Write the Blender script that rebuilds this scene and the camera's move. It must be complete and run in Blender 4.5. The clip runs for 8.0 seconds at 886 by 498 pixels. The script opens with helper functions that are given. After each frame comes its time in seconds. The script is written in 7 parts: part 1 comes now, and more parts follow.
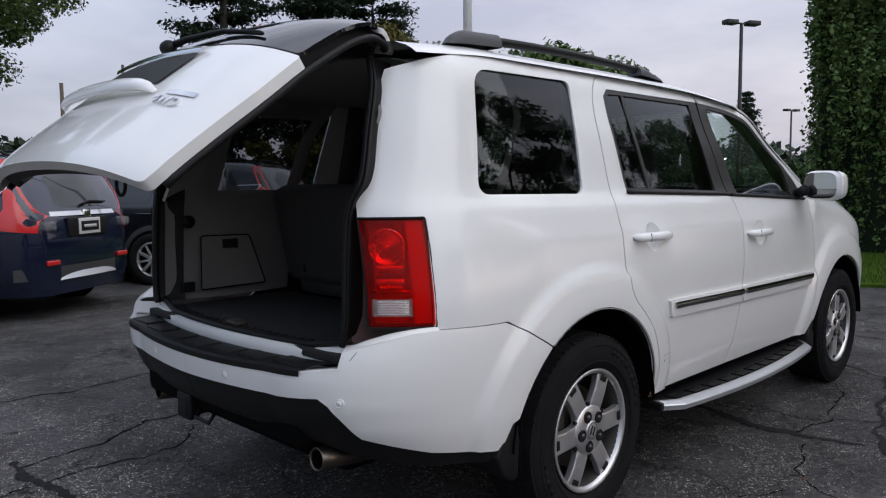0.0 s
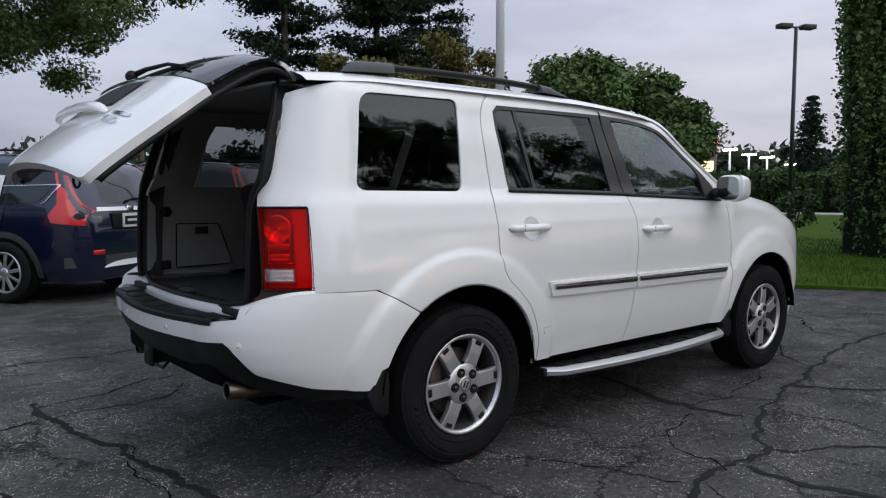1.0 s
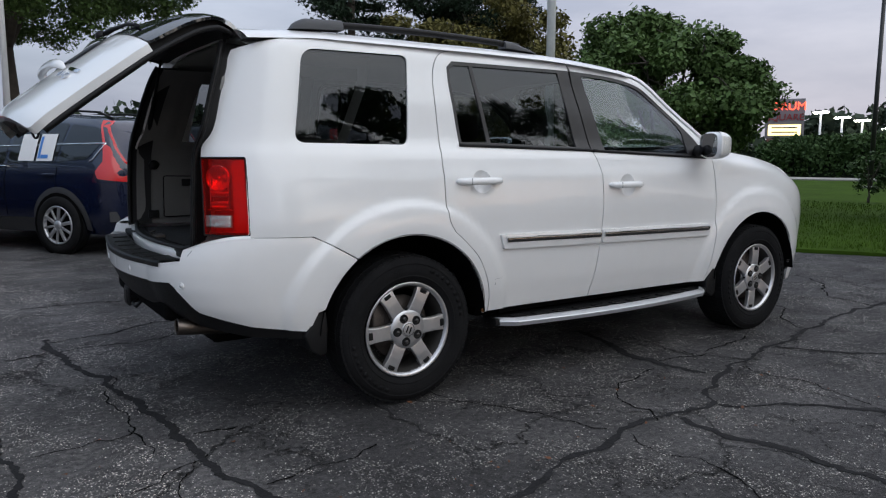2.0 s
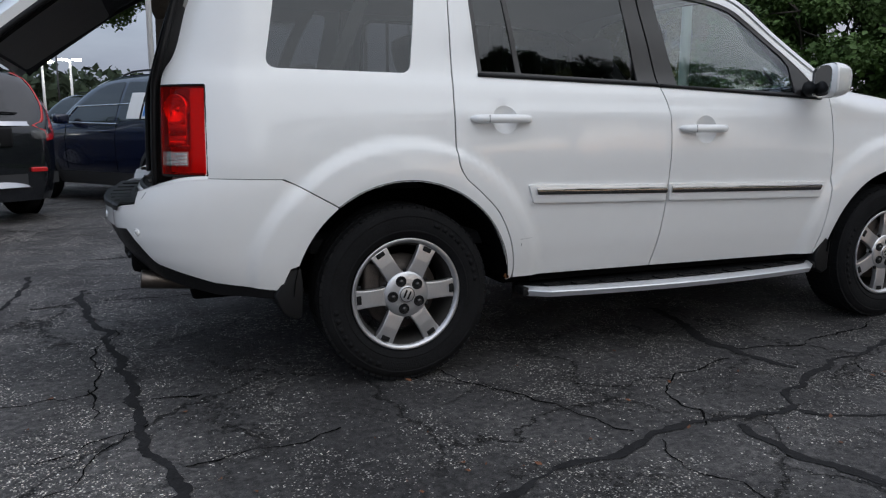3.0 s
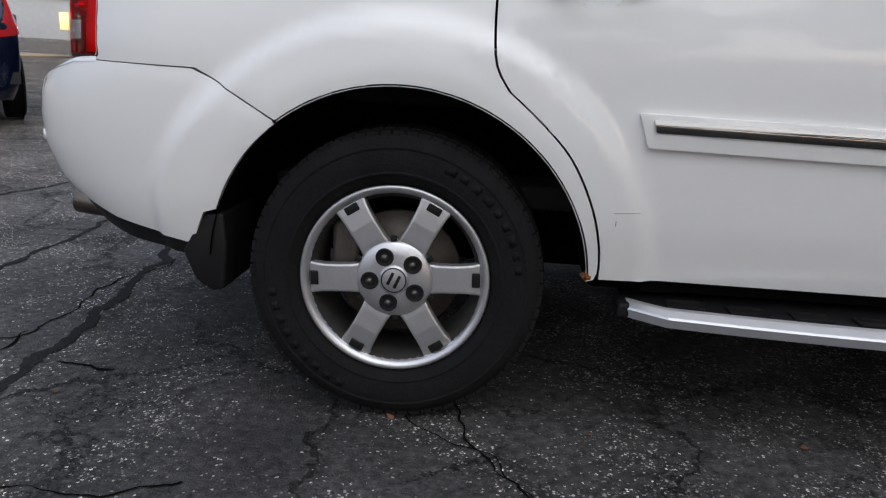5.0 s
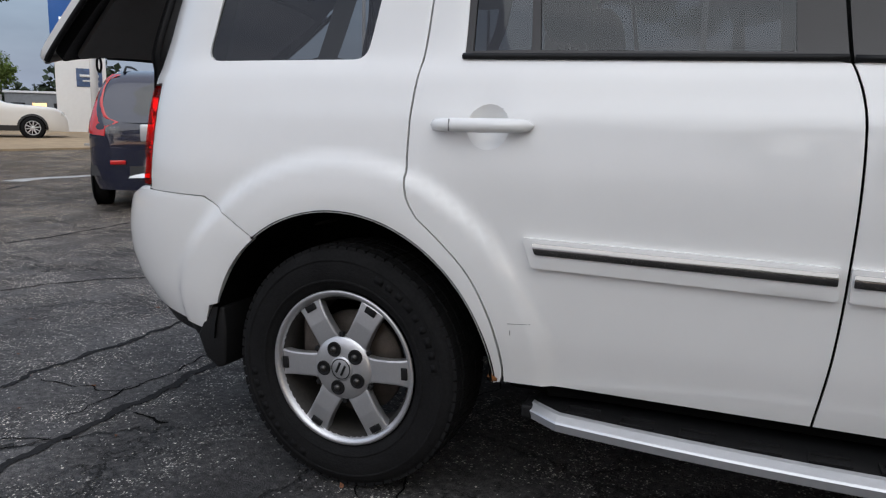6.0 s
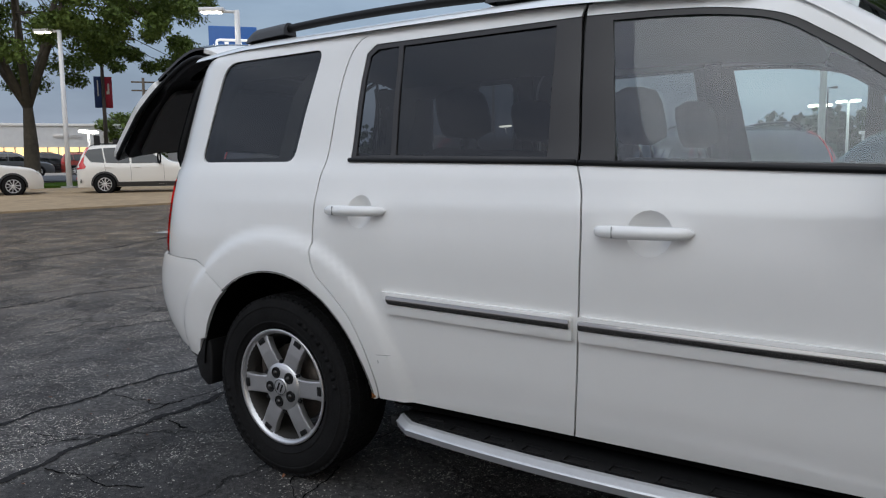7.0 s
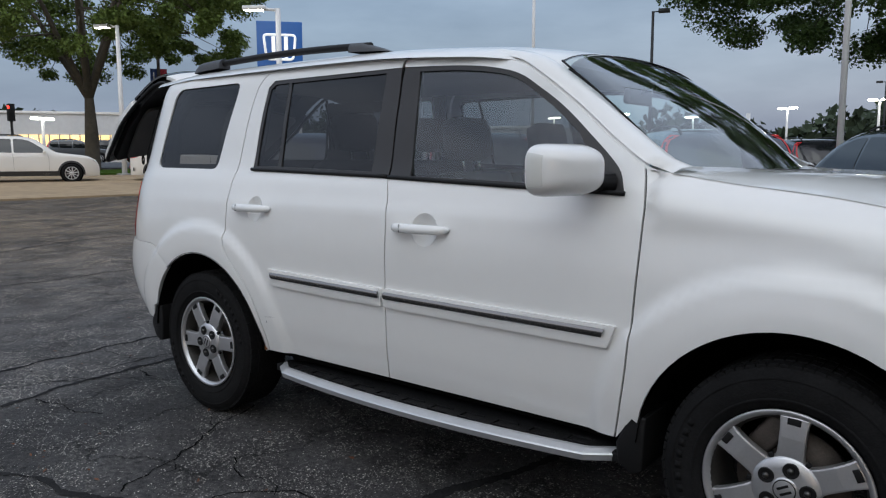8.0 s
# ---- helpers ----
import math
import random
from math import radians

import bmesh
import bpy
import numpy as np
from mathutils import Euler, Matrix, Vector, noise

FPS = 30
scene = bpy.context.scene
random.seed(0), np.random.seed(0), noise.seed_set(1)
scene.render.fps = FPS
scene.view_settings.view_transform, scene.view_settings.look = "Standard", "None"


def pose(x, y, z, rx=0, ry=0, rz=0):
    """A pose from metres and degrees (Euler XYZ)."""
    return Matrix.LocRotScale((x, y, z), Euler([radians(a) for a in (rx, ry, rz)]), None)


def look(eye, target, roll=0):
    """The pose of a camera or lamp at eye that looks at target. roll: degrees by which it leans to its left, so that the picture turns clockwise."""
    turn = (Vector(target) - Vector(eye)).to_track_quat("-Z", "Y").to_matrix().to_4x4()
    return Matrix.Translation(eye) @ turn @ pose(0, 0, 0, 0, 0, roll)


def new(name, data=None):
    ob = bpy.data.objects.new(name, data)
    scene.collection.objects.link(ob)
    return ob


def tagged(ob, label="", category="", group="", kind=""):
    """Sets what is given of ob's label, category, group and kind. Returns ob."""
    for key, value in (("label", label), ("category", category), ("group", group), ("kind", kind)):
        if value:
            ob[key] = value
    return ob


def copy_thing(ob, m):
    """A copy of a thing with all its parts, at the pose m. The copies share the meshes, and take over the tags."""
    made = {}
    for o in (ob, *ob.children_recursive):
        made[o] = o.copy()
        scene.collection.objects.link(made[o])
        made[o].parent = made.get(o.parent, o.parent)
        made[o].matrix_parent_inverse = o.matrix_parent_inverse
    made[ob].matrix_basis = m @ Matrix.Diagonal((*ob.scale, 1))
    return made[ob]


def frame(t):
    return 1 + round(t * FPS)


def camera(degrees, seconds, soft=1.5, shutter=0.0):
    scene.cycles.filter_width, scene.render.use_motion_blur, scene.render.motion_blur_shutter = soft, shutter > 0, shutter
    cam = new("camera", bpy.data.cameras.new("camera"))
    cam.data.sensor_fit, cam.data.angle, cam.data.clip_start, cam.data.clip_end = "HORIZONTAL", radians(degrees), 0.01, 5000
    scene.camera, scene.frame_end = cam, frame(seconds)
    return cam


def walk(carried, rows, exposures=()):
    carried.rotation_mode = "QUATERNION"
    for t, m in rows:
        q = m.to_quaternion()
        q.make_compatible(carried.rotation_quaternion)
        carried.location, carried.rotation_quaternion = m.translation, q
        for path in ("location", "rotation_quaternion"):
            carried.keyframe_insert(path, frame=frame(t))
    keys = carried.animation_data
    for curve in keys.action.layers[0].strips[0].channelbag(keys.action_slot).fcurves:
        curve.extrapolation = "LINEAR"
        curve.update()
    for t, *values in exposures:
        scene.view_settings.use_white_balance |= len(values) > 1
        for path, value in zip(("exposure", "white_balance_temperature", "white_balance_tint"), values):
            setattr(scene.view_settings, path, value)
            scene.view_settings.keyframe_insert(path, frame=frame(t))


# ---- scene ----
from mathutils import geometry

cam = camera(61.8, 8.0, 1.2)
PATH = [
    (0, (-2.293, -2.448, 1.285), (-0.884, -1.039, 1.112), -0.6),
    (0.5, (-2.35, -2.963, 1.296), (-1.004, -1.494, 1.122), 0.0),
    (1, (-2.211, -3.425, 1.258), (-0.935, -1.894, 1.096), -0.1),
    (1.5, (-2.073, -3.826, 1.215), (-0.865, -2.244, 1.02), 0.3),
    (1.7, (-1.991, -3.918, 1.222), (-0.817, -2.314, 0.999), 0.3),
    (2.8, (-1.132, -3.821, 1.086), (-0.299, -2.032, 0.76), 0.1),
    (3, (-0.987, -3.695, 1.048), (-0.233, -1.873, 0.715), 0.2),
    (3.5, (-0.593, -3.335, 0.965), (-0.058, -1.454, 0.544), 0.7),
    (4, (-0.303, -2.971, 0.874), (0.045, -1.057, 0.407), 2.0),
    (4.2, (-0.217, -2.843, 0.871), (0.05, -0.925, 0.37), 2.4),
    (5.3, (0.469, -2.634, 0.912), (0.126, -0.721, 0.442), 2.4),
    (5.5, (0.633, -2.679, 0.958), (0.147, -0.787, 0.524), 2.0),
    (6, (1.072, -2.723, 1.06), (0.303, -0.905, 0.739), 1.1),
    (6.5, (1.585, -2.814, 1.143), (0.593, -1.095, 0.891), -0.3),
    (7, (2.138, -2.912, 1.212), (1.016, -1.27, 0.996), -0.8),
    (7.5, (2.72, -3.007, 1.263), (1.541, -1.407, 1.04), -0.6),
    (8, (3.265, -3.088, 1.294), (2.03, -1.533, 1.053), -0.1),
]
walk(cam, [(t, look(eye, target, roll)) for t, eye, target, roll in PATH],
     [(0.0, 0.42, 6450, 7), (1.5, 0.40, 6350, 5), (3.0, 0.24, 6300, 4), (4.2, 0.40, 6350, 5), (5.5, 0.50, 6500, 6), (6.5, 0.28, 6450, 4), (8.0, 0.19, 6300, 3)])

# ---------------------------------------------------------------- sky and light
CY = 0.02                                        # the white car's centre line


def build_world():
    w = bpy.data.worlds.new("dusk_sky")
    scene.world = w
    w.use_nodes = True
    n, l = w.node_tree.nodes, w.node_tree.links
    n.clear()
    out, bg = n.new("ShaderNodeOutputWorld"), n.new("ShaderNodeBackground")
    sky = n.new("ShaderNodeTexSky")
    sky.sky_type, sky.sun_disc = "NISHITA", False
    sky.sun_elevation, sky.sun_rotation = radians(6), radians(150)
    sky.air_density, sky.dust_density = 1.5, 2.0
    co, sep = n.new("ShaderNodeTexCoord"), n.new("ShaderNodeSeparateXYZ")
    l.new(co.outputs["Generated"], sep.inputs[0])
    # height in the sky: horizon haze to zenith
    up = n.new("ShaderNodeValToRGB")
    up.color_ramp.elements[0].position, up.color_ramp.elements[0].color = 0.0, (0.42, 0.43, 0.47, 1)
    up.color_ramp.elements[1].position, up.color_ramp.elements[1].color = 0.85, (0.88, 0.93, 0.98, 1)
    e = up.color_ramp.elements.new(0.28)
    e.color = (0.55, 0.59, 0.66, 1)
    l.new(sep.outputs["Z"], up.inputs[0])
    # glow towards the bright side, blue towards the other
    side = n.new("ShaderNodeVectorMath")
    side.operation = "DOT_PRODUCT"
    side.inputs[1].default_value = (0.80, -0.60, 0.0)
    l.new(co.outputs["Generated"], side.inputs[0])
    tint = n.new("ShaderNodeValToRGB")
    tint.color_ramp.elements[0].position, tint.color_ramp.elements[0].color = 0.0, (0.54, 0.66, 0.84, 1)
    tint.color_ramp.elements[1].position, tint.color_ramp.elements[1].color = 1.0, (1.14, 1.08, 1.12, 1)
    e = tint.color_ramp.elements.new(0.62)
    e.color = (1.14, 1.06, 1.13, 1)
    rescale = n.new("ShaderNodeMapRange")
    rescale.inputs[1].default_value, rescale.inputs[2].default_value = -1.0, 1.0
    l.new(side.outputs["Value"], rescale.inputs[0])
    l.new(rescale.outputs[0], tint.inputs[0])
    mul = n.new("ShaderNodeMixRGB")
    mul.blend_type, mul.inputs[0].default_value = "MULTIPLY", 1.0
    l.new(up.outputs[0], mul.inputs[1])
    l.new(tint.outputs[0], mul.inputs[2])
    # soft cloud banks
    mp = n.new("ShaderNodeMapping")
    mp.inputs["Scale"].default_value = (1.4, 1.4, 5.0)
    l.new(co.outputs["Generated"], mp.inputs[0])
    no = n.new("ShaderNodeTexNoise")
    no.inputs["Scale"].default_value, no.inputs["Detail"].default_value, no.inputs["Roughness"].default_value = 1.6, 6.0, 0.55
    l.new(mp.outputs[0], no.inputs["Vector"])
    cl = n.new("ShaderNodeValToRGB")
    cl.color_ramp.elements[0].position, cl.color_ramp.elements[0].color = 0.34, (0.72, 0.74, 0.80, 1)
    cl.color_ramp.elements[1].position, cl.color_ramp.elements[1].color = 0.64, (1.14, 1.11, 1.10, 1)
    l.new(no.outputs[0], cl.inputs[0])
    mul2 = n.new("ShaderNodeMixRGB")
    mul2.blend_type, mul2.inputs[0].default_value = "MULTIPLY", 1.0
    l.new(mul.outputs[0], mul2.inputs[1])
    l.new(cl.outputs[0], mul2.inputs[2])
    add = n.new("ShaderNodeMixRGB")
    add.blend_type, add.inputs[0].default_value = "ADD", 0.02
    l.new(mul2.outputs[0], add.inputs[1])
    l.new(sky.outputs[0], add.inputs[2])
    l.new(add.outputs[0], bg.inputs[0])
    bg.inputs[1].default_value = 0.92
    l.new(bg.outputs[0], out.inputs[0])
    s = bpy.data.lights.new("sun", "SUN")
    s.energy, s.angle, s.color = 0.7, radians(70), (0.98, 0.99, 0.97)
    ob = new("sun", s)
    ob.matrix_world = look((3, -8, 7), (0, 0, 0))


build_world()


# ---------------------------------------------------------------- materials
def mat(name, color, rough=0.5, metal=0.0, var=0.0, scale=8.0, bump=0.0, bscale=60.0, coat=0.0, spec=0.5, emit=0.0, island=0.0):
    """A principled material with broad and fine variation of the colour, and fine relief."""
    m = bpy.data.materials.new(name)
    m.use_nodes = True
    n, l = m.node_tree.nodes, m.node_tree.links
    b = n["Principled BSDF"]
    b.inputs["Base Color"].default_value = (*color, 1)
    b.inputs["Roughness"].default_value, b.inputs["Metallic"].default_value = rough, metal
    b.inputs["Specular IOR Level"].default_value = spec
    b.inputs["Coat Weight"].default_value, b.inputs["Coat Roughness"].default_value = coat, 0.03
    if emit:
        b.inputs["Emission Color"].default_value, b.inputs["Emission Strength"].default_value = (*color, 1), emit
    co = n.new("ShaderNodeTexCoord")
    if var or island:
        a, c = n.new("ShaderNodeTexNoise"), n.new("ShaderNodeTexNoise")
        a.inputs["Scale"].default_value, a.inputs["Detail"].default_value = scale, 5
        c.inputs["Scale"].default_value, c.inputs["Detail"].default_value = scale * 9, 4
        l.new(co.outputs["Object"], a.inputs["Vector"])
        l.new(co.outputs["Object"], c.inputs["Vector"])
        mid = n.new("ShaderNodeMath")
        l.new(a.outputs[0], mid.inputs[0])
        l.new(c.outputs[0], mid.inputs[1])
        last = mid
        if island:
            g = n.new("ShaderNodeNewGeometry")
            k = n.new("ShaderNodeMath")
            k.operation, k.inputs[1].default_value = "MULTIPLY_ADD", island
            l.new(g.outputs["Random Per Island"], k.inputs[0])
            l.new(mid.outputs[0], k.inputs[2])
            last = k
        r = n.new("ShaderNodeMapRange")
        r.inputs[1].default_value, r.inputs[2].default_value = 0.6, 1.4 + island
        r.inputs[3].default_value, r.inputs[4].default_value = 1 - var, 1 + var
        l.new(last.outputs[0], r.inputs[0])
        x = n.new("ShaderNodeMixRGB")
        x.blend_type, x.inputs[0].default_value, x.inputs[1].default_value = "MULTIPLY", 1.0, (*color, 1)
        l.new(r.outputs[0], x.inputs[2])
        l.new(x.outputs[0], b.inputs["Base Color"])
    if bump:
        a, u = n.new("ShaderNodeTexNoise"), n.new("ShaderNodeBump")
        a.inputs["Scale"].default_value, a.inputs["Detail"].default_value = bscale, 4
        u.inputs["Strength"].default_value, u.inputs["Distance"].default_value = bump, 0.01
        l.new(co.outputs["Object"], a.inputs["Vector"])
        l.new(a.outputs[0], u.inputs["Height"])
        l.new(u.outputs[0], b.inputs["Normal"])
    return m


def glass(name, tint, clear, rough=0.0, gain=0.97):
    """Sheet glass: a mirror coat over a tinted clear body, without refraction."""
    m = bpy.data.materials.new(name)
    m.use_nodes = True
    n, l = m.node_tree.nodes, m.node_tree.links
    n.clear()
    out, mix = n.new("ShaderNodeOutputMaterial"), n.new("ShaderNodeMixShader")
    tr, gl, fr = n.new("ShaderNodeBsdfTransparent"), n.new("ShaderNodeBsdfGlossy"), n.new("ShaderNodeLayerWeight")
    tr.inputs[0].default_value = (tint[0] * clear, tint[1] * clear, tint[2] * clear, 1)
    gl.inputs["Roughness"].default_value = rough
    gl.inputs["Color"].default_value = (0.95, 0.97, 1.0, 1)
    fr.inputs["Blend"].default_value = 0.5
    rise = n.new("ShaderNodeMath")
    rise.operation, rise.inputs[1].default_value = "POWER", 5.0
    l.new(fr.outputs["Facing"], rise.inputs[0])
    k = n.new("ShaderNodeMath")
    k.operation, k.inputs[1].default_value, k.inputs[2].default_value = "MULTIPLY_ADD", 0.95 * gain, 0.045 * gain
    l.new(rise.outputs[0], k.inputs[0])
    l.new(k.outputs[0], mix.inputs[0])
    l.new(tr.outputs[0], mix.inputs[1])
    l.new(gl.outputs[0], mix.inputs[2])
    l.new(mix.outputs[0], out.inputs[0])
    return m


def lens(name, color, depth=0.35):
    """Coloured lamp plastic: tinted clear body, sharp gloss."""
    m = bpy.data.materials.new(name)
    m.use_nodes = True
    n, l = m.node_tree.nodes, m.node_tree.links
    b = n["Principled BSDF"]
    b.inputs["Base Color"].default_value = (*color, 1)
    b.inputs["Roughness"].default_value = 0.06
    b.inputs["Coat Weight"].default_value = 0.6
    tr, mix = n.new("ShaderNodeBsdfTransparent"), n.new("ShaderNodeMixShader")
    tr.inputs[0].default_value = (*color, 1)
    mix.inputs[0].default_value = depth
    l.new(tr.outputs[0], mix.inputs[1])
    l.new(b.outputs[0], mix.inputs[2])
    l.new(mix.outputs[0], n["Material Output"].inputs[0])
    return m


WHITE = mat("white_paint", (0.82, 0.818, 0.805), 0.30, var=0.015, scale=1.2, coat=0.9)
NAVY = mat("navy_paint", (0.004, 0.008, 0.030), 0.25, 0.2, coat=1.0)
BLACKCAR = mat("black_paint", (0.008, 0.009, 0.012), 0.25, 0.1, coat=1.0)
PEARL = mat("pearl_paint", (0.74, 0.72, 0.68), 0.3, coat=0.9)
TRIM = mat("black_trim", (0.009, 0.009, 0.0095), 0.5, spec=0.24, var=0.15, scale=20, bump=0.15, bscale=400)
GLOSSBLACK = mat("gloss_black_trim", (0.012, 0.012, 0.013), 0.18)
SASH = mat("satin_black_sash", (0.024, 0.022, 0.022), 0.38, bump=0.05, bscale=300)
RUBBER = mat("tyre_rubber", (0.013, 0.013, 0.0135), 0.85, spec=0.08, var=0.3, scale=12, bump=0.3, bscale=160)
ALLOY = mat("alloy_wheel", (0.64, 0.64, 0.65), 0.36, 0.85, var=0.06, scale=14, bump=0.03, bscale=300)
ALLOYDARK = mat("dusty_alloy_barrel", (0.06, 0.056, 0.052), 0.5, 0.5, var=0.25, scale=15)
STEEL = mat("brake_steel", (0.10, 0.085, 0.075), 0.55, 0.6, var=0.4, scale=30)
SILVER = mat("silver_trim", (0.58, 0.59, 0.61), 0.3, 0.55, var=0.04, scale=9)
CHROME = mat("chrome", (0.72, 0.72, 0.73), 0.08, 1.0)
# near-black that paints the shade in wells, gaps, hollows and under cars
DARK = mat("painted_shade_black", (0.004, 0.004, 0.004), 0.95, spec=0.05)
CLOTH = mat("dark_seat_cloth", (0.045, 0.045, 0.046), 0.85, var=0.2, scale=20, bump=0.2, bscale=600)
CARPET = mat("cargo_carpet", (0.017, 0.017, 0.018), 0.9, var=0.35, scale=14, bump=0.4, bscale=900)
GREYTRIM = mat("grey_cabin_plastic", (0.19, 0.185, 0.176), 0.6, var=0.08, scale=12, bump=0.12, bscale=700)
HEADLINER = mat("headliner", (0.32, 0.32, 0.30), 0.9, var=0.06, scale=8)
TINT = glass("privacy_glass", (0.92, 0.96, 1.0), 0.24, gain=1.15)
CLEAR = glass("window_glass", (0.88, 0.98, 0.96), 0.97, gain=2.2)
REDLENS = lens("red_lens", (1.0, 0.035, 0.028), 0.10)
INSERT = mat("dark_chrome_insert", (0.30, 0.29, 0.28), 0.10, 1.0)
NUT = mat("dull_nut_steel", (0.085, 0.083, 0.08), 0.32, 0.8)
LAMPBACK = mat("lamp_back_red", (0.42, 0.05, 0.045), 0.3, 0.5, var=0.5, scale=30, bump=0.6, bscale=70)
CLEARLENS = lens("clear_lens", (0.92, 0.92, 0.90), 0.12)
REFLECTOR = mat("lamp_reflector", (0.88, 0.87, 0.85), 0.10, 1.0, bump=0.25, bscale=60)
REDPLASTIC = mat("red_plastic", (0.50, 0.010, 0.010), 0.12, coat=0.8)
MIRROR = mat("mirror", (0.8, 0.8, 0.8), 0.01, 1.0)
RUST = mat("rust", (0.22, 0.085, 0.025), 0.9, var=0.4, scale=60)
WHITEMATTE = mat("white_matte", (0.75, 0.75, 0.74), 0.6, var=0.04)
SCRATCH = mat("paint_scratch", (0.25, 0.25, 0.25), 0.8)


# ---------------------------------------------------------------- mesh helpers
def part(name, bm, material, parent=None, label="", smooth=True, kind=""):
    """Links a bmesh as one mesh object under a thing or a part."""
    me = bpy.data.meshes.new(name)
    bm.normal_update()
    for f in bm.faces:
        f.smooth = smooth
    bm.to_mesh(me)
    bm.free()
    for m in material if isinstance(material, (list, tuple)) else (material,):
        me.materials.append(m)
    ob = new(name, me)
    ob.parent = parent
    if label:
        ob["label"] = label
    if kind:
        ob["kind"] = kind
    return ob


def holder(name, m=None, label="", category="", group="", kind=""):
    ob = new(name)
    ob.empty_display_size = 0.2
    if m is not None:
        ob.matrix_world = m
    return tagged(ob, label, category, group, kind)


def box(bm, cx, cy, cz, sx, sy, sz, bev=0.0, m=None):
    """Adds a box, its edges bevelled, to bm."""
    r = bmesh.ops.create_cube(bm, size=1.0)
    vs = r["verts"]
    for v in vs:
        v.co = Vector((cx + v.co.x * sx, cy + v.co.y * sy, cz + v.co.z * sz))
    if bev:
        es = list({e for v in vs for e in v.link_edges})
        o = bmesh.ops.bevel(bm, geom=es, offset=bev, segments=2, affect="EDGES", profile=0.6)
        vs = list({v for f in o["faces"] for v in f.verts} | {v for v in vs if v.is_valid})
    if m is not None:
        for v in vs:
            v.co = m @ v.co
    return vs


def tube(bm, pts, r, seg=8, cap=True):
    """A round bar along the points; r is a number or a radius for each point."""
    rings = []
    for i, p in enumerate(pts):
        p = Vector(p)
        a, b = Vector(pts[max(0, i - 1)]), Vector(pts[min(len(pts) - 1, i + 1)])
        d = (b - a).normalized()
        s = d.orthogonal().normalized() if not rings else (side - d * side.dot(d)).normalized()
        side, t = s, d.cross(s)
        rr = r[i] if isinstance(r, (list, tuple)) else r
        rings.append([bm.verts.new(p + (s * math.cos(k * math.tau / seg) + t * math.sin(k * math.tau / seg)) * rr) for k in range(seg)])
    for a, b in zip(rings, rings[1:]):
        for k in range(seg):
            bm.faces.new((a[k], a[(k + 1) % seg], b[(k + 1) % seg], b[k]))
    if cap:
        bm.faces.new(rings[0][::-1])
        bm.faces.new(rings[-1])


def spin(bm, prof, seg=48, m=None, close=False):
    """A turned form: prof is (radius, along) pairs, turned round the y axis."""
    rings = []
    for k in range(seg):
        a = k * math.tau / seg
        rings.append([bm.verts.new(Vector((r * math.sin(a), h, r * math.cos(a)))) for r, h in prof])
    n = len(prof)
    for k in range(seg):
        a, b = rings[k], rings[(k + 1) % seg]
        for i in range(n if close else n - 1):
            j = (i + 1) % n
            bm.faces.new((a[i], a[j], b[j], b[i]))
    if m is not None:
        bmesh.ops.transform(bm, matrix=m, verts=[v for r in rings for v in r])


def prism(bm, pts, y0, y1, bev=0.0):
    """A plate with the outline pts (x, z), from y0 to y1."""
    a = [bm.verts.new((x, y0, z)) for x, z in pts]
    b = [bm.verts.new((x, y1, z)) for x, z in pts]
    fs = [bm.faces.new(a), bm.faces.new(b[::-1])]
    for i in range(len(pts)):
        j = (i + 1) % len(pts)
        fs.append(bm.faces.new((a[j], a[i], b[i], b[j])))
    bmesh.ops.recalc_face_normals(bm, faces=fs)
    if bev:
        es = [e for e in {e for f in fs for e in f.edges}]
        bmesh.ops.bevel(bm, geom=es, offset=bev, segments=2, affect="EDGES", profile=0.6)


def smooth_table(t):
    """A smooth curve through the pairs (monotone cubic)."""
    xs, ys = np.array([p[0] for p in t], float), np.array([p[1] for p in t], float)
    h, d = np.diff(xs), np.diff(ys) / np.diff(xs)
    m = np.concatenate(([d[0]], np.where(d[1:] * d[:-1] > 0, 2 * d[1:] * d[:-1] / (d[1:] + d[:-1] + 1e-12), 0), [d[-1]]))

    def f(x):
        x = min(max(x, xs[0]), xs[-1])
        i = min(max(int(np.searchsorted(xs, x)) - 1, 0), len(h) - 1)
        u = (x - xs[i]) / h[i]
        return float((2 * u**3 - 3 * u**2 + 1) * ys[i] + (u**3 - 2 * u**2 + u) * h[i] * m[i] + (3 * u**2 - 2 * u**3) * ys[i + 1] + (u**3 - u**2) * h[i] * m[i + 1])
    return f


def dense(pts, step=0.02, closed=True):
    out = []
    for i in range(len(pts) if closed else len(pts) - 1):
        a, b = pts[i], pts[(i + 1) % len(pts)]
        k = max(1, math.ceil(math.dist(a, b) / step))
        out += [(a[0] + (b[0] - a[0]) * j / k, a[1] + (b[1] - a[1]) * j / k) for j in range(k)]
    if not closed:
        out.append(tuple(pts[-1]))
    return out


def rounded(pts, rad):
    """The polygon with its corners rounded; rad is one radius or one each."""
    out, n = [], len(pts)
    for i in range(n):
        p, a, b = Vector(pts[i]), Vector(pts[i - 1]), Vector(pts[(i + 1) % n])
        r = rad[i] if isinstance(rad, (list, tuple)) else rad
        if r <= 0:
            out.append((p.x, p.y))
            continue
        u, v = (a - p).normalized(), (b - p).normalized()
        d = min(r, (a - p).length * 0.48, (b - p).length * 0.48)
        for k in range(7):
            t = k / 6
            q = (p + u * d) * (1 - t) ** 2 + p * 2 * t * (1 - t) + (p + v * d) * t * t
            out.append((q.x, q.y))
    return out


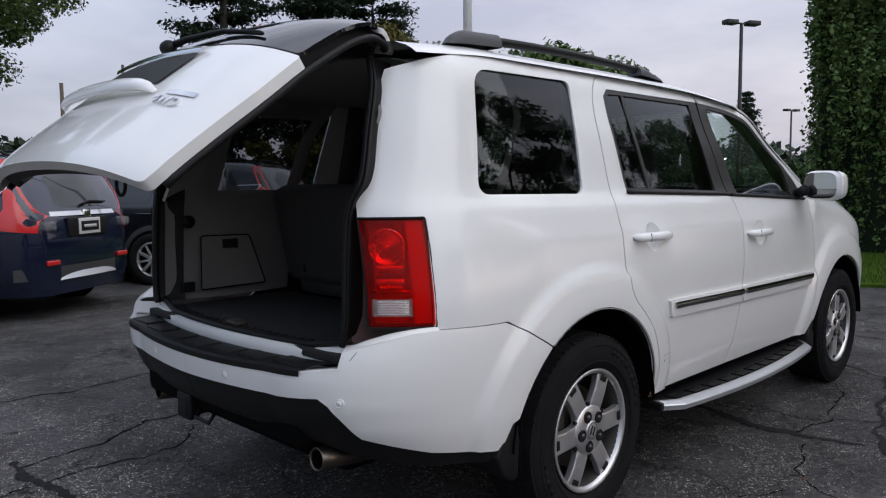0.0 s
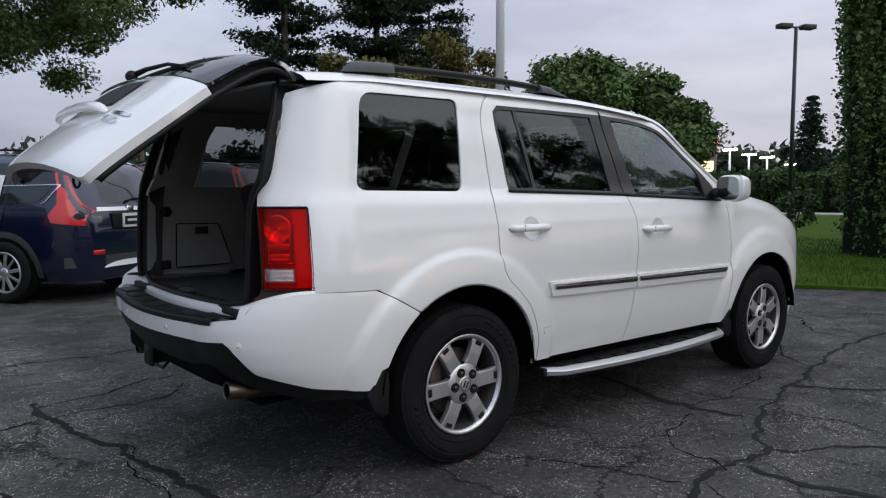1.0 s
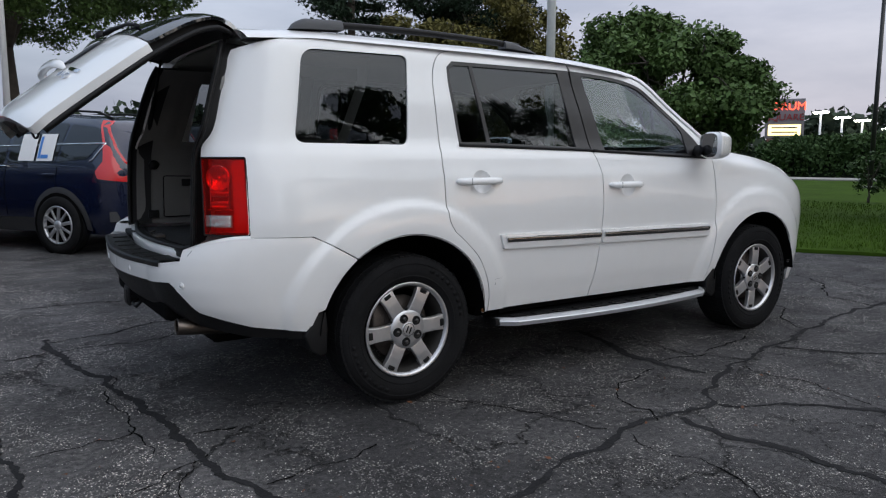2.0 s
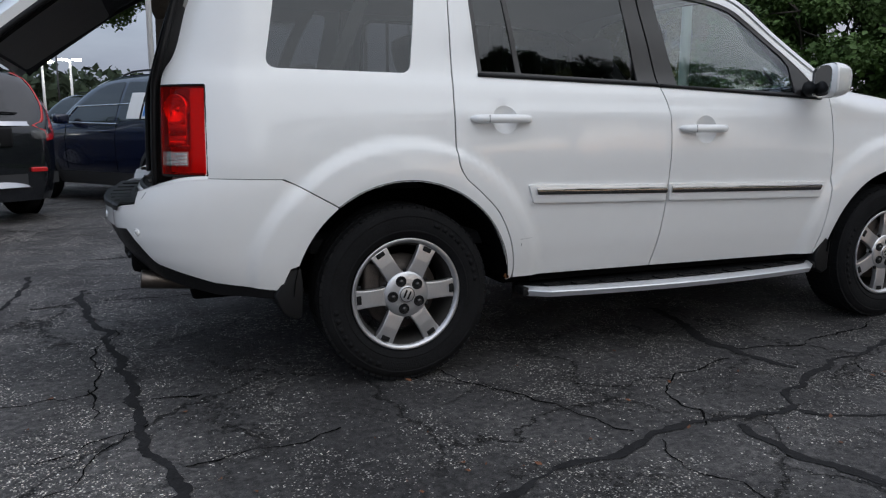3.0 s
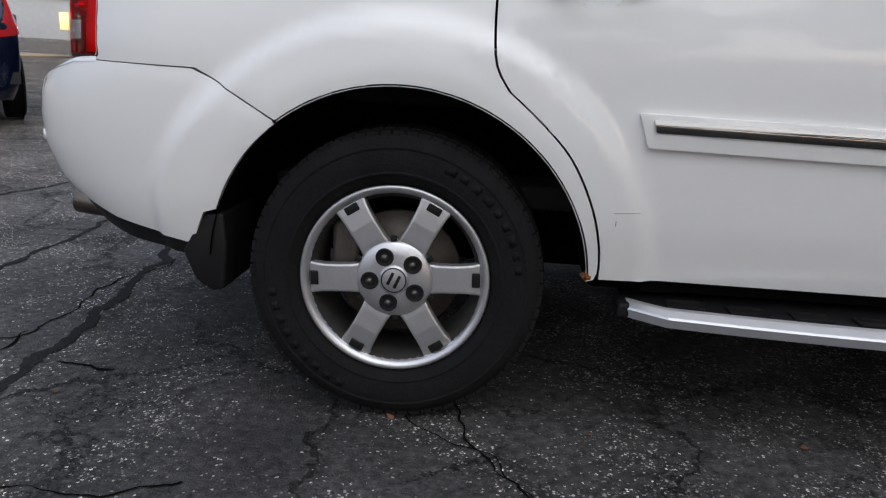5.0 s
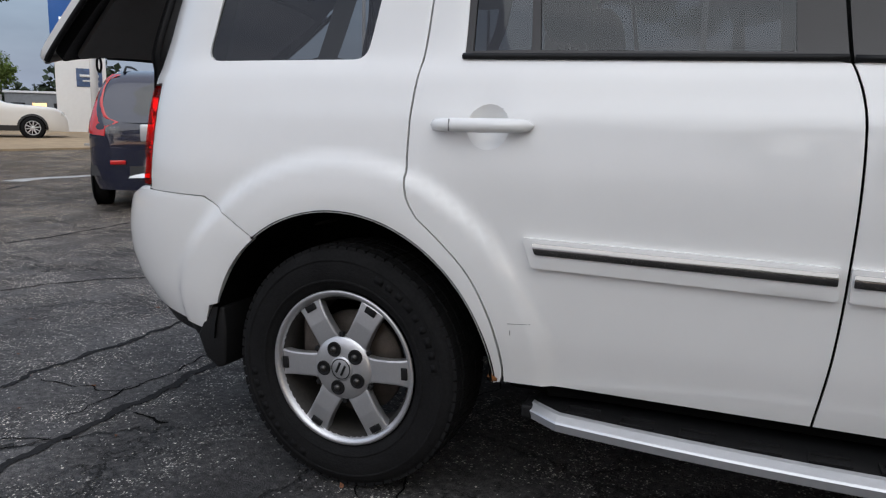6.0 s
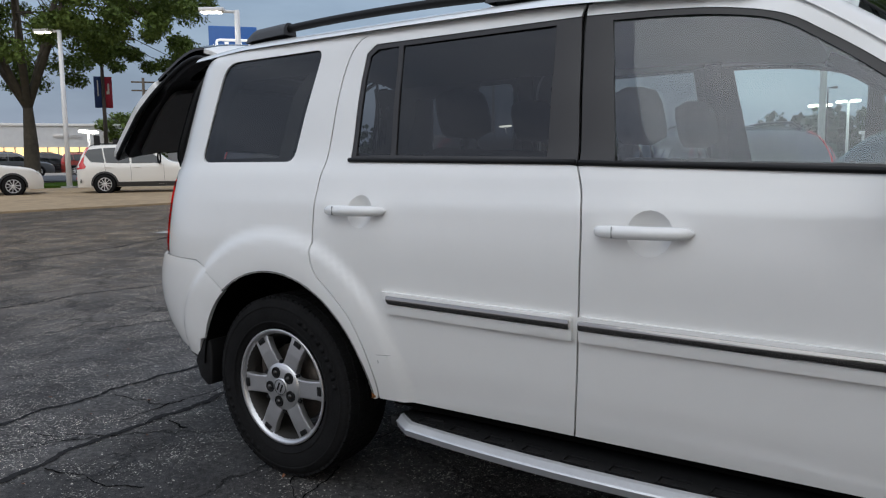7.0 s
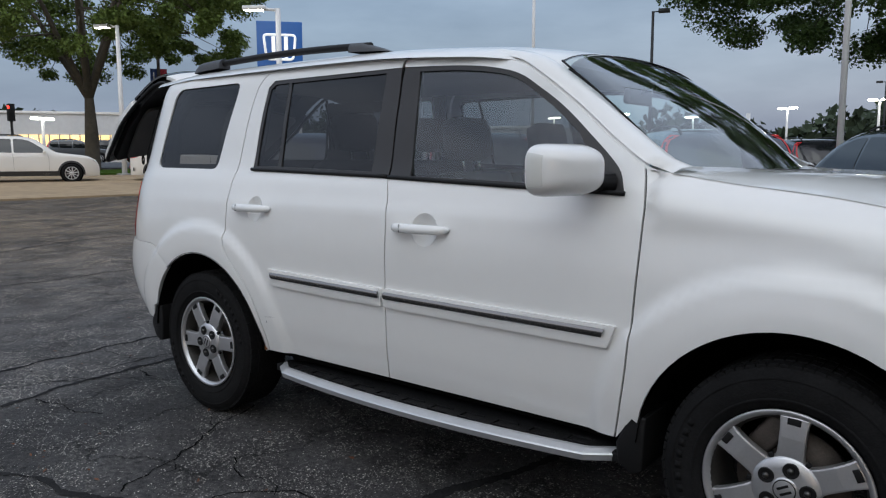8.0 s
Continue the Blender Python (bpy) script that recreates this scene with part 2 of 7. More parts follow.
def curve(pts, step=0.03):
    """A smooth open line through the points (Catmull-Rom)."""
    out = []
    P = [pts[0], *pts, pts[-1]]
    for i in range(1, len(P) - 2):
        k = max(1, math.ceil(math.dist(P[i], P[i + 1]) / step))
        for j in range(k):
            t = j / k
            out.append(tuple(0.5 * (2 * P[i][c] + (P[i + 1][c] - P[i - 1][c]) * t + (2 * P[i - 1][c] - 5 * P[i][c] + 4 * P[i + 1][c] - P[i + 2][c]) * t * t + (3 * P[i][c] - P[i - 1][c] - 3 * P[i + 1][c] + P[i + 2][c]) * t**3) for c in range(len(pts[0]))))
    out.append(tuple(pts[-1]))
    return out


def inside(p, poly):
    x, y, c = p[0], p[1], False
    for i in range(len(poly)):
        (x1, y1), (x2, y2) = poly[i], poly[i - 1]
        if (y1 > y) != (y2 > y) and x < (x2 - x1) * (y - y1) / (y2 - y1) + x1:
            c = not c
    return c


def sheet(outline, surface, holes=(), step=0.03, flange=0.014, roll=0.0015, mirror=None):
    """A pressed panel: the outline (u, v) and its holes, filled with a fine net, laid on surface(u, v, depth), with turned-in edges."""
    loops = [dense(outline, step)] + [dense(h, step) for h in holes]
    pts, edges, edge_pts = [], [], set()
    for lp in loops:
        s = len(pts)
        pts += [Vector(p) for p in lp]
        edges += [(s + i, s + (i + 1) % len(lp)) for i in range(len(lp))]
    border = np.array([(p.x, p.y) for p in pts])
    lo, hi = border.min(0), border.max(0)
    rows = int((hi[1] - lo[1]) / (step * 0.87)) + 1
    for r in range(rows):
        y = lo[1] + (r + 0.5) * step * 0.87
        x = lo[0] + (0.5 if r % 2 else 0.0) * step
        while x < hi[0]:
            q = (x, y)
            if ((border - q) ** 2).sum(1).min() > (step * 0.55) ** 2 and inside(q, loops[0]) and not any(inside(q, h) for h in loops[1:]):
                pts.append(Vector(q))
            x += step
    vs, _, fs, ov, _, _ = geometry.delaunay_2d_cdt(pts, edges, [], 2, 1e-6)
    bm = bmesh.new()
    mv = [bm.verts.new((*v, 0)) for v in vs]
    for f in fs:
        mid = sum((vs[i] for i in f), Vector((0, 0))) / len(f)
        if inside(mid, loops[0]) and not any(inside(mid, h) for h in loops[1:]):
            bm.faces.new([mv[i] for i in f])
    for v in [v for v in mv if not v.link_faces]:
        bm.verts.remove(v)
    mv = [v for v in mv if v.is_valid]
    for e in bm.edges:
        if e.is_boundary:
            edge_pts |= set(e.verts)
    uv = {v: (v.co.x, v.co.y) for v in mv}
    bound = [e for e in bm.edges if e.is_boundary]
    for v in mv:
        v.co = surface(*uv[v], roll if v in edge_pts else 0.0)
    low = {v: bm.verts.new(surface(*uv[v], flange)) for v in edge_pts}
    for e in bound:
        a, b = e.verts
        f = e.link_faces[0]
        i = list(f.verts).index(a)
        if f.verts[(i + 1) % len(f.verts)] == b:
            a, b = b, a
        bm.faces.new((a, b, low[b], low[a]))
        e.smooth = False
    if mirror is not None:
        for v in bm.verts:
            v.co.y = 2 * mirror - v.co.y
        bmesh.ops.reverse_faces(bm, faces=bm.faces[:])
    return bm


def grid(bm, fn, nu, nv, close_u=False):
    """A net of nu by nv cells, with its points from fn(i / nu, j / nv)."""
    vs = [[bm.verts.new(fn(i / nu, j / nv)) for j in range(nv + 1)] for i in range(nu if close_u else nu + 1)]
    for i in range(nu):
        for j in range(nv):
            a, b = vs[i], vs[(i + 1) % len(vs)]
            bm.faces.new((a[j], b[j], b[j + 1], a[j + 1]))
    return vs


def text_mesh(words, size, depth=0.004):
    """Letters of the built-in font as a bmesh, lying in x and y."""
    c = bpy.data.curves.new("letters", "FONT")
    c.body, c.size, c.extrude, c.align_x, c.align_y = words, size, depth, "CENTER", "CENTER"
    ob = bpy.data.objects.new("letters", c)
    bm = bmesh.new()
    me = ob.to_mesh()
    bm.from_mesh(me)
    ob.to_mesh_clear()
    bpy.data.objects.remove(ob)
    return bm


# ---------------------------------------------------------------- the white car
AX, FX, WZ = 0.0, 2.78, 0.365                    # axles and hub height
HALF = smooth_table([(0.20, 0.86), (0.39, 0.905), (0.55, 0.937), (0.75, 0.952), (0.90, 0.945), (1.06, 0.92), (1.20, 0.886), (1.25, 0.866), (1.45, 0.826), (1.62, 0.79), (1.70, 0.765), (1.74, 0.725), (1.765, 0.66)])
DROP = smooth_table([(-1.1, 0.05), (-0.65, 0.02), (-0.3, 0.0), (0.4, 0.0), (0.95, 0.005), (1.5, 0.035), (1.8, 0.075), (2.05, 0.16), (2.3, 0.3), (4.0, 0.3)])
REAR = smooth_table([(0.3, -0.93), (0.85, -0.92), (1.18, -0.905), (1.35, -0.86), (1.55, -0.80), (1.70, -0.74), (1.765, -0.67), (1.8, -0.6)])
SWELL = smooth_table([(0.30, 0.0), (0.42, 0.001), (0.55, 0.006), (0.75, 0.011), (0.90, 0.022), (1.06, 0.033), (1.09, 0.035), (1.13, 0.030), (1.20, 0.026), (1.25, 0.019), (1.45, 0.004), (1.62, -0.012), (1.80, -0.014)])
ALONG = smooth_table([(-0.62, 0.0), (-0.15, 0.65), (0.30, 1.0), (1.25, 1.35), (1.9, 1.0), (2.28, 0.3), (2.5, 0.0)])
BONNET = smooth_table([(2.2, 1.305), (2.33, 1.286), (2.54, 1.252), (2.86, 1.212), (3.155, 1.150), (3.33, 1.095), (3.45, 1.02), (3.55, 0.90), (3.66, 0.74)])


def ss(t):
    t = min(1.0, max(0.0, t))
    return t * t * (3 - 2 * t)


def flare(r):
    """How far the wheel-arch bulge stands out at a distance from the hub."""
    return 0.020 * ss((0.624 - r) / 0.03) + 0.008 * ss((0.60 - r) / 0.12)


def half_width(x, z):
    w = HALF(z + DROP(x) * ss((z - 1.25) / 0.3)) if x < 2.35 else HALF(min(z, 1.06))
    w += SWELL(z + DROP(x) * ss((z - 1.25) / 0.3)) * ALONG(x)
    for c in (AX, FX):
        w += flare(math.hypot(x - c, z - WZ))
    if x > 2.3:
        w -= 0.10 * ss((x - 2.3) / 0.1) * ss((z - BONNET(x) + 0.17) / 0.17) ** 2
    if x > 2.9:
        w -= 0.30 * ((x - 2.9) / 0.8) ** 3
    return w


def side(u, z, depth=0.0):
    """A point of the right body side: u runs along the car, and round the rear corner below -0.5."""
    if u >= -0.5:
        return Vector((u, CY - half_width(u, z) + depth, z))
    f, a, b = (-0.5 - u) / 0.36, -0.5 - REAR(z), 0.30
    w = half_width(-0.5, z)
    n = Vector((-math.sin(f) / a, math.cos(f) / b)).normalized()
    x, y = -0.5 - a * math.sin(f), w - b + b * math.cos(f)
    return Vector((x - n.x * depth, CY - (y - n.y * depth), z))


def bumper(u, z, depth=0.0):
    """A point of the rear bumper: u runs along the side, round the corner, and across the back to the middle at -1.872."""
    back = np.interp(z, [0.36, 0.46, 0.54, 0.62, 0.70, 0.76, 0.86], [-0.90, -0.98, -1.045, -1.078, -1.082, -1.072, -1.04])
    w, b, q = HALF(z) + 0.002, 0.48, 0.90
    if u > -0.45:
        return Vector((u, CY - w - flare(math.hypot(u, z - WZ)) + depth, z))
    f = min(math.pi / 2, (-0.45 - u) / 0.6)
    a = -0.45 - back
    fl = flare(math.hypot(u, z - WZ))
    x, y = -0.45 - a * max(0.0, math.sin(f)) ** q, w + fl - b + b * max(0.0, math.cos(f)) ** q
    if u < -1.392:
        y = (w - b) * max(0.0, (u + 1.872) / 0.48)
        x -= 0.045 * (1 - ((u + 1.872) / 0.48) ** 2)
    n = Vector((-math.sin(f), math.cos(f)))
    return Vector((x - n.x * depth, CY - (y - n.y * depth), z))


def arc(cx, r, a0, a1, k=26):
    return [(cx + r * math.cos(radians(a0 + (a1 - a0) * i / k)), WZ + r * math.sin(radians(a0 + (a1 - a0) * i / k))) for i in range(k + 1)]


car = holder("suv", label="white mid-size SUV with open tailgate parked on cracked asphalt", category="car")

REAR_CUT = curve([(0.250, 0.826), (0.218, 0.88), (0.209, 0.96), (0.209, 1.06), (0.212, 1.16), (0.222, 1.27), (0.228, 1.42), (0.237, 1.56), (0.264, 1.655), (0.318, 1.710), (0.41, 1.728)])
LOW_CUT = curve([(0.487, 0.397), (0.483, 0.47), (0.455, 0.575), (0.398, 0.685), (0.322, 0.765), (0.250, 0.826)])
MID_CUT = curve([(1.230, 0.394), (1.252, 0.55), (1.264, 0.70), (1.273, 0.92), (1.271, 1.08), (1.258, 1.16), (1.238, 1.213)])
TOP_R = [(0.41, 1.728), (0.70, 1.732), (0.95, 1.726), (1.187, 1.714)]
TOP_F = curve([(1.192, 1.714), (1.40, 1.705), (1.60, 1.688), (1.74, 1.658), (1.85, 1.598), (2.036, 1.466), (2.176, 1.360), (2.300, 1.274)])
FRONT_CUT = curve([(2.252, 0.388), (2.280, 0.52), (2.303, 0.68), (2.318, 0.92), (2.322, 1.10), (2.317, 1.19), (2.300, 1.274)])
WIN_R = [(0.338, 1.243), (0.328, 1.54), (0.334, 1.638), (0.372, 1.670), (1.178, 1.672)]
WIN_F = curve([(1.196, 1.672), (1.45, 1.660), (1.62, 1.642), (1.758, 1.608), (1.858, 1.550), (1.952, 1.487), (2.046, 1.414), (2.171, 1.308), (2.224, 1.250), (2.250, 1.180)])
QWIN = rounded([(-0.525, 1.252), (0.042, 1.246), (0.108, 1.678), (-0.445, 1.672)], [0.05, 0.04, 0.04, 0.07])


def shift(pts, dx, dz=0.0):
    return [(x + dx, z + dz) for x, z in pts]


def ring(cx, cz, r, k=20):
    return [(cx + r * math.cos(i * math.tau / k), cz + r * math.sin(i * math.tau / k)) for i in range(k)]


HANDLES = ((0.414, 1.066, 0.279), (1.454, 1.028, 0.279))
quarter = [(-0.735, 0.850), (-0.48, 0.844), (-0.42, 0.814)] + arc(0, 0.461, 127, 3) + [(0.478, 0.395)] + shift(LOW_CUT[1:], -0.003) + shift(REAR_CUT[1:], -0.003)
quarter += [(0.1, 1.726), (-0.3, 1.722), (-0.50, 1.715), (-0.68, 1.69), (-0.86, 1.655), (-0.90, 1.52), (-0.905, 1.32), (-0.945, 1.26), (-0.95, 1.186), (-0.727, 1.186)]
rear_door = shift(LOW_CUT, 0.003)[::-1] + shift(MID_CUT, -0.003) + [(1.19, 1.2225)] + WIN_R + shift(TOP_R[::-1], -0.004, -0.003) + shift(REAR_CUT[::-1], 0.003)[1:-1]
front_door = shift(MID_CUT, 0.003)[::-1] + shift(FRONT_CUT, -0.0035) + shift(TOP_F[::-1], 0.0, -0.006)[1:] + WIN_F + [(1.30, 1.219)]
fender = shift(FRONT_CUT, 0.0035) + [(x, BONNET(x) - 0.0275) for x in np.linspace(2.335, 3.42, 22)] + [(3.45, 0.70), (3.40, 0.55), (3.215, 0.45)] + arc(FX, 0.455, 12, 168) + [(2.318, 0.470)]
front_bumper = [(3.453, 0.70), (3.428, 0.995), (3.53, 0.87), (3.60, 0.70), (3.60, 0.45), (3.50, 0.30), (3.25, 0.30), (3.220, 0.44), (3.403, 0.55)]
tail = [(-0.731, 0.862), (-0.940, 0.862), (-0.944, 1.180), (-0.731, 1.180)]
bump_out = [(-0.4215, 0.8105), (-0.48, 0.8412), (-0.735, 0.8475), (-0.83, 0.842), (-1.00, 0.812), (-1.075, 0.796), (-1.082, 0.748), (-1.16, 0.740), (-1.30, 0.724), (-1.872, 0.716), (-1.872, 0.634), (-1.35, 0.640), (-1.155, 0.652), (-1.115, 0.630), (-1.02, 0.52), (-0.92, 0.492), (-0.776, 0.455), (-0.50, 0.420), (-0.463, 0.505)] + arc(0, 0.461, 161, 127.6, 10)
val_out = [(-1.872, 0.632), (-1.35, 0.638), (-1.157, 0.650), (-1.118, 0.628), (-1.022, 0.518), (-0.92, 0.489), (-0.776, 0.452), (-0.50, 0.417), (-0.52, 0.385), (-0.80, 0.40), (-1.10, 0.445), (-1.3, 0.495), (-1.872, 0.515)]


def lay(depth):
    return lambda u, z, d=0.0: side(u, z, d + depth)


def pane_at(u, z, d=0.0):
    """A point of the side glass, which is only slightly bowed."""
    q = z + DROP(u) * ss((z - 1.25) / 0.3)
    w = 0.866 + 0.016 * ALONG(u) - (0.205 + 0.075 * ALONG(u)) * (q - 1.25) + 0.004 * (1 - ((q - 1.45) / 0.2) ** 2)
    return Vector((u, CY - w + 0.009 + d, z))


for k, mir in (("right", None), ("left", CY)):
    part("quarter_panel", sheet(quarter, side, [QWIN], 0.026, mirror=mir), WHITE, car)
    rd = part("rear_door", sheet(rear_door, side, [ring(HANDLES[0][0] + 0.018, HANDLES[0][1], 0.058)], 0.026, mirror=mir), WHITE, car)
    fd = part("front_door", sheet(front_door, side, [ring(HANDLES[1][0] + 0.018, HANDLES[1][1], 0.064)], 0.026, mirror=mir), WHITE, car)
    part("front_fender", sheet(fender, side, (), 0.03, mirror=mir), WHITE, car)
    part("front_bumper", sheet(front_bumper, side, (), 0.04, mirror=mir), WHITE, car)
    part("rear_bumper", sheet(bump_out, bumper, (), 0.024, 0.02, mirror=mir), WHITE, car)
    part("bumper_valance", sheet(val_out, lambda u, z, d=0.0: bumper(u, z, d + 0.012), (), 0.035, 0.02, mirror=mir), TRIM, car)
    part("privacy_glass", sheet(QWIN, pane_at, (), 0.06, 0.004, mirror=mir), TINT, car, "dark privacy quarter glass").visible_shadow = False
    s = 1 if mir is None else -1
    flip = Matrix.Identity(4) if mir is None else Matrix.Translation((0, 2 * CY, 0)) @ Matrix.Diagonal((1, -1, 1, 1))
    # window furniture of the doors
    pane_small = [(0.357, 1.262), (0.347, 1.55), (0.352, 1.628), (0.382, 1.650), (0.478, 1.652), (0.517, 1.262)]
    pane_big = [(0.540, 1.260), (0.498, 1.652), (1.096, 1.654), (1.128, 1.243)]
    g = part("privacy_glass", sheet(pane_small, pane_at, (), 0.06, 0.004, mirror=mir), TINT, rd, "dark privacy glass")
    g.visible_shadow = False
    g = part("privacy_glass", sheet(pane_big, pane_at, (), 0.06, 0.004, mirror=mir), TINT, rd, "dark privacy glass")
    g.visible_shadow = False
    part("window_sash", sheet([(1.232, 1.221)] + WIN_R + [(1.186, 1.60)], lay(0.003), [pane_small, pane_big], 0.035, 0.012, mirror=mir), SASH, rd, "satin black window frame")
    pane_f = curve([(1.280, 1.648), (1.45, 1.641), (1.61, 1.624), (1.74, 1.594), (1.85, 1.528), (1.95, 1.458), (2.045, 1.384)]) + [(2.078, 1.338), (2.088, 1.206), (1.345, 1.228)]
    g = part("front_glass", sheet(pane_f, pane_at, (), 0.06, 0.004, mirror=mir), CLEAR, fd, "clear greenish side glass")
    g.visible_shadow = False
    part("window_sash", sheet([(1.241, 1.218)] + [(1.196, 1.60)] + WIN_F, lay(0.003), [pane_f], 0.035, 0.012, mirror=mir), SASH, fd, "satin black window frame")
    bm = bmesh.new()
    for a, b in (((0.335, 1.244), (1.230, 1.2215)), ((1.241, 1.2195), (2.252, 1.180))):
        pts = [side(a[0] + (b[0] - a[0]) * i / 20, a[1] + (b[1] - a[1]) * i / 20 + 0.004, -0.004) for i in range(21)]
        tube(bm, [flip @ p for p in pts], 0.0085, 6)
    part("belt_moulding", bm, TRIM, car, "black rubber belt moulding")
    # handles
    for dr, (hx, hz, hl) in zip((rd, fd), HANDLES):
        bm = bmesh.new()
        r = 0.058 if dr is rd else 0.064
        grid(bm, lambda i, j: flip @ (side(hx + 0.018 + r * j * math.cos(i * math.tau), hz + r * j * math.sin(i * math.tau), 0.002 + 0.026 * (1 - j * j))), 24, 6, True)
        part("handle_cup", bm, WHITE, dr)
        bm = bmesh.new()

        def grip(i, j, hx=hx, hz=hz, hl=hl):
            e = (2 * i - 1)
            x, a = hx + e * hl / 2, j * math.tau
            k = max(0.0, 1 - abs(e) ** 5) ** 0.5
            h, d = 0.0185 * (0.35 + 0.65 * k) if 0 < i < 1 else 0.003, 0.017 * (0.3 + 0.7 * k)
            p = side(x, hz + 0.004 + h * math.sin(a), 0.0)
            return flip @ (p + Vector((0, -(0.018 + 0.014 * max(0.0, 1 - e * e)) * k - d * math.cos(a), 0)))
        grid(bm, grip, 28, 14)
        bmesh.ops.remove_doubles(bm, verts=bm.verts[:], dist=0.0005)
        part("door_handle", bm, WHITE, dr)
        bm = bmesh.new()
        q = side(hx - hl * 0.26, hz, 0)
        box(bm, q.x, q.y - 0.0415, q.z + 0.004, 0.002, 0.006, 0.030)
        for v in bm.verts:
            v.co = flip @ v.co
        part("handle_joint", bm, SCRATCH, dr)
    # body-side mouldings with their bright inserts
    for dr, x0, x1, z0, z1 in ((rd, 0.538, 1.252, 0.795, 0.782), (fd, 1.270, 2.262, 0.782, 0.766)):
        cut0, cut1 = (0.026, 0.002) if dr is rd else (0.002, 0.03)
        o = [(x0 + cut0, z0 - 0.076), (x1 - cut1, z1 - 0.076), (x1, z1), (x0, z0)]
        part("side_moulding", sheet(rounded(o, 0.008), lambda u, z, d=0.0: side(u, z, d - 0.017), (), 0.03, 0.02, 0.004, mirror=mir), WHITE, dr)
        o = [(x0 + (0.038 if dr is rd else 0.006), z0 - 0.040), (x1 - (0.006 if dr is rd else 0.045), z1 - 0.040), (x1 - (0.006 if dr is rd else 0.034), z1 - 0.012), (x0 + (0.03 if dr is rd else 0.006), z0 - 0.012)]
        part("moulding_insert", sheet(rounded(o, 0.004), lambda u, z, d=0.0: side(u, z, d - 0.0205 - 0.006 * max(0.0, 1 - ((z - z0 - (z1 - z0) * (u - x0) / (x1 - x0) + 0.026) / 0.0145) ** 2)), (), 0.007, 0.004, 0.0, mirror=mir), INSERT, dr, "dark mirror-bright moulding insert")
    # rear lamp
    tl = part("tail_lamp", sheet(rounded(tail, 0.008), lambda u, z, d=0.0: side(u, z, d - 0.004), [[(-0.795, 0.891), (-0.928, 0.891), (-0.928, 0.946), (-0.795, 0.946)]], 0.03, 0.016, 0.003, mirror=mir), REDLENS, car, "red and clear tail lamp")
    part("lamp_housing", sheet(rounded([(-0.735, 0.866), (-0.938, 0.866), (-0.940, 1.176), (-0.735, 1.176)], 0.006), lay(0.055), (), 0.04, -0.02, mirror=mir), LAMPBACK, tl)
    bm = bmesh.new()
    c = side(-0.862, 1.098, 0.018)
    nrm = (side(-0.862, 1.098, -0.02) - c).normalized()
    rot = nrm.to_track_quat("Y", "Z").to_matrix().to_4x4()
    spin(bm, [(0.001, -0.030), (0.016, -0.027), (0.034, -0.014), (0.050, 0.008), (0.056, 0.010), (0.058, 0.004), (0.056, -0.02)], 36, flip @ Matrix.Translation(c) @ rot)
    spin(bm, [(0.0, 0.004), (0.010, 0.001), (0.012, -0.010), (0.010, -0.028)], 14, flip @ Matrix.Translation(c) @ rot)
    for zz in (1.030, 0.990, 0.965):
        p = side(-0.862, zz, 0.020)
        box(bm, 0, 0, 0, 0.085 if zz > 0.97 else 0.12, 0.012, 0.026 if zz > 0.97 else 0.008, 0.005, flip @ Matrix.Translation(p) @ rot)
    for uu in (-0.812, -0.912):
        p = side(uu, 1.03, 0.022)
        box(bm, 0, 0, 0, 0.006, 0.02, 0.15, 0.002, flip @ Matrix.Translation(p) @ rot)
    for i in range(6):
        p = side(-0.830 - 0.013 * i, 0.978, 0.012)
        spin(bm, [(0.0, 0.006), (0.005, 0.003), (0.006, -0.004)], 8, flip @ Matrix.Translation(p) @ rot)
    part("lamp_bowl", bm, REFLECTOR, tl)
    part("solid_red_panel", sheet([(-0.737, 0.868), (-0.792, 0.868), (-0.792, 1.174), (-0.737, 1.174)], lay(0.012), (), 0.04, 0.01, mirror=mir), REDPLASTIC, tl)
    rv = part("reverse_lens", sheet([(-0.797, 0.893), (-0.926, 0.893), (-0.926, 0.944), (-0.797, 0.944)], lambda u, z, d=0.0: side(u, z, d - 0.0065), (), 0.02, 0.008, 0.002, mirror=mir), CLEARLENS, tl, "clear ribbed reverse lamp lens")
    bm = bmesh.new()
    for i in range(9):
        z = 0.899 + i * 0.005
        tube(bm, [flip @ side(-0.803 - 0.118 * j / 6, z, 0.002) for j in range(7)], 0.0018, 5)
    part("lens_rib", bm, REFLECTOR, tl)
    bm = bmesh.new()
    tube(bm, [flip @ side(u, z, 0.006) for u, z in dense(rounded([(-0.726, 0.857), (-0.948, 0.857), (-0.952, 1.186), (-0.726, 1.186)], 0.008), 0.02)] + [flip @ side(-0.726, 0.86, 0.006)], 0.006, 5)
    part("lamp_seal", bm, TRIM, tl)
    # inner shells painted near-black as shade behind the gaps, and the wheel wells likewise
    part("gap_shade", sheet([(-0.40, 0.85), (-0.3, 0.92), (0.0, 0.98), (0.32, 0.93), (0.55, 0.70), (0.60, 0.36), (2.22, 0.36), (2.24, 0.75), (2.30, 1.2), (-0.40, 1.2)], lay(0.03), (), 0.12, 0.02, mirror=mir), DARK, car)
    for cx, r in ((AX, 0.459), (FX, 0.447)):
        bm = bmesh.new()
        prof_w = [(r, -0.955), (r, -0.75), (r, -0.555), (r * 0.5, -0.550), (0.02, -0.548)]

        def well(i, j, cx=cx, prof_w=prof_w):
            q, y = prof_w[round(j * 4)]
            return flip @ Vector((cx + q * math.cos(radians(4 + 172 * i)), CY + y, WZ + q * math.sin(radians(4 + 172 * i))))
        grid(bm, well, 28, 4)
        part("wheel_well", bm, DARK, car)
    bm = bmesh.new()
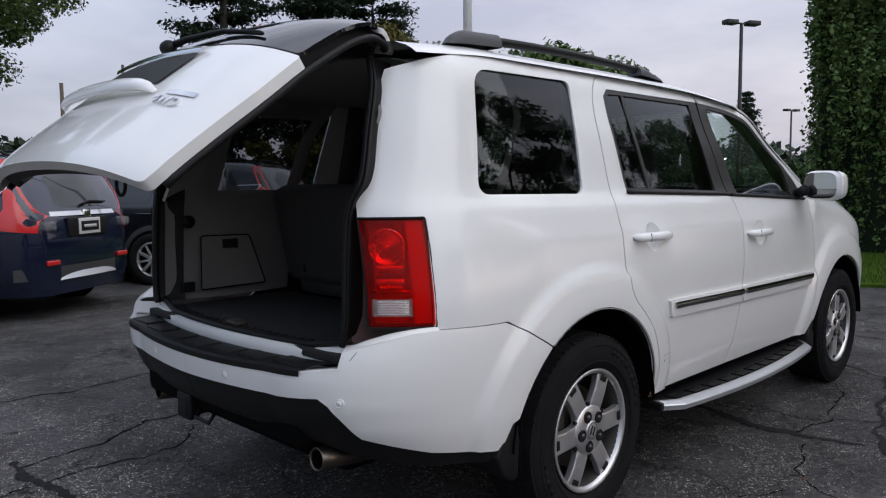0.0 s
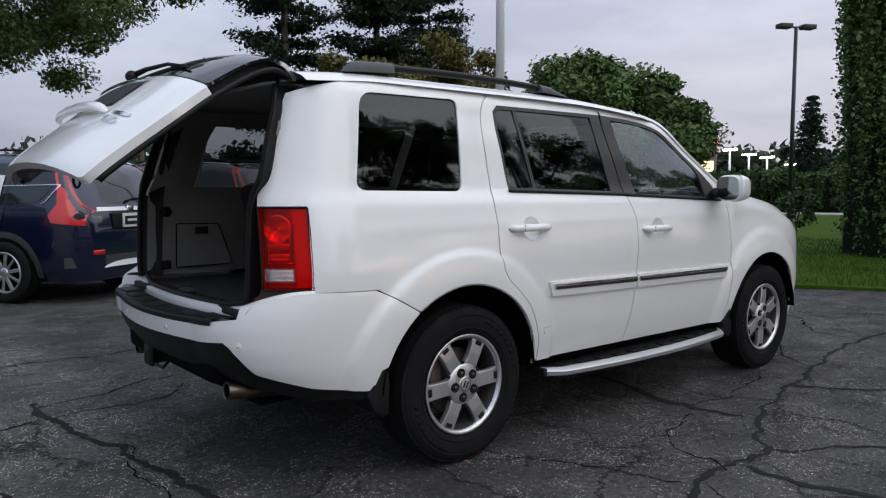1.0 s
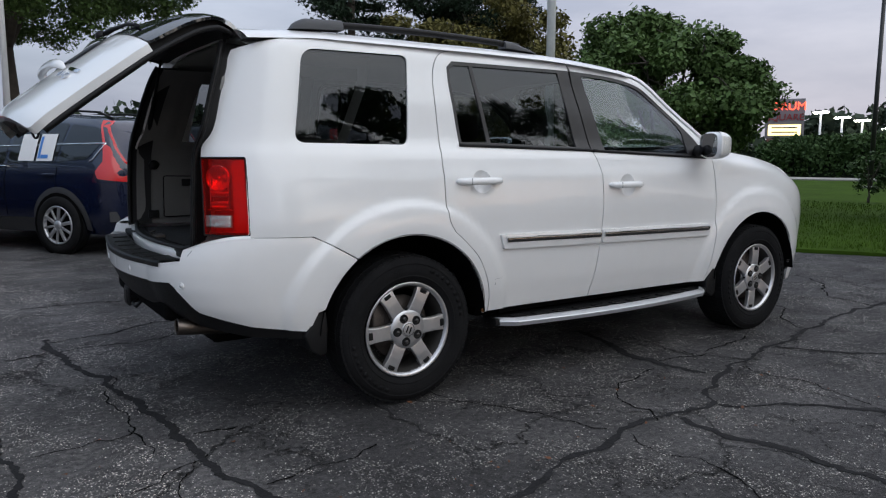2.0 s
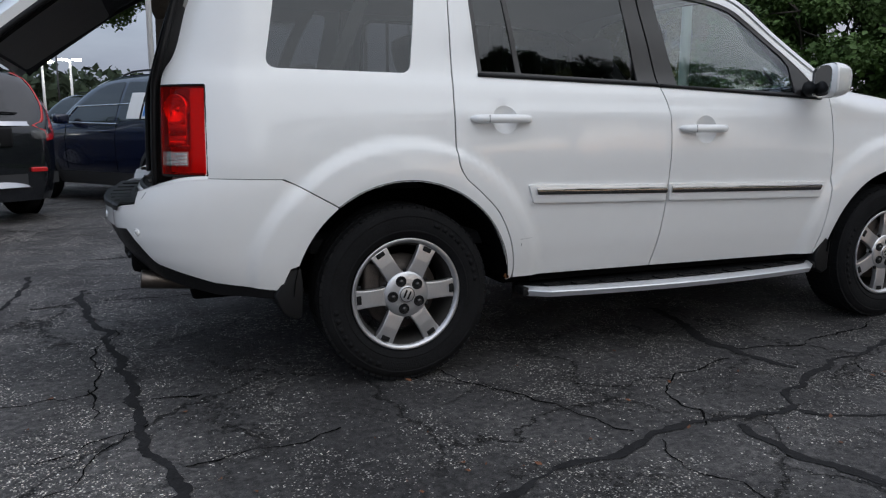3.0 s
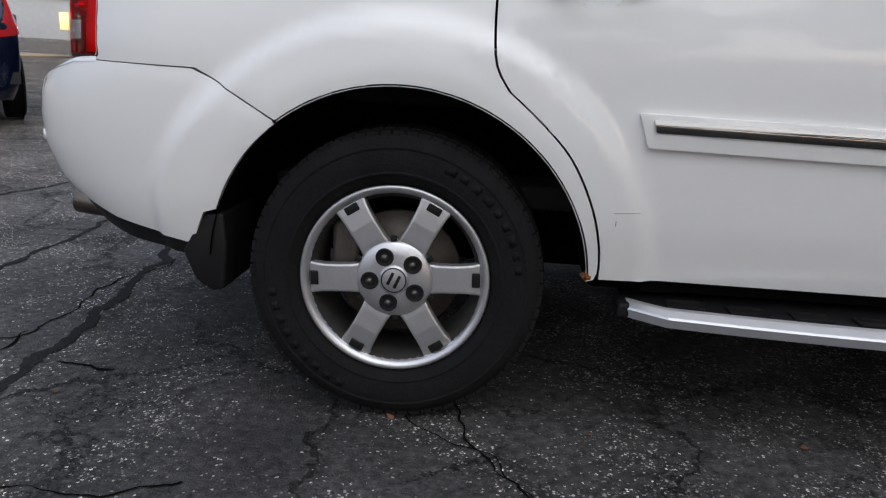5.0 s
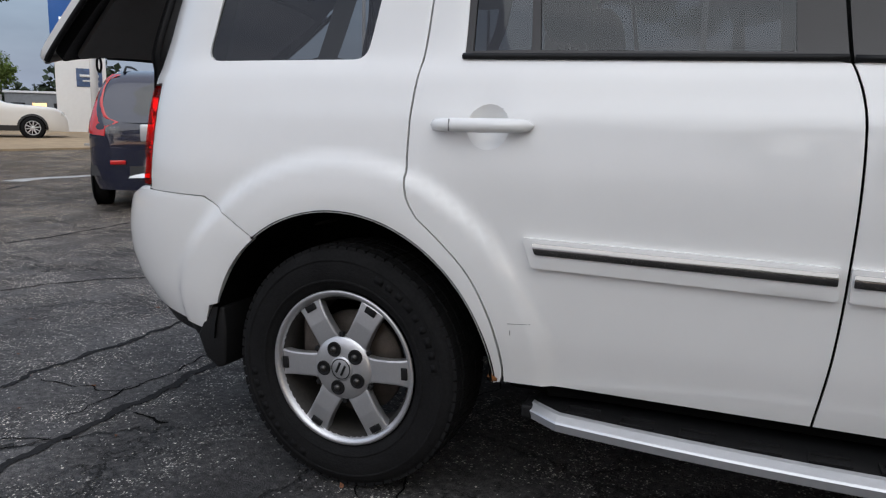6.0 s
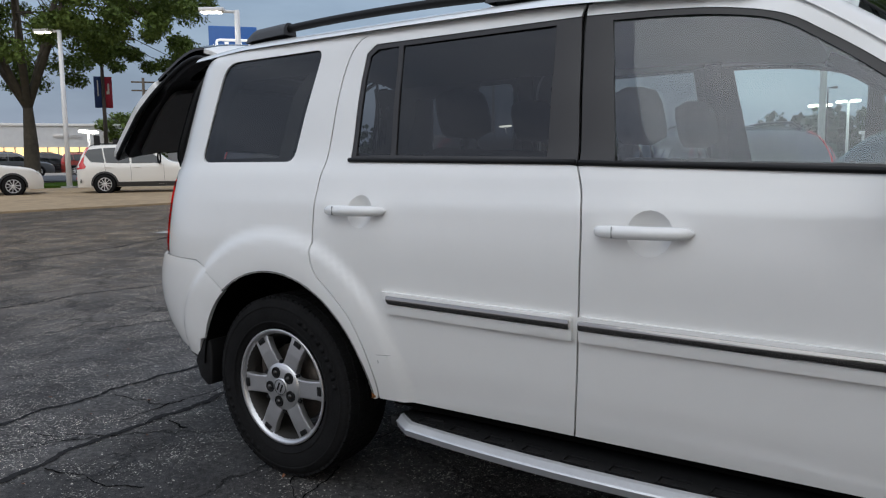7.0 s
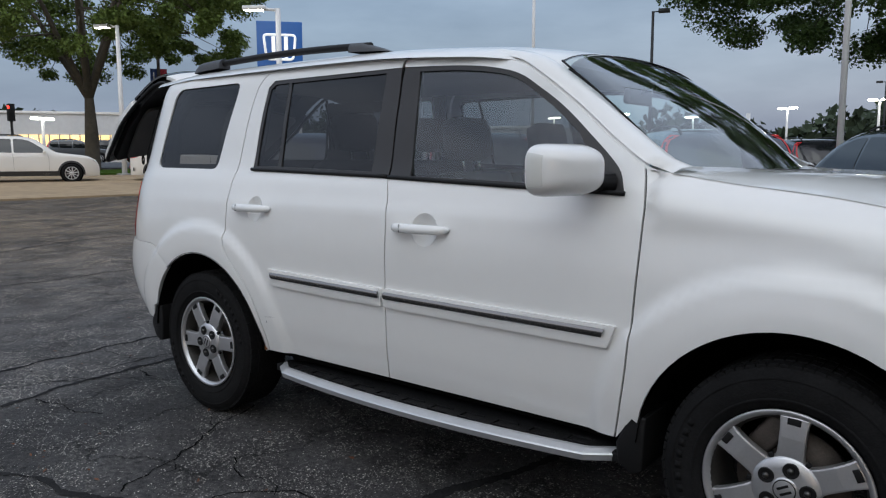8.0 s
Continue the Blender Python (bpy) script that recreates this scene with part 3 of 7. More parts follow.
    tube(bm, [flip @ side(x, z, 0.006) for x, z in arc(0, 0.465, 128, 4, 40)], 0.006, 5)
    part("arch_lip", bm, TRIM, car)
    # mud flaps
    for o, y1 in (([(-0.475, 0.50), (-0.425, 0.50), (-0.418, 0.42), (-0.425, 0.31), (-0.455, 0.30), (-0.50, 0.33), (-0.53, 0.40)], 0.70), ([(2.31, 0.48), (2.362, 0.48), (2.355, 0.30), (2.32, 0.28), (2.27, 0.31), (2.262, 0.38)], 0.72)):
        bm = bmesh.new()
        prism(bm, o, CY - 0.945, CY - y1, 0.008)
        for v in bm.verts:
            v.co = flip @ v.co
        part("mud_flap", bm, TRIM, car, "black mud flap")
    # running board
    bm = bmesh.new()

    def board(x):
        e = abs((x - 1.41) / 0.85)
        return CY - 1.055 + 0.07 * e**2 + (0.05 * max(0.0, e - 0.9) / 0.1 if e > 0.9 else 0.0)
    xs = [0.565 + 1.69 * i / 40 for i in range(41)]
    rings = []
    for x in xs:
        y = board(x)
        rings.append([flip @ Vector((x, y + a, b)) for a, b in ((0.045, 0.346), (0.028, 0.345), (0.004, 0.335), (0.0, 0.330), (0.008, 0.308), (0.032, 0.302))])
    grid(bm, lambda i, j: rings[round(i * 40)][round(j * 5)], 40, 5)
    for r in (rings[0], rings[-1]):
        bm.faces.new([bm.verts.new(p) for p in r])
    rb = part("running_board", bm, SILVER, car, "silver-edged black running board", smooth=False)
    bm = bmesh.new()
    grid(bm, lambda i, j: flip @ Vector((0.56 + 1.70 * i, board(0.56 + 1.70 * i) + 0.028 + (CY - 0.82 - board(0.56 + 1.70 * i)) * j, 0.343)), 30, 3)
    grid(bm, lambda i, j: flip @ Vector((0.56 + 1.70 * i, CY - 0.82 + (board(0.56 + 1.70 * i) + 0.03 - CY + 0.82) * j, 0.305)), 30, 3)
    grid(bm, lambda i, j: flip @ Vector((0.56 + 1.70 * i, CY - 0.80, 0.27 + 0.12 * j)), 10, 1)
    for i in range(11):
        x = 0.70 + i * 0.142
        for a in (0, 1):
            box(bm, x, 0, 0, 0.088, 0.006, 0.008, 0, flip @ Matrix.Translation((0, board(x) + 0.058 + 0.05 * a, 0.3455)))
        box(bm, x - 0.041, 0, 0, 0.006, 0.05, 0.008, 0, flip @ Matrix.Translation((0, board(x) + 0.083, 0.3455)))
    for x in (0.556, 2.262):
        box(bm, x, 0, 0, 0.030, 0.085, 0.036, 0.008, flip @ Matrix.Translation((0, board(x) + 0.035, 0.326)))
    part("tread_plate", bm, TRIM, rb, "black ribbed tread plate", smooth=False)
    # roof rail
    bm = bmesh.new()

    def rail(x):
        return 1.815 - 0.02 * ((x - 0.25) / 0.7) ** 2
    tube(bm, [flip @ Vector((x, CY - 0.645, rail(x))) for x in np.linspace(-0.30, 0.90, 14)], 0.017, 8)
    rr = part("roof_rail", bm, TRIM, car, "black roof rail with grey feet")
    for x0, x1, p in ((-0.45, -0.19, 0.35), (0.79, 1.03, 0.8)):
        bm = bmesh.new()

        def foot(i, j, x0=x0, x1=x1, p=p):
            x, a = x0 + (x1 - x0) * i, math.pi * j
            e = i if p < 0.5 else 1 - i
            h = 0.052 * min(1.0, (e / 0.28)) ** 0.45 if p < 0.5 else 0.045 * min(1.0, e / 0.75) ** 0.9
            return flip @ Vector((x, CY - 0.645 + 0.036 * math.cos(a) * (0.5 + 0.5 * min(1.0, e * 4)), rail(x) - 0.028 + max(0.002, h) * math.sin(a) ** 0.7))
        grid(bm, foot, 16, 10)
        bm.faces.new([bm.verts.new(foot(1 if p < 0.5 else 0, j / 10)) for j in range(11)])
        part("rail_foot", bm, mat("grey_rail_plastic", (0.055, 0.057, 0.062), 0.5, bump=0.1, bscale=500) if k == "right" and p < 0.5 else bpy.data.materials["grey_rail_plastic"], rr)
    # door mirror
    bm = bmesh.new()
    cm = Vector((2.096, CY - 1.040, 1.259))
    sweep = Matrix.Rotation(radians(-28), 3, "Z")

    def shell(i, j):
        a, r = i * math.tau, 1 - j**1.6
        e = lambda v, p: math.copysign(abs(v) ** p, v)
        return flip @ (cm + sweep @ Vector((0.012 + 0.100 * (1 - r**3.2) ** 0.55, 0.136 * e(math.cos(a), 0.55) * r, (0.082 - 0.008 * math.cos(a)) * e(math.sin(a), 0.55) * r)))
    grid(bm, shell, 40, 14, True)
    bmesh.ops.remove_doubles(bm, verts=bm.verts[:], dist=0.0005)
    dm = part("door_mirror", bm, WHITE, car, "white door mirror on a black arm")
    bm = bmesh.new()
    grid(bm, lambda i, j: flip @ (cm + sweep @ Vector((0.014 - 0.02 * (1 - j) , 0.136 * (0.88 + 0.12 * j) * math.copysign(abs(math.cos(i * math.tau)) ** 0.55, math.cos(i * math.tau)), 0.082 * (0.88 + 0.12 * j) * math.copysign(abs(math.sin(i * math.tau)) ** 0.55, math.sin(i * math.tau))))), 36, 1, True)
    part("mirror_rim", bm, WHITE, dm)
    bm = bmesh.new()
    bm.faces.new([bm.verts.new(flip @ (cm + sweep @ Vector((0.001, 0.118 * math.copysign(abs(math.cos(i * math.tau / 36)) ** 0.55, math.cos(i * math.tau / 36)), 0.074 * math.copysign(abs(math.sin(i * math.tau / 36)) ** 0.55, math.sin(i * math.tau / 36)))))) for i in range(36)])
    part("mirror_glass", bm, MIRROR, dm)
    bm = bmesh.new()
    tube(bm, [flip @ Vector(p) for p in ((2.20, CY - 0.87, 1.215), (2.15, CY - 0.91, 1.215), (2.105, CY - 0.955, 1.235))], [0.034, 0.03, 0.03], 10)
    part("mirror_arm", bm, TRIM, dm)
    bm = bmesh.new()
    grid(bm, lambda i, j: (lambda p: p + (p - flip @ cm).normalized() * 0.0025)(shell(0.435 + 0.13 * i, 0.03 + 0.30 * j)), 8, 8)
    part("turn_signal", bm, CLEARLENS, dm)

# roof, bonnet, windscreen
bm = bmesh.new()
prof = [(HALF(z), z) for z in (1.722, 1.735, 1.748, 1.758, 1.765)] + [(0.56, 1.782), (0.45, 1.792), (0.30, 1.799), (0.15, 1.803), (0.0, 1.804)]
prof = [(-w, z) for w, z in prof] + [(w, z) for w, z in prof[-2::-1]]


def roof(i, j):
    x = -0.68 + 2.60 * i
    w, z = prof[round(j * (len(prof) - 1))]
    d = DROP(x)
    if x < -0.5:                                  # the rear edge follows the rounded corner
        k = abs(w) / 0.765
        x = -0.5 + (x + 0.5) * (1.0 + 0.25 * (1 - k**3))
    if x > 1.5:
        k = 1 - (abs(w) / 0.765) ** 2
        d = DROP(1.5 + (x - 1.5) * (1 - 0.12 * k))
    w *= 1 - 0.095 * ss((x - 1.58) / 0.30)
    w += math.copysign(SWELL(1.75) * ALONG(x) * (abs(w) / 0.765) ** 3, w)
    return Vector((x, CY + w, z - d))


grid(bm, roof, 60, len(prof) - 1)
bmesh.ops.recalc_face_normals(bm, faces=bm.faces[:])
part("roof", bm, WHITE, car)
# pillars that carry the windscreen
for s in (-1, 1):
    bm = bmesh.new()
    rows = []
    for x, z in dense(curve([(1.60, 1.694), (1.74, 1.664), (1.85, 1.604), (2.036, 1.472), (2.176, 1.366), (2.303, 1.280), (2.38, 1.250)]), 0.04, False):
        w = half_width(min(x, 2.34), z - 0.004)
        rows.append([Vector((x + 0.004, CY + s * w, z)), Vector((x + 0.028, CY + s * (w - 0.014), z + 0.016)), Vector((x + 0.052, CY + s * (w - 0.045), z + 0.020)), Vector((x + 0.068, CY + s * (w - 0.085), z + 0.010))])
    n = len(rows) - 1
    grid(bm, lambda i, j: rows[round(i * n)][round(j * 3)], n, 3)
    bmesh.ops.recalc_face_normals(bm, faces=bm.faces[:])
    part("windscreen_pillar", bm, WHITE, car)
    bm = bmesh.new()                              # closes the gap above the front door from behind
    grid(bm, lambda i, j: (lambda q: Vector((q.x, CY + s * (CY - q.y), q.z)))(side(TOP_F[round(i * (len(TOP_F) - 1))][0] + 0.02 * j, TOP_F[round(i * (len(TOP_F) - 1))][1] - 0.012 + 0.03 * j, 0.006 + 0.004 * j)), len(TOP_F) - 1, 3)
    part("door_frame_flange", bm, WHITE, car)
bm = bmesh.new()


def screen(i, j):
    y = -0.70 + 1.40 * i
    k = 1 - (y / 0.70) ** 2
    zs = np.interp(abs(y), [p[0] for p in prof[len(prof) // 2:]], [p[1] for p in prof[len(prof) // 2:]])
    a = Vector((1.905, CY + y, zs - DROP(1.5 + 0.405 * (1 - 0.12 * (1 - (abs(y) / 0.765) ** 2))) - 0.004))
    b = Vector((2.35 + 0.22 * k, CY + y * 1.07, 1.274 - 0.050 * min(1.0, k / 0.45)))
    return a.lerp(b, j) + Vector((0.02, 0, 0.03)) * math.sin(j * math.pi) * (0.25 + 0.75 * k)


grid(bm, screen, 20, 12)
part("windscreen", bm, CLEAR, car, "raked clear windscreen").visible_shadow = False
bm = bmesh.new()
tube(bm, [screen(0, j / 12) + Vector((0.0, -0.003, 0.0)) for j in range(13)], 0.004, 6)
tube(bm, [screen(1, j / 12) + Vector((0.0, 0.003, 0.0)) for j in range(13)], 0.004, 6)
tube(bm, [screen(i / 20, 0) - Vector((0, 0, 0.003)) for i in range(21)], 0.004, 6)
part("screen_seal", bm, TRIM, car)
bm = bmesh.new()
grid(bm, lambda i, j: screen(0.1 + 0.8 * i, 1.0).lerp(screen(0.1 + 0.8 * i, 1.0) + Vector((0.14, 0, -0.02)), j) + Vector((-0.02, 0, 0.002)), 20, 2)
tube(bm, [screen(0.75, 1.0) + Vector((0.05, 0, 0.012)), screen(0.55, 0.985) + Vector((0.02, 0, 0.014)), screen(0.2, 0.965) + Vector((0.015, 0, 0.012))], 0.006, 6)
tube(bm, [screen(0.62, 1.0) + Vector((0.04, 0, 0.012)), screen(0.40, 0.99) + Vector((0.02, 0, 0.012)), screen(0.12, 0.975) + Vector((0.015, 0, 0.012))], 0.006, 6)
part("cowl", bm, TRIM, car, "black cowl with wiper arms")
bm = bmesh.new()


def bonnet(i, j):
    x, e = 2.265 + 1.365 * i, 2 * j - 1
    w = half_width(x, BONNET(x) - 0.03)
    k = 1 - abs(e) ** 2.2
    x += 0.25 * k * (1 - i) + 0.10 * k * i
    return Vector((x, CY + e * (w + 0.001), BONNET(min(3.62, x - 0.10 * k * i)) - 0.028 + (0.028 + 0.022 * ss(i / 0.3)) * (1 - abs(e) ** 4)))


grid(bm, bonnet, 24, 24)
bmesh.ops.recalc_face_normals(bm, faces=bm.faces[:])
part("bonnet", bm, WHITE, car)
bm = bmesh.new()
box(bm, 3.50, CY, 0.60, 0.16, 1.50, 0.55, 0.05)
part("front_fascia", bm, TRIM, car)
# underbody, with the shade beneath the car painted near-black
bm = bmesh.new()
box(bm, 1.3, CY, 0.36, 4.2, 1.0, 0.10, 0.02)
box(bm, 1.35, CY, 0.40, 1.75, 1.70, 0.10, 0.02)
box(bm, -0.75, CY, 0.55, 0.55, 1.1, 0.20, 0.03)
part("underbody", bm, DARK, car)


# wheels
def tyre_mesh():
    bm = bmesh.new()
    spin(bm, [(0.226, -0.085), (0.240, -0.112), (0.268, -0.123), (0.305, -0.124), (0.332, -0.119), (0.348, -0.108), (0.357, -0.094), (0.361, -0.05), (0.362, 0.0), (0.361, 0.05), (0.357, 0.094), (0.345, 0.112), (0.300, 0.123), (0.240, 0.11), (0.226, 0.085)], 72)
    for r, w in ((0.322, 0.0025), (0.262, 0.003), (0.285, 0.0015)):
        spin(bm, [(r - 0.004, -0.1225), (r, -0.1225 - w), (r + 0.004, -0.1225)], 72)
    for k in range(9):                             # raised marks on the wall, too worn to read
        m = Matrix.Rotation(radians(25 + k * 7.0), 4, "Y")
        box(bm, 0, -0.1245, 0.302, 0.020 if k % 3 else 0.028, 0.002, 0.018, 0, m)
        m = Matrix.Rotation(radians(205 + k * 7.0), 4, "Y")
        box(bm, 0, -0.1245, 0.302, 0.022, 0.002, 0.018, 0, m)
    return bm


def tread_mesh():
    bm = bmesh.new()
    for k in range(72):
        m = Matrix.Rotation(k * math.tau / 72, 4, "Y")
        j = 0.004 * (k % 2)
        box(bm, 0, -0.088, 0.3545, 0.025, 0.034, 0.010, 0, m)
        for y in (-0.046 + j, -j, 0.046):
            box(bm, 0.005, y, 0.3595, 0.0255, 0.036, 0.009, 0, m)
        box(bm, 0, 0.088, 0.3545, 0.025, 0.034, 0.010, 0, m)
    return bm


def build_wheel():
    wh = holder("wheel")
    part("tyre", tyre_mesh(), RUBBER, wh, "worn black all-season tyre")
    part("tread", tread_mesh(), RUBBER, wh, smooth=False, kind="stuff")
    bm = bmesh.new()
    spin(bm, [(0.228, -0.104), (0.233, -0.112), (0.229, -0.116), (0.219, -0.112), (0.214, -0.104), (0.211, -0.098)], 72)
    rim = part("rim", bm, ALLOY, wh, "silver six-spoke alloy rim")
    bm = bmesh.new()
    spin(bm, [(0.212, -0.100), (0.200, -0.075), (0.197, 0.06), (0.21, 0.09)], 60)
    part("barrel", bm, ALLOYDARK, wh)
    for k in range(6):
        bm = bmesh.new()
        o = [(-0.040, 0.078), (0.040, 0.078), (0.036, 0.105), (0.0355, 0.150), (0.037, 0.185), (0.042, 0.213), (-0.042, 0.213), (-0.037, 0.185), (-0.0355, 0.150), (-0.036, 0.105)]
        prism(bm, o, -0.099, -0.07, 0.006)
        for v in bm.verts:                         # spokes dish inwards from the lip to the hub
            v.co.y -= 0.006 * math.sin((v.co.z - 0.07) / 0.145 * math.pi)
        bm2 = Matrix.Rotation(radians(30 + 60 * k - 3), 4, "Y")
        bmesh.ops.transform(bm, matrix=bm2, verts=bm.verts[:])
        sp = part("spoke", bm, ALLOY, wh, smooth=False)
        bm = bmesh.new()
        box(bm, 0, -0.1035, 0.199, 0.036, 0.006, 0.020, 0.003, bm2)
        part("spoke_slot", bm, TRIM, wh)
        bm = bmesh.new()
        box(bm, 0, -0.098, 0.100, 0.014, 0.012, 0.014, 0.002, Matrix.Rotation(radians(60 * k - 3), 4, "Y"))
        part("hub_notch", bm, TRIM, wh)
    bm = bmesh.new()
    spin(bm, [(0.0, -0.112), (0.030, -0.112), (0.060, -0.110), (0.088, -0.107), (0.095, -0.101), (0.096, -0.08)], 48)
    hub = part("hub", bm, ALLOY, wh)
    for k in range(5):
        bm = bmesh.new()
        m = Matrix.Rotation(radians(72 * k + 48), 4, "Y")
        spin(bm, [(0.0, -0.1135), (0.0195, -0.1135), (0.0215, -0.1145), (0.0225, -0.1115), (0.0225, -0.105)], 18, m @ Matrix.Translation((0, 0, 0.060)))
        part("lug_recess", bm, TRIM, wh)
    for k in range(5):
        bm = bmesh.new()
        spin(bm, [(0.0, -0.1215), (0.006, -0.121), (0.0095, -0.117), (0.0105, -0.106)], 12, Matrix.Rotation(radians(72 * k + 48), 4, "Y") @ Matrix.Translation((0, 0, 0.060)))
        part("lug_nut", bm, NUT, wh)
    bm = bmesh.new()
    spin(bm, [(0.0, -0.1165), (0.032, -0.1160), (0.036, -0.1145), (0.037, -0.110)], 32)
    cap = part("centre_cap", bm, ALLOY, wh)
    bm = bmesh.new()
    for k in (-0.009, 0.009):
        box(bm, k, -0.1170, 0.0, 0.0075, 0.002, 0.034, 0.001, Matrix.Rotation(radians(24), 4, "Y"))
    spin(bm, [(0.0285, -0.1165), (0.030, -0.1175), (0.0315, -0.1160)], 32)
    part("cap_mark", bm, TRIM, wh)
    bm = bmesh.new()
    spin(bm, [(0.05, -0.035), (0.155, -0.030), (0.158, -0.015), (0.05, -0.01)], 48)
    br = part("brake_disc", bm, STEEL, wh)
    bm = bmesh.new()
    box(bm, -0.13, -0.03, 0.07, 0.07, 0.06, 0.12, 0.012)
    part("brake_caliper", bm, STEEL, wh)
    return wh


wheel = build_wheel()
wheel.parent = car
wheel.matrix_basis = pose(AX, CY - 0.838, WZ)
for x, s, a in ((FX, -1, 37), (AX, 1, 15), (FX, 1, 50)):
    w = copy_thing(wheel, pose(x, CY + s * 0.838, WZ) @ (pose(0, 0, 0, 0, a, 0) if s < 0 else pose(0, 0, 0, 0, a, 180)))
    w.parent = car

# rear end: shelf, step pad, tow hitch, tail pipes
bm = bmesh.new()
for s in (-1, 1):
    top = [bumper(u, z) for u, z in dense([(-0.735, 0.846), (-0.83, 0.842), (-1.00, 0.812), (-1.075, 0.796)], 0.03, False)]
    n = len(top) - 1

    def shelf(i, j, s=s, top=top, n=n):
        a = top[round(i * n)]
        b = side(-0.735 - 0.25 * i, 0.856 - 0.05 * i**2, 0.004)
        p = a.lerp(b, j) + Vector((0, 0, 0.006 * math.sin(j * math.pi)))
        return Vector((p.x, CY + (p.y - CY) * -s, p.z))
    grid(bm, shelf, n, 4)
    grid(bm, lambda i, j, s=s: (lambda q: Vector((q.x, CY + (q.y - CY) * -s, q.z)))(bumper(-1.075 - 0.007 * j, 0.796 - 0.048 * j).lerp(Vector((-0.900, CY - 0.645, 0.792 - 0.05 * j)), i)), 5, 3)
us = np.linspace(-1.872, -1.0, 60)
rim_y, rim_x = [CY - bumper(u, 0.72).y for u in us], [bumper(u, 0.72).x for u in us]


def rim_at(y):
    """How far back the bumper's edge lies at y from the middle."""
    return float(np.interp(abs(y), rim_y, rim_x))


def ledge(i, j):
    e = 2 * i - 1
    x = -0.985 + 0.075 * e**2
    k = round(j * 3)
    return Vector((x + [0.03, 0.010, 0.0, 0.004][k], CY + e * 0.70, [0.768, 0.766, 0.758, 0.714][k] + 0.03 * max(0.0, abs(e) - 0.75) / 0.25))


grid(bm, ledge, 30, 3)
grid(bm, lambda i, j: Vector((rim_at((2 * i - 1) * 0.74) * (1 - j) + (-0.98 + 0.075 * (2 * i - 1) ** 2) * j, CY + (2 * i - 1) * 0.74, 0.716 + 0.028 * max(0.0, abs(2 * i - 1) - 0.75) / 0.25)), 30, 1)
bmesh.ops.recalc_face_normals(bm, faces=bm.faces[:])
part("bumper_shelf", bm, WHITE, car)
bm = bmesh.new()


def pad(i, j):
    e = 2 * i - 1
    x0 = rim_at(e * 0.62) - 0.005
    x1 = -0.990 + 0.050 * e**2
    k = [0.0, 0.0, 0.06, 0.94, 1.0, 1.0][round(j * 5)]
    z = [0.704, 0.722, 0.730, 0.730, 0.725, 0.712][round(j * 5)] + 0.012 * e * e
    return Vector((x0 + (x1 - x0) * k, CY + e * (0.62 + 0.03 * k), z))


grid(bm, pad, 48, 5)
bmesh.ops.recalc_face_normals(bm, faces=bm.faces[:])
step_pad = part("step_pad", bm, TRIM, car, "ribbed black bumper step pad", smooth=False)
for k in range(7):
    e = (k - 3) / 3.6
    x0, x1 = rim_at(e * 0.62), -0.990 + 0.050 * e**2
    bm = bmesh.new()
    box(bm, (x0 + x1) / 2, CY + e * 0.63, 0.7305 + 0.012 * e * e, (x1 - x0) * 0.62, 0.135, 0.009, 0.003)
    part("tread_block", bm, TRIM, step_pad, smooth=False)
for s in (-1, 1):
    bm = bmesh.new()
    spin(bm, [(0.031, 0.0), (0.035, -0.005), (0.037, -0.002), (0.037, 0.05), (0.033, 0.28), (0.03, 0.28), (0.031, 0.0)], 24, Matrix.Translation((-0.99, CY + (0.53 if s > 0 else -0.60), 0.437)) @ pose(0, 0, 0, 0, 0, -90) @ pose(0, 0, 0, -6, 0, 0))
    part("tail_pipe", bm, mat("tail_pipe_steel", (0.17, 0.145, 0.125), 0.34, 1.0, var=0.2, scale=20) if s < 0 else bpy.data.materials["tail_pipe_steel"], car, "polished steel tail pipe")
for y, z in ((-0.70, 0.643), (-0.27, 0.668), (0.27, 0.668), (0.70, 0.643)):
    bm = bmesh.new()
    u = -1.872 + 0.48 * abs(y) / 0.49 if abs(y) < 0.48 else -1.068
    p, q = bumper(u, z, -0.001), bumper(u, z, -0.02)
    if y > 0:
        p.y, q.y = 2 * CY - p.y, 2 * CY - q.y
    spin(bm, [(0.0, 0.003), (0.009, 0.003), (0.0095, 0.0), (0.012, 0.0), (0.0125, 0.003), (0.0145, 0.002), (0.015, -0.004)], 20, Matrix.Translation(p) @ (q - p).to_track_quat("Y", "Z").to_matrix().to_4x4())
    part("parking_sensor", bm, WHITE, car)
bm = bmesh.new()
box(bm, -0.98, CY + 0.17, 0.462, 0.16, 0.075, 0.075, 0.006)
box(bm, -1.045, CY + 0.17, 0.462, 0.02, 0.10, 0.10, 0.008)
box(bm, -0.95, CY + 0.06, 0.505, 0.05, 0.5, 0.05, 0.01)
tube(bm, [(-1.0, CY + 0.02, 0.46), (-1.04, CY + 0.0, 0.43), (-1.04, CY + 0.10, 0.43), (-1.0, CY + 0.12, 0.45)], 0.008, 8)
hitch = part("tow_hitch", bm, TRIM, car, "black tow hitch receiver")
# dark square painted as the shade inside the receiver
bm = bmesh.new()
box(bm, -1.0565, CY + 0.17, 0.462, 0.004, 0.05, 0.05)
part("hitch_socket", bm, DARK, hitch)

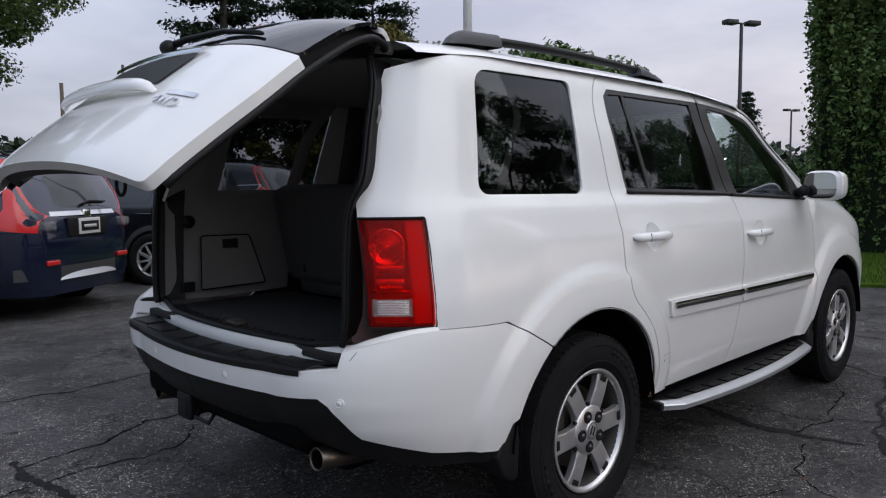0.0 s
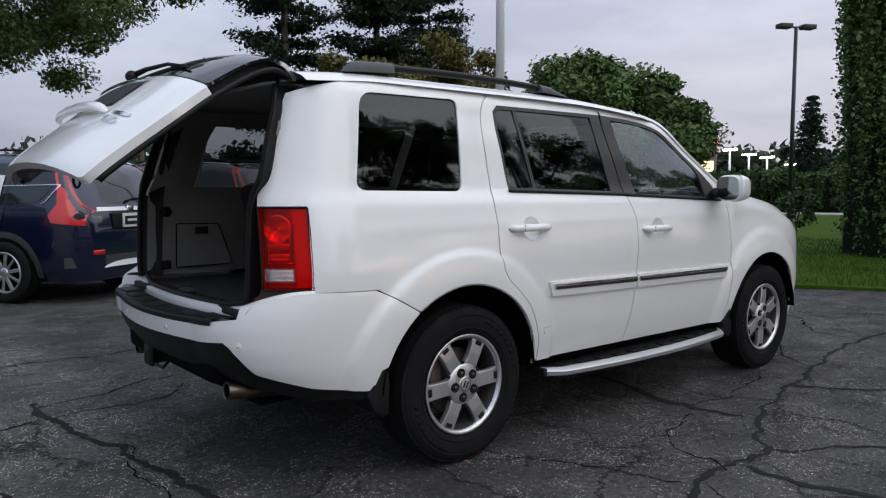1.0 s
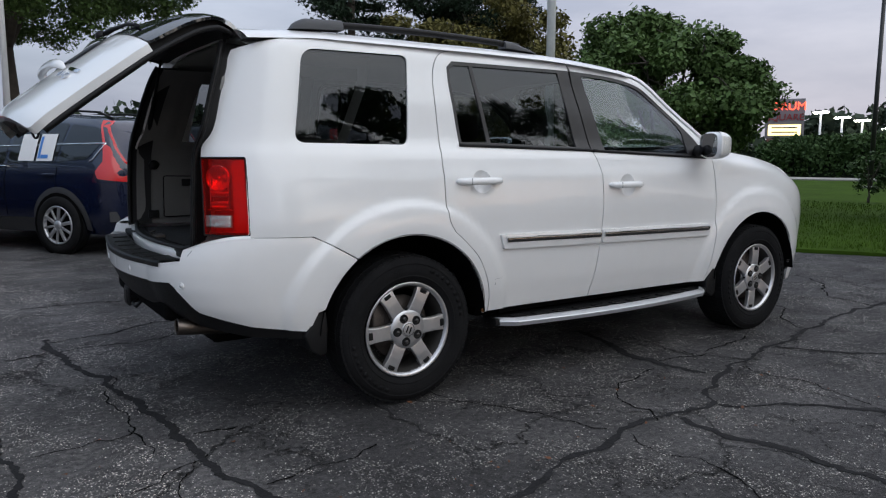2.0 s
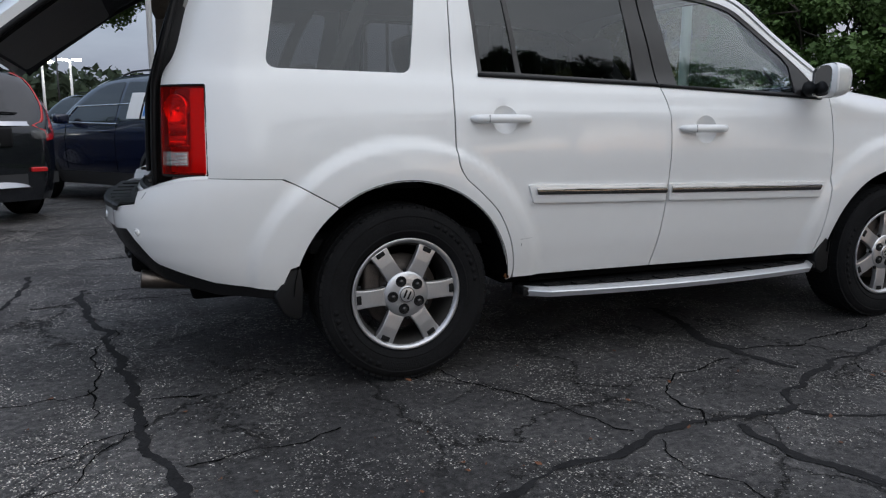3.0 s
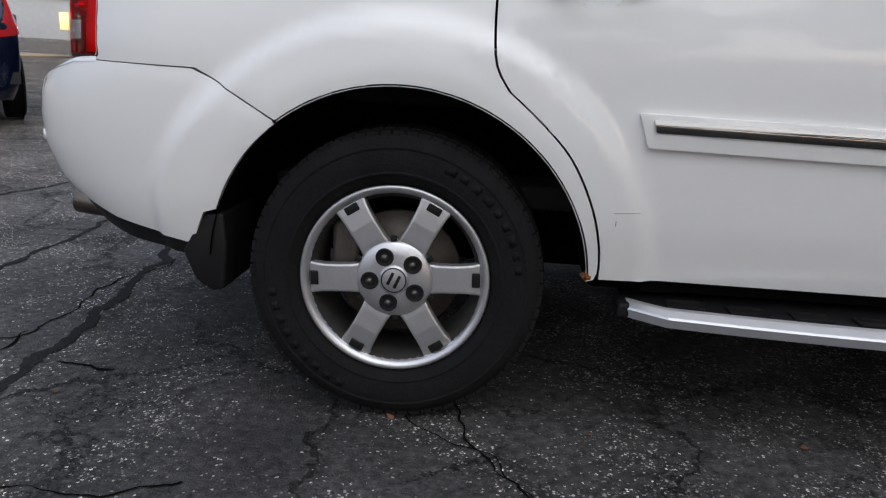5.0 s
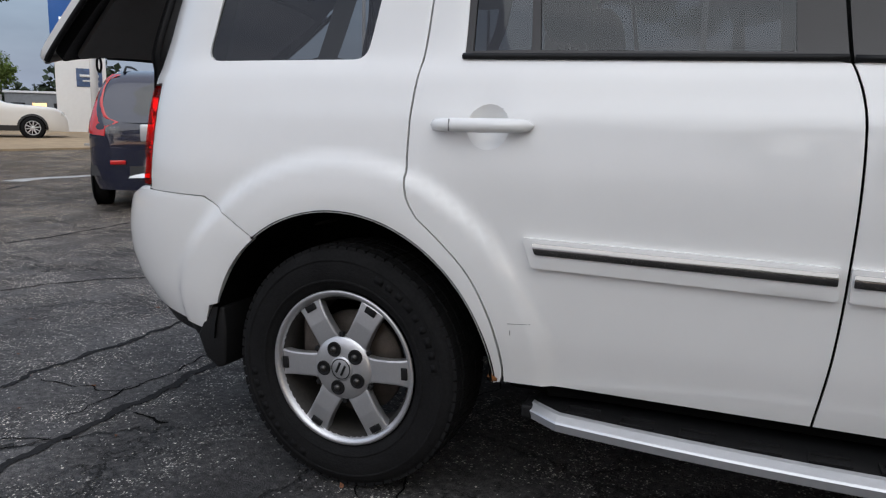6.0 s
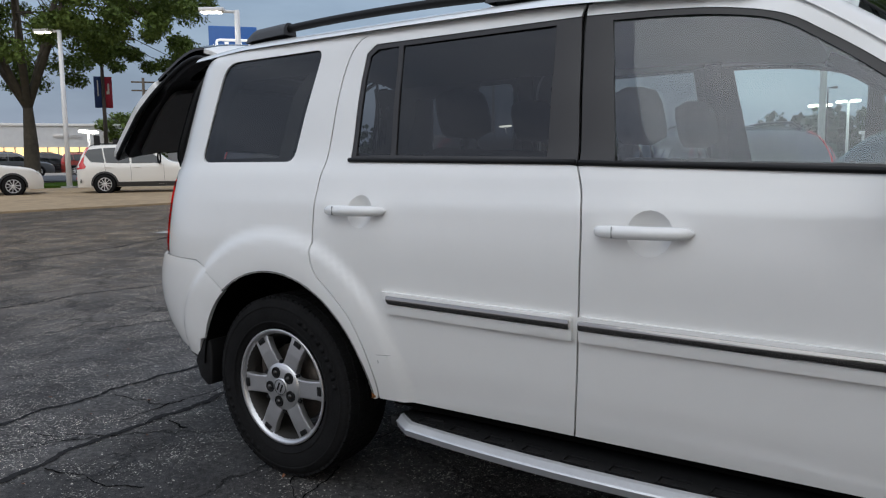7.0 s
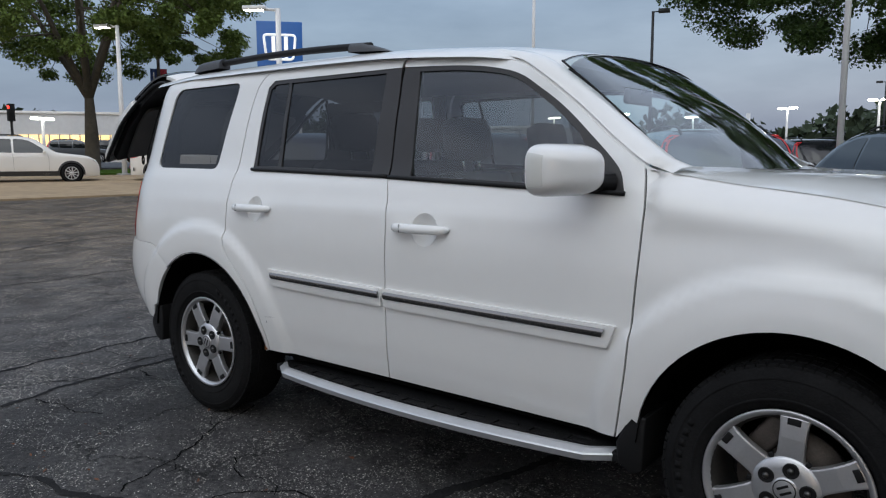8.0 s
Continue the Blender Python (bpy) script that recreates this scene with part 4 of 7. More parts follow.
# tailgate, raised on its struts
HINGE = Vector((-0.65, CY, 1.765))
GATE = Matrix.Translation(HINGE) @ Matrix.Rotation(radians(12.0), 4, "Y") @ Matrix.Translation(-HINGE)
GLINE = curve([(-0.615, 1.775), (-0.70, 1.806), (-0.80, 1.805), (-0.90, 1.755), (-1.00, 1.672), (-1.09, 1.585), (-1.16, 1.508), (-1.28, 1.370), (-1.38, 1.250), (-1.425, 1.190), (-1.445, 1.150)], 0.02)
GLEN = [0.0]
for a, b in zip(GLINE, GLINE[1:]):
    GLEN.append(GLEN[-1] + math.dist(a, b))
GMAX = GLEN[-1]


def gate(e, s, depth=0.0):
    """A point of the tailgate's outer skin: e from -1 to 1 across, s metres down from the hinge."""
    x, z = np.interp(s, GLEN, [p[0] for p in GLINE]), np.interp(s, GLEN, [p[1] for p in GLINE])
    x2, z2 = np.interp(s + 0.02, GLEN, [p[0] for p in GLINE]), np.interp(s + 0.02, GLEN, [p[1] for p in GLINE])
    if s + 0.02 > GMAX:
        x2, z2 = x - 0.011, z - 0.017
    t = Vector((x2 - x, 0, z2 - z)).normalized()
    n = Vector((t.z, 0, -t.x))
    if n.z < 0:
        n = -n
    w = np.interp(s, [0, 0.12, 0.30, 0.60, 0.72, GMAX], [0.60, 0.655, 0.675, 0.70, 0.705, 0.66])
    edge = abs(e) ** 4
    bulge = 0.055 * (1 - e * e) * ss((s - 0.05) / 0.5) - 0.05 * edge
    return GATE @ (Vector((x, CY + e * w, z)) + n * (bulge - depth))


gd = holder("tailgate")
gd.parent = car
G0, G1 = 0.150, 0.535                             # the glass lies between
part("spoiler_panel", sheet([(-1, 0), (1, 0), (1, G0 - 0.02), (-1, G0 - 0.02)], gate, (), 0.035, 0.02), WHITE, gd)
part("hatch_glass", sheet(rounded([(-0.985, G0 - 0.015), (0.985, G0 - 0.015), (0.985, G1), (-0.985, G1)], 0.03), gate, (), 0.05, 0.012, 0.0), mat("hatch_privacy_glass", (0.010, 0.011, 0.013), 0.03, spec=0.8), gd, "glossy black hatch glass")
lower = rounded([(-1, G1 + 0.006), (1, G1 + 0.006), (1, GMAX), (0.6, GMAX), (0.35, GMAX + 0.0), (-0.35, GMAX), (-0.6, GMAX), (-1, GMAX)], [0.02, 0.02, 0.05, 0, 0, 0, 0, 0.05])
part("gate_panel", sheet(lower, gate, (), 0.03, 0.035), WHITE, gd)
part("gate_lining", sheet(rounded([(-0.93, 0.04), (0.93, 0.04), (0.93, GMAX - 0.03), (-0.93, GMAX - 0.03)], 0.06), lambda e, s, d=0.0: gate(e, s, 0.06 + d + 0.02 * ss((s - 0.5) / 0.1)), [rounded([(-0.72, G0 + 0.02), (0.72, G0 + 0.02), (0.76, G1 - 0.03), (-0.76, G1 - 0.03)], 0.05)], 0.05, -0.045), TRIM, gd, "dark inner lining of the tailgate")
part("gate_trim_board", sheet(rounded([(-0.86, G1 + 0.03), (0.86, G1 + 0.03), (0.80, GMAX - 0.05), (-0.80, GMAX - 0.05)], 0.05), lambda e, s, d=0.0: gate(e, s, 0.095 + d), (), 0.05, -0.03), GREYTRIM, gd, "grey plastic trim board")
for e in (-1, 1):
    bm = bmesh.new()
    tube(bm, [gate(e, s, 0.045) for s in np.linspace(0.06, GMAX - 0.02, 24)], 0.012, 6)
    part("gate_seal", bm, TRIM, gd)
bm = bmesh.new()


def garnish(i, j):
    e, a = -0.52 + 1.04 * i, j * math.tau
    k = (1 - abs(2 * i - 1) ** 6) ** 0.5 if 0 < i < 1 else 0.0
    return gate(e, 0.815 + 0.026 * math.cos(a) * (0.3 + 0.7 * k), -0.004 - (0.028 + 0.018 * math.sin(a)) * k)


grid(bm, garnish, 24, 10)
part("plate_garnish", bm, WHITE, gd)
bm = bmesh.new()
grid(bm, lambda i, j: gate(-0.44 + 0.88 * i, 0.60 + 0.17 * j, -0.006), 12, 6)
part("plate_recess", bm, TRIM, gd)
bm = bmesh.new()
grid(bm, lambda i, j: gate(-0.46 + 0.92 * i, 0.572 + 0.030 * j, -0.010 - 0.010 * math.sin(math.pi * j)), 12, 4)
part("garnish_strip", bm, CHROME, gd, "chrome strip over the plate recess")
bm = bmesh.new()
grid(bm, lambda i, j: gate(-(0.80 - 0.20 * i), 0.800 + 0.020 * j, -0.004), 6, 1)
part("badge", bm, CHROME, gd, "small chrome badge bar")
bm = text_mesh("4WD", 0.05, 0.004)
o, ax, up = gate(-0.68, 0.855, -0.004), (gate(-0.86, 0.855, -0.004) - gate(-0.68, 0.855, -0.004)).normalized(), (gate(-0.68, 0.815, -0.004) - gate(-0.68, 0.855, -0.004)).normalized()
out = ax.cross(up)
bmesh.ops.transform(bm, matrix=Matrix(((ax.x, up.x, out.x, o.x), (ax.y, up.y, out.y, o.y), (ax.z, up.z, out.z, o.z), (0, 0, 0, 1))), verts=bm.verts[:])
part("drive_badge", bm, CHROME, gd, "small chrome 4WD lettering", smooth=False)
bm = bmesh.new()
tube(bm, [gate(-0.02, G1 - 0.01, -0.02), gate(-0.1, G1 - 0.05, -0.022), gate(-0.35, G1 - 0.08, -0.018), gate(-0.68, G1 - 0.06, -0.012)], [0.014, 0.011, 0.008, 0.005], 8)
p = gate(-0.02, G1 + 0.0, -0.02)
spin(bm, [(0.0, -0.02), (0.022, -0.016), (0.026, 0.0), (0.024, 0.02)], 16, Matrix.Translation(p))
tube(bm, [gate(-0.35, G1 - 0.085, -0.012), gate(-0.70, G1 - 0.055, -0.010)], 0.006, 6)
part("rear_wiper", bm, TRIM, gd, "black rear wiper")
bm = bmesh.new()
grid(bm, lambda i, j: gate(-0.5 + 1.0 * i, GMAX - 0.02 + 0.0 * j, 0.03 + 0.05 * j), 10, 1)
part("latch_strip", bm, TRIM, gd)
bm = bmesh.new()
pts = [gate(-0.62, GMAX - 0.05, 0.09) + Vector((0.012 * math.sin(a), 0.004, -0.03 + 0.03 * math.cos(a))) for a in np.linspace(0, math.tau, 14)]
tube(bm, pts, 0.005, 6)
part("pull_strap", bm, TRIM, gd)
bm = bmesh.new()
p = gate(0.0, 0.235, -0.004)
box(bm, p.x, p.y, p.z, 0.03, 0.24, 0.014, 0.004)
part("high_stop_lamp", bm, REDPLASTIC, gd, "red high stop lamp")
for s in (-1, 1):
    bm = bmesh.new()
    a, b = Vector((-0.80, CY + s * 0.705, 1.265)), gate(s * 0.90, 0.10, 0.05)
    tube(bm, [a, a.lerp(b, 0.55)], 0.014, 10)
    tube(bm, [a.lerp(b, 0.52), b], 0.008, 8)
    part("gas_strut", bm, TRIM, car, "black gas strut")

# cabin and cargo bay
bm = bmesh.new()
box(bm, -0.60, CY, 0.752, 0.70, 1.36, 0.03, 0.008)
part("cargo_floor", bm, CARPET, car, "black carpeted cargo floor")
bm = bmesh.new()
grid(bm, lambda i, j: Vector((-0.895 + 0.06 * (2 * i - 1) ** 2 - 0.065 * j, CY + (2 * i - 1) * 0.63, 0.772 + 0.006 * j)), 24, 3)
tube(bm, [(-0.962 + 0.075 * (k / 12) ** 2, CY + 0.655 * k / 12, 0.772 + 0.03 * max(0.0, abs(k / 12) - 0.75) / 0.25) for k in range(-12, 13)], 0.012, 8)
for k in range(26):
    box(bm, -0.915 + 0.05 * ((k - 12.5) / 13) ** 2, CY + (k - 12.5) * 0.046, 0.775, 0.012, 0.018, 0.006)
part("sill_plate", bm, TRIM, car, "black cargo sill plate")
bm = bmesh.new()
box(bm, -0.91, CY + 0.02, 0.782, 0.05, 0.10, 0.014, 0.004)
tube(bm, [(-0.93, CY + 0.055, 0.78), (-0.945, CY + 0.055, 0.80), (-0.92, CY + 0.055, 0.806)], 0.005, 6)
part("latch_striker", bm, STEEL, car)
open_line = curve([(0.650, 0.792), (0.668, 0.87), (0.672, 1.20), (0.705, 1.30), (0.685, 1.45), (0.655, 1.60), (0.60, 1.69)], 0.03)
for s in (-1, 1):
    bm = bmesh.new()
    pts = [Vector((REAR(z) - 0.0, CY + s * y, z)) for y, z in open_line]
    tube(bm, pts, 0.013, 8)
    part("opening_seal", bm, TRIM, car, "black rubber opening seal")
    bm = bmesh.new()

    def jamb(i, j, s=s):
        y, z = open_line[round(i * (len(open_line) - 1))]
        k = [0.0, 0.0, 0.05, 0.12][round(j * 3)]
        return Vector((REAR(z) - 0.008 + k, CY + s * (y + [0.02, 0.0, -0.006, -0.03][round(j * 3)]), z))
    grid(bm, jamb, len(open_line) - 1, 3)
    part("door_jamb", bm, TRIM, car)
    bm = bmesh.new()

    def lining(i, j, s=s):
        z = 0.79 + (1.68 - 0.79) * j
        x = -0.885 + (REAR(z) + 0.92) + (0.62 + 0.1 * j) * i
        w = 0.655 - 0.03 * math.sin(math.pi * i) * (1 - j) + 0.02 * ss((z - 1.15) / 0.1) - 0.10 * ss((z - 1.5) / 0.2)
        if 1.26 < z < 1.62 and 0.25 < i < 0.92:
            w += 0.02
        return Vector((x, CY + s * w, z))
    net = grid(bm, lining, 22, 26)
    along = lambda c: (c.x - REAR(c.z) - 0.035) / (0.62 + 0.1 * (c.z - 0.79) / 0.89)
    kill = [f for f in bm.faces if 1.26 < f.calc_center_median().z < 1.62 and 0.36 < along(f.calc_center_median()) < 0.90]
    bmesh.ops.delete(bm, geom=kill, context="FACES")
    cl = part("cargo_lining", bm, GREYTRIM, car, "grey moulded cargo side trim")
    if s > 0:
        bm = bmesh.new()
        o = rounded([(-0.745, 0.83), (-0.42, 0.835), (-0.50, 1.065), (-0.74, 1.070)], 0.015)
        prism(bm, o, CY + 0.615, CY + 0.60, 0.004)
        lid = part("storage_lid", bm, GREYTRIM, cl)
        bm = bmesh.new()
        box(bm, -0.60, CY + 0.597, 1.03, 0.075, 0.006, 0.040, 0.003)
        part("lid_latch", bm, TRIM, cl)
        bm = bmesh.new()
        tube(bm, [(-0.785, CY + 0.64, 1.135), (-0.785, CY + 0.61, 1.135)], 0.027, 14)
        part("trim_plug", bm, TRIM, cl)
        bm = bmesh.new()
        box(bm, -0.80, CY + 0.615, 0.848, 0.058, 0.02, 0.044, 0.004)
        part("power_socket", bm, TRIM, cl)
        bm = bmesh.new()
        tube(bm, [(x, CY + 0.599, z) for x, z in o] + [(o[0][0], CY + 0.599, o[0][1])], 0.003, 5)
        part("lid_groove", bm, DARK, cl)
bm = bmesh.new()


def liner(i, j):
    x, w = -0.66 + 2.35 * i, (2 * j - 1)
    return Vector((x, CY + w * 0.70, 1.745 - DROP(x) - 0.05 * abs(w) ** 5))


grid(bm, liner, 16, 12)
part("headliner", bm, HEADLINER, car, "grey headliner")
bm = bmesh.new()
box(bm, 0.95, CY, 0.55, 2.6, 1.5, 0.06, 0.01)
part("cabin_floor", bm, CARPET, car)


def seat(name, x, y, w, top, base, label, head=True, sw=None):
    """A seat: cushion, raked backrest and headrest on its posts."""
    bm = bmesh.new()
    box(bm, x + 0.24, y, base, 0.50, w, 0.16, 0.05)
    st = part("seat", bm, CLOTH, car, label)
    bm = bmesh.new()
    m = Matrix.Translation((x, y, base)) @ pose(0, 0, 0, 0, -12, 0)
    box(bm, 0, 0, (top - base) / 2, 0.13, w, top - base, 0.05, m)
    part("backrest", bm, CLOTH, st)
    if head:
        for dy in ((-w / 4, w / 4) if w > 0.8 else (0.0,)):
            bm = bmesh.new()
            box(bm, 0, dy, top - base + 0.15, 0.13, 0.27, 0.20, 0.06, m)
            part("headrest", bm, CLOTH, st)
            bm = bmesh.new()
            for k in (-0.06, 0.06):
                p = [m @ Vector((0, dy + k, top - base - 0.02)), m @ Vector((0, dy + k, top - base + 0.10))]
                tube(bm, p, 0.006, 6)
            part("headrest_post", bm, CHROME, st)
    return st


third = seat("third", -0.23, CY, 1.20, 1.30, 0.84, "dark cloth third-row bench", False)
bm = bmesh.new()
for y in (-0.42, -0.05, 0.05, 0.42):
    box(bm, -0.27, CY + y, 1.10, 0.02, 0.012, 0.10, 0.004, None)
    box(bm, -0.30, CY + y * 0.8 + 0.1, 0.92, 0.03, 0.014, 0.07, 0.004, None)
part("seat_latch", bm, TRIM, third)
seat("second", 0.62, CY, 1.25, 1.30, 0.70, "dark cloth second-row bench")
seat("front", 1.38, CY - 0.36, 0.50, 1.25, 0.66, "dark cloth front seat")
seat("front", 1.38, CY + 0.36, 0.50, 1.25, 0.66, "dark cloth front seat")
bm = bmesh.new()
grid(bm, lambda i, j: Vector((2.02 + 0.55 * j, CY - 0.72 + 1.44 * i, 1.02 + 0.15 * math.sin(min(1.0, j * 1.6) * math.pi / 2) - 0.02 * j)), 12, 8)
grid(bm, lambda i, j: Vector((2.02, CY - 0.72 + 1.44 * i, 0.55 + 0.47 * j)), 12, 2)
part("dashboard", bm, mat("dash_grey", (0.13, 0.135, 0.135), 0.6, bump=0.1, bscale=500), car, "grey dashboard")
bm = bmesh.new()
ringp = [Vector((0, 0.185 * math.cos(a), 0.185 * math.sin(a))) for a in np.linspace(0, math.tau, 33)]
m = Matrix.Translation((1.90, CY + 0.36, 1.04)) @ pose(0, 0, 0, 0, -25, 0)
tube(bm, [m @ p for p in ringp], 0.014, 8, False)
box(bm, 0, 0, 0, 0.05, 0.16, 0.12, 0.02, m)
box(bm, 0, 0, 0, 0.02, 0.36, 0.04, 0.01, m)
part("steering_wheel", bm, TRIM, car)
for s in (-1, 1):
    bm = bmesh.new()
    grid(bm, lambda i, j: Vector((0.48 + 1.75 * i, CY + s * (0.80 - 0.02 * j), 0.55 + 0.66 * j)), 10, 4)
    part("door_lining", bm, GREYTRIM, car)
    for pts, r in (([(1.22, CY + s * 0.80, 1.21), (1.20, CY + s * 0.695, 1.68)], 0.04), ([(0.20, CY + s * 0.79, 1.21), (0.22, CY + s * 0.68, 1.70)], 0.045), ([(2.25, CY + s * 0.80, 1.24), (1.95, CY + s * 0.715, 1.53), (1.68, CY + s * 0.69, 1.66)], 0.03)):
        bm = bmesh.new()
        tube(bm, pts, r, 8)
        part("inner_pillar", bm, CLOTH, car)
bm = bmesh.new()
tube(bm, [(1.95, CY, 1.60), (1.90, CY, 1.575)], 0.008, 6)
box(bm, 1.885, CY, 1.56, 0.03, 0.24, 0.065, 0.012)
part("rear_view_mirror", bm, TRIM, car)
# wear: rust at the sill, scratches
bm = bmesh.new()
p, g = side(0.458, 0.402, -0.001), np.random.default_rng(3)
for dx, dz, r in ((0.0, 0.0, 0.010), (-0.007, 0.007, 0.006), (0.008, -0.002, 0.006), (-0.002, 0.012, 0.003)):
    spin(bm, [(0.0, -0.0012), (r * 0.7, -0.001), (r, 0.0015)], 11, Matrix.Translation((p.x + dx, p.y, p.z + dz)))
for v in bm.verts:
    v.co += Vector((g.normal(0, 0.0012), 0, g.normal(0, 0.0012)))
part("rust_patch", bm, RUST, car, "orange rust spot at the sill end")
bm = bmesh.new()
tube(bm, [side(0.505 + 0.06 * i / 4, 0.566 + 0.001 * i, -0.0005) for i in range(5)], 0.0008, 4)
tube(bm, [side(0.512, 0.548 - 0.006 * i, -0.0005) for i in range(3)], 0.0012, 4)
tube(bm, [bumper(-1.02 - 0.01 * i, 0.795 - 0.012 * i, -0.0005) for i in range(3)], 0.0012, 4)
part("scratch", bm, SCRATCH, car)


# ---------------------------------------------------------------- ground
def lift(x, y):
    """The lot is level round the car and rises towards the street."""
    s = -0.82 * x + 0.57 * y
    return 0.024 * max(0.0, s - 6.0) * (1 - 0.7 * ss((s - 40) / 60))


def asphalt_material():
    m = bpy.data.materials.new("old_asphalt")
    m.use_nodes = True
    n, l = m.node_tree.nodes, m.node_tree.links
    b = n["Principled BSDF"]
    co = n.new("ShaderNodeTexCoord")

    def noise_at(scale, detail=4, rough=0.55):
        t = n.new("ShaderNodeTexNoise")
        t.inputs["Scale"].default_value, t.inputs["Detail"].default_value, t.inputs["Roughness"].default_value = scale, detail, rough
        l.new(co.outputs["Object"], t.inputs["Vector"])
        return t

    def ramp(src, stops):
        r = n.new("ShaderNodeValToRGB")
        r.color_ramp.elements[0].position, r.color_ramp.elements[0].color = stops[0][0], (*stops[0][1], 1)
        r.color_ramp.elements[1].position, r.color_ramp.elements[1].color = stops[-1][0], (*stops[-1][1], 1)
        for p, c in stops[1:-1]:
            r.color_ramp.elements.new(p).color = (*c, 1)
        l.new(src, r.inputs[0])
        return r

    def mix(kind, fac, a, c):
        x = n.new("ShaderNodeMixRGB")
        x.blend_type = kind
        for sock, v in zip(x.inputs, (fac, a, c)):
            if isinstance(v, bpy.types.NodeSocket):
                l.new(v, sock)
            else:
                sock.default_value = v
        return x
    base = ramp(noise_at(1.3, 6).outputs[0], [(0.30, (0.036, 0.035, 0.0362)), (0.50, (0.060, 0.059, 0.0605)), (0.72, (0.098, 0.096, 0.0975))])
    # exposed stones, thick in worn patches, sparse elsewhere
    cells = n.new("ShaderNodeTexVoronoi")
    cells.inputs["Scale"].default_value, cells.inputs["Randomness"].default_value = 118.0, 1.0
    rag = n.new("ShaderNodeMixRGB")               # ragged stone outlines
    rag.blend_type, rag.inputs[0].default_value = "LINEAR_LIGHT", 0.006
    l.new(co.outputs["Object"], rag.inputs[1])
    l.new(noise_at(170, 3, 0.7).outputs["Color"], rag.inputs[2])
    l.new(rag.outputs[0], cells.inputs["Vector"])
    pick = n.new("ShaderNodeSeparateColor")
    l.new(cells.outputs["Color"], pick.inputs[0])
    worn = ramp(noise_at(2.1, 9, 0.70).outputs[0], [(0.42, (0.0, 0.0, 0.0)), (0.49, (0.14, 0.14, 0.14)), (0.55, (0.75, 0.75, 0.75)), (0.64, (0.98, 0.98, 0.98))])
    chance = n.new("ShaderNodeMath")
    chance.operation, chance.use_clamp = "ADD", True
    l.new(worn.outputs[0], chance.inputs[0])
    chance.inputs[1].default_value = 0.035
    hit = n.new("ShaderNodeMath")
    hit.operation = "LESS_THAN"
    l.new(pick.outputs[0], hit.inputs[0])
    l.new(chance.outputs[0], hit.inputs[1])
    near = n.new("ShaderNodeMapRange")
    near.inputs[1].default_value, near.inputs[2].default_value, near.inputs[3].default_value, near.inputs[4].default_value = 0.34, 0.46, 1.0, 0.0
    l.new(cells.outputs["Distance"], near.inputs[0])
    stone = n.new("ShaderNodeMath")
    stone.operation = "MULTIPLY"
    l.new(hit.outputs[0], stone.inputs[0])
    l.new(near.outputs[0], stone.inputs[1])
    tone = ramp(pick.outputs[1], [(0.0, (0.05, 0.049, 0.048)), (0.45, (0.17, 0.166, 0.16)), (0.74, (0.44, 0.43, 0.41)), (1.0, (0.85, 0.83, 0.79))])
    c1 = mix("MIX", stone.outputs[0], base.outputs[0], tone.outputs[0])
    # hairline cracks
    bend = n.new("ShaderNodeMixRGB")
    bend.blend_type, bend.inputs[0].default_value = "LINEAR_LIGHT", 0.35
    l.new(co.outputs["Object"], bend.inputs[1])
    l.new(noise_at(1.6, 7, 0.7).outputs["Color"], bend.inputs[2])
    crack = n.new("ShaderNodeTexVoronoi")
    crack.feature = "DISTANCE_TO_EDGE"
    crack.inputs["Scale"].default_value = 0.85
    l.new(bend.outputs[0], crack.inputs["Vector"])
    line = n.new("ShaderNodeMapRange")
    line.inputs[1].default_value, line.inputs[2].default_value, line.inputs[3].default_value, line.inputs[4].default_value = 0.0, 0.012, 0.95, 0.0
    l.new(crack.outputs["Distance"], line.inputs[0])
    some = ramp(noise_at(0.55, 2).outputs[0], [(0.40, (0, 0, 0)), (0.52, (1, 1, 1))])
    lm = n.new("ShaderNodeMath")
    lm.operation = "MULTIPLY"
    l.new(line.outputs[0], lm.inputs[0])
    l.new(some.outputs[0], lm.inputs[1])
    fine = n.new("ShaderNodeTexVoronoi")          # a finer net in places
    fine.feature = "DISTANCE_TO_EDGE"
    fine.inputs["Scale"].default_value = 3.1
    l.new(bend.outputs[0], fine.inputs["Vector"])
    fl = n.new("ShaderNodeMapRange")
    fl.inputs[1].default_value, fl.inputs[2].default_value, fl.inputs[3].default_value, fl.inputs[4].default_value = 0.0, 0.016, 0.9, 0.0
    l.new(fine.outputs["Distance"], fl.inputs[0])
    where = ramp(noise_at(0.9, 3).outputs[0], [(0.47, (0, 0, 0)), (0.55, (1, 1, 1))])
    fm = n.new("ShaderNodeMath")
    fm.operation = "MULTIPLY"
    l.new(fl.outputs[0], fm.inputs[0])
    l.new(where.outputs[0], fm.inputs[1])
    lm2 = n.new("ShaderNodeMath")
    lm2.operation = "MAXIMUM"
    l.new(lm.outputs[0], lm2.inputs[0])
    l.new(fm.outputs[0], lm2.inputs[1])
    lm = lm2
    c2 = mix("MIX", lm.outputs[0], c1.outputs[0], (0.006, 0.006, 0.006, 1))
    # dust and wear, broad
    mott = ramp(noise_at(34, 7, 0.78).outputs[0], [(0.34, (0.30, 0.30, 0.31)), (0.5, (0.95, 0.95, 0.95)), (0.66, (1.95, 1.92, 1.88))])
    c2 = mix("MULTIPLY", 1.0, c2.outputs[0], mott.outputs[0])
    # the older, paler lot behind the seam
    sx = n.new("ShaderNodeSeparateXYZ")
    l.new(bend.outputs[0], sx.inputs[0])
    old = n.new("ShaderNodeMapRange")
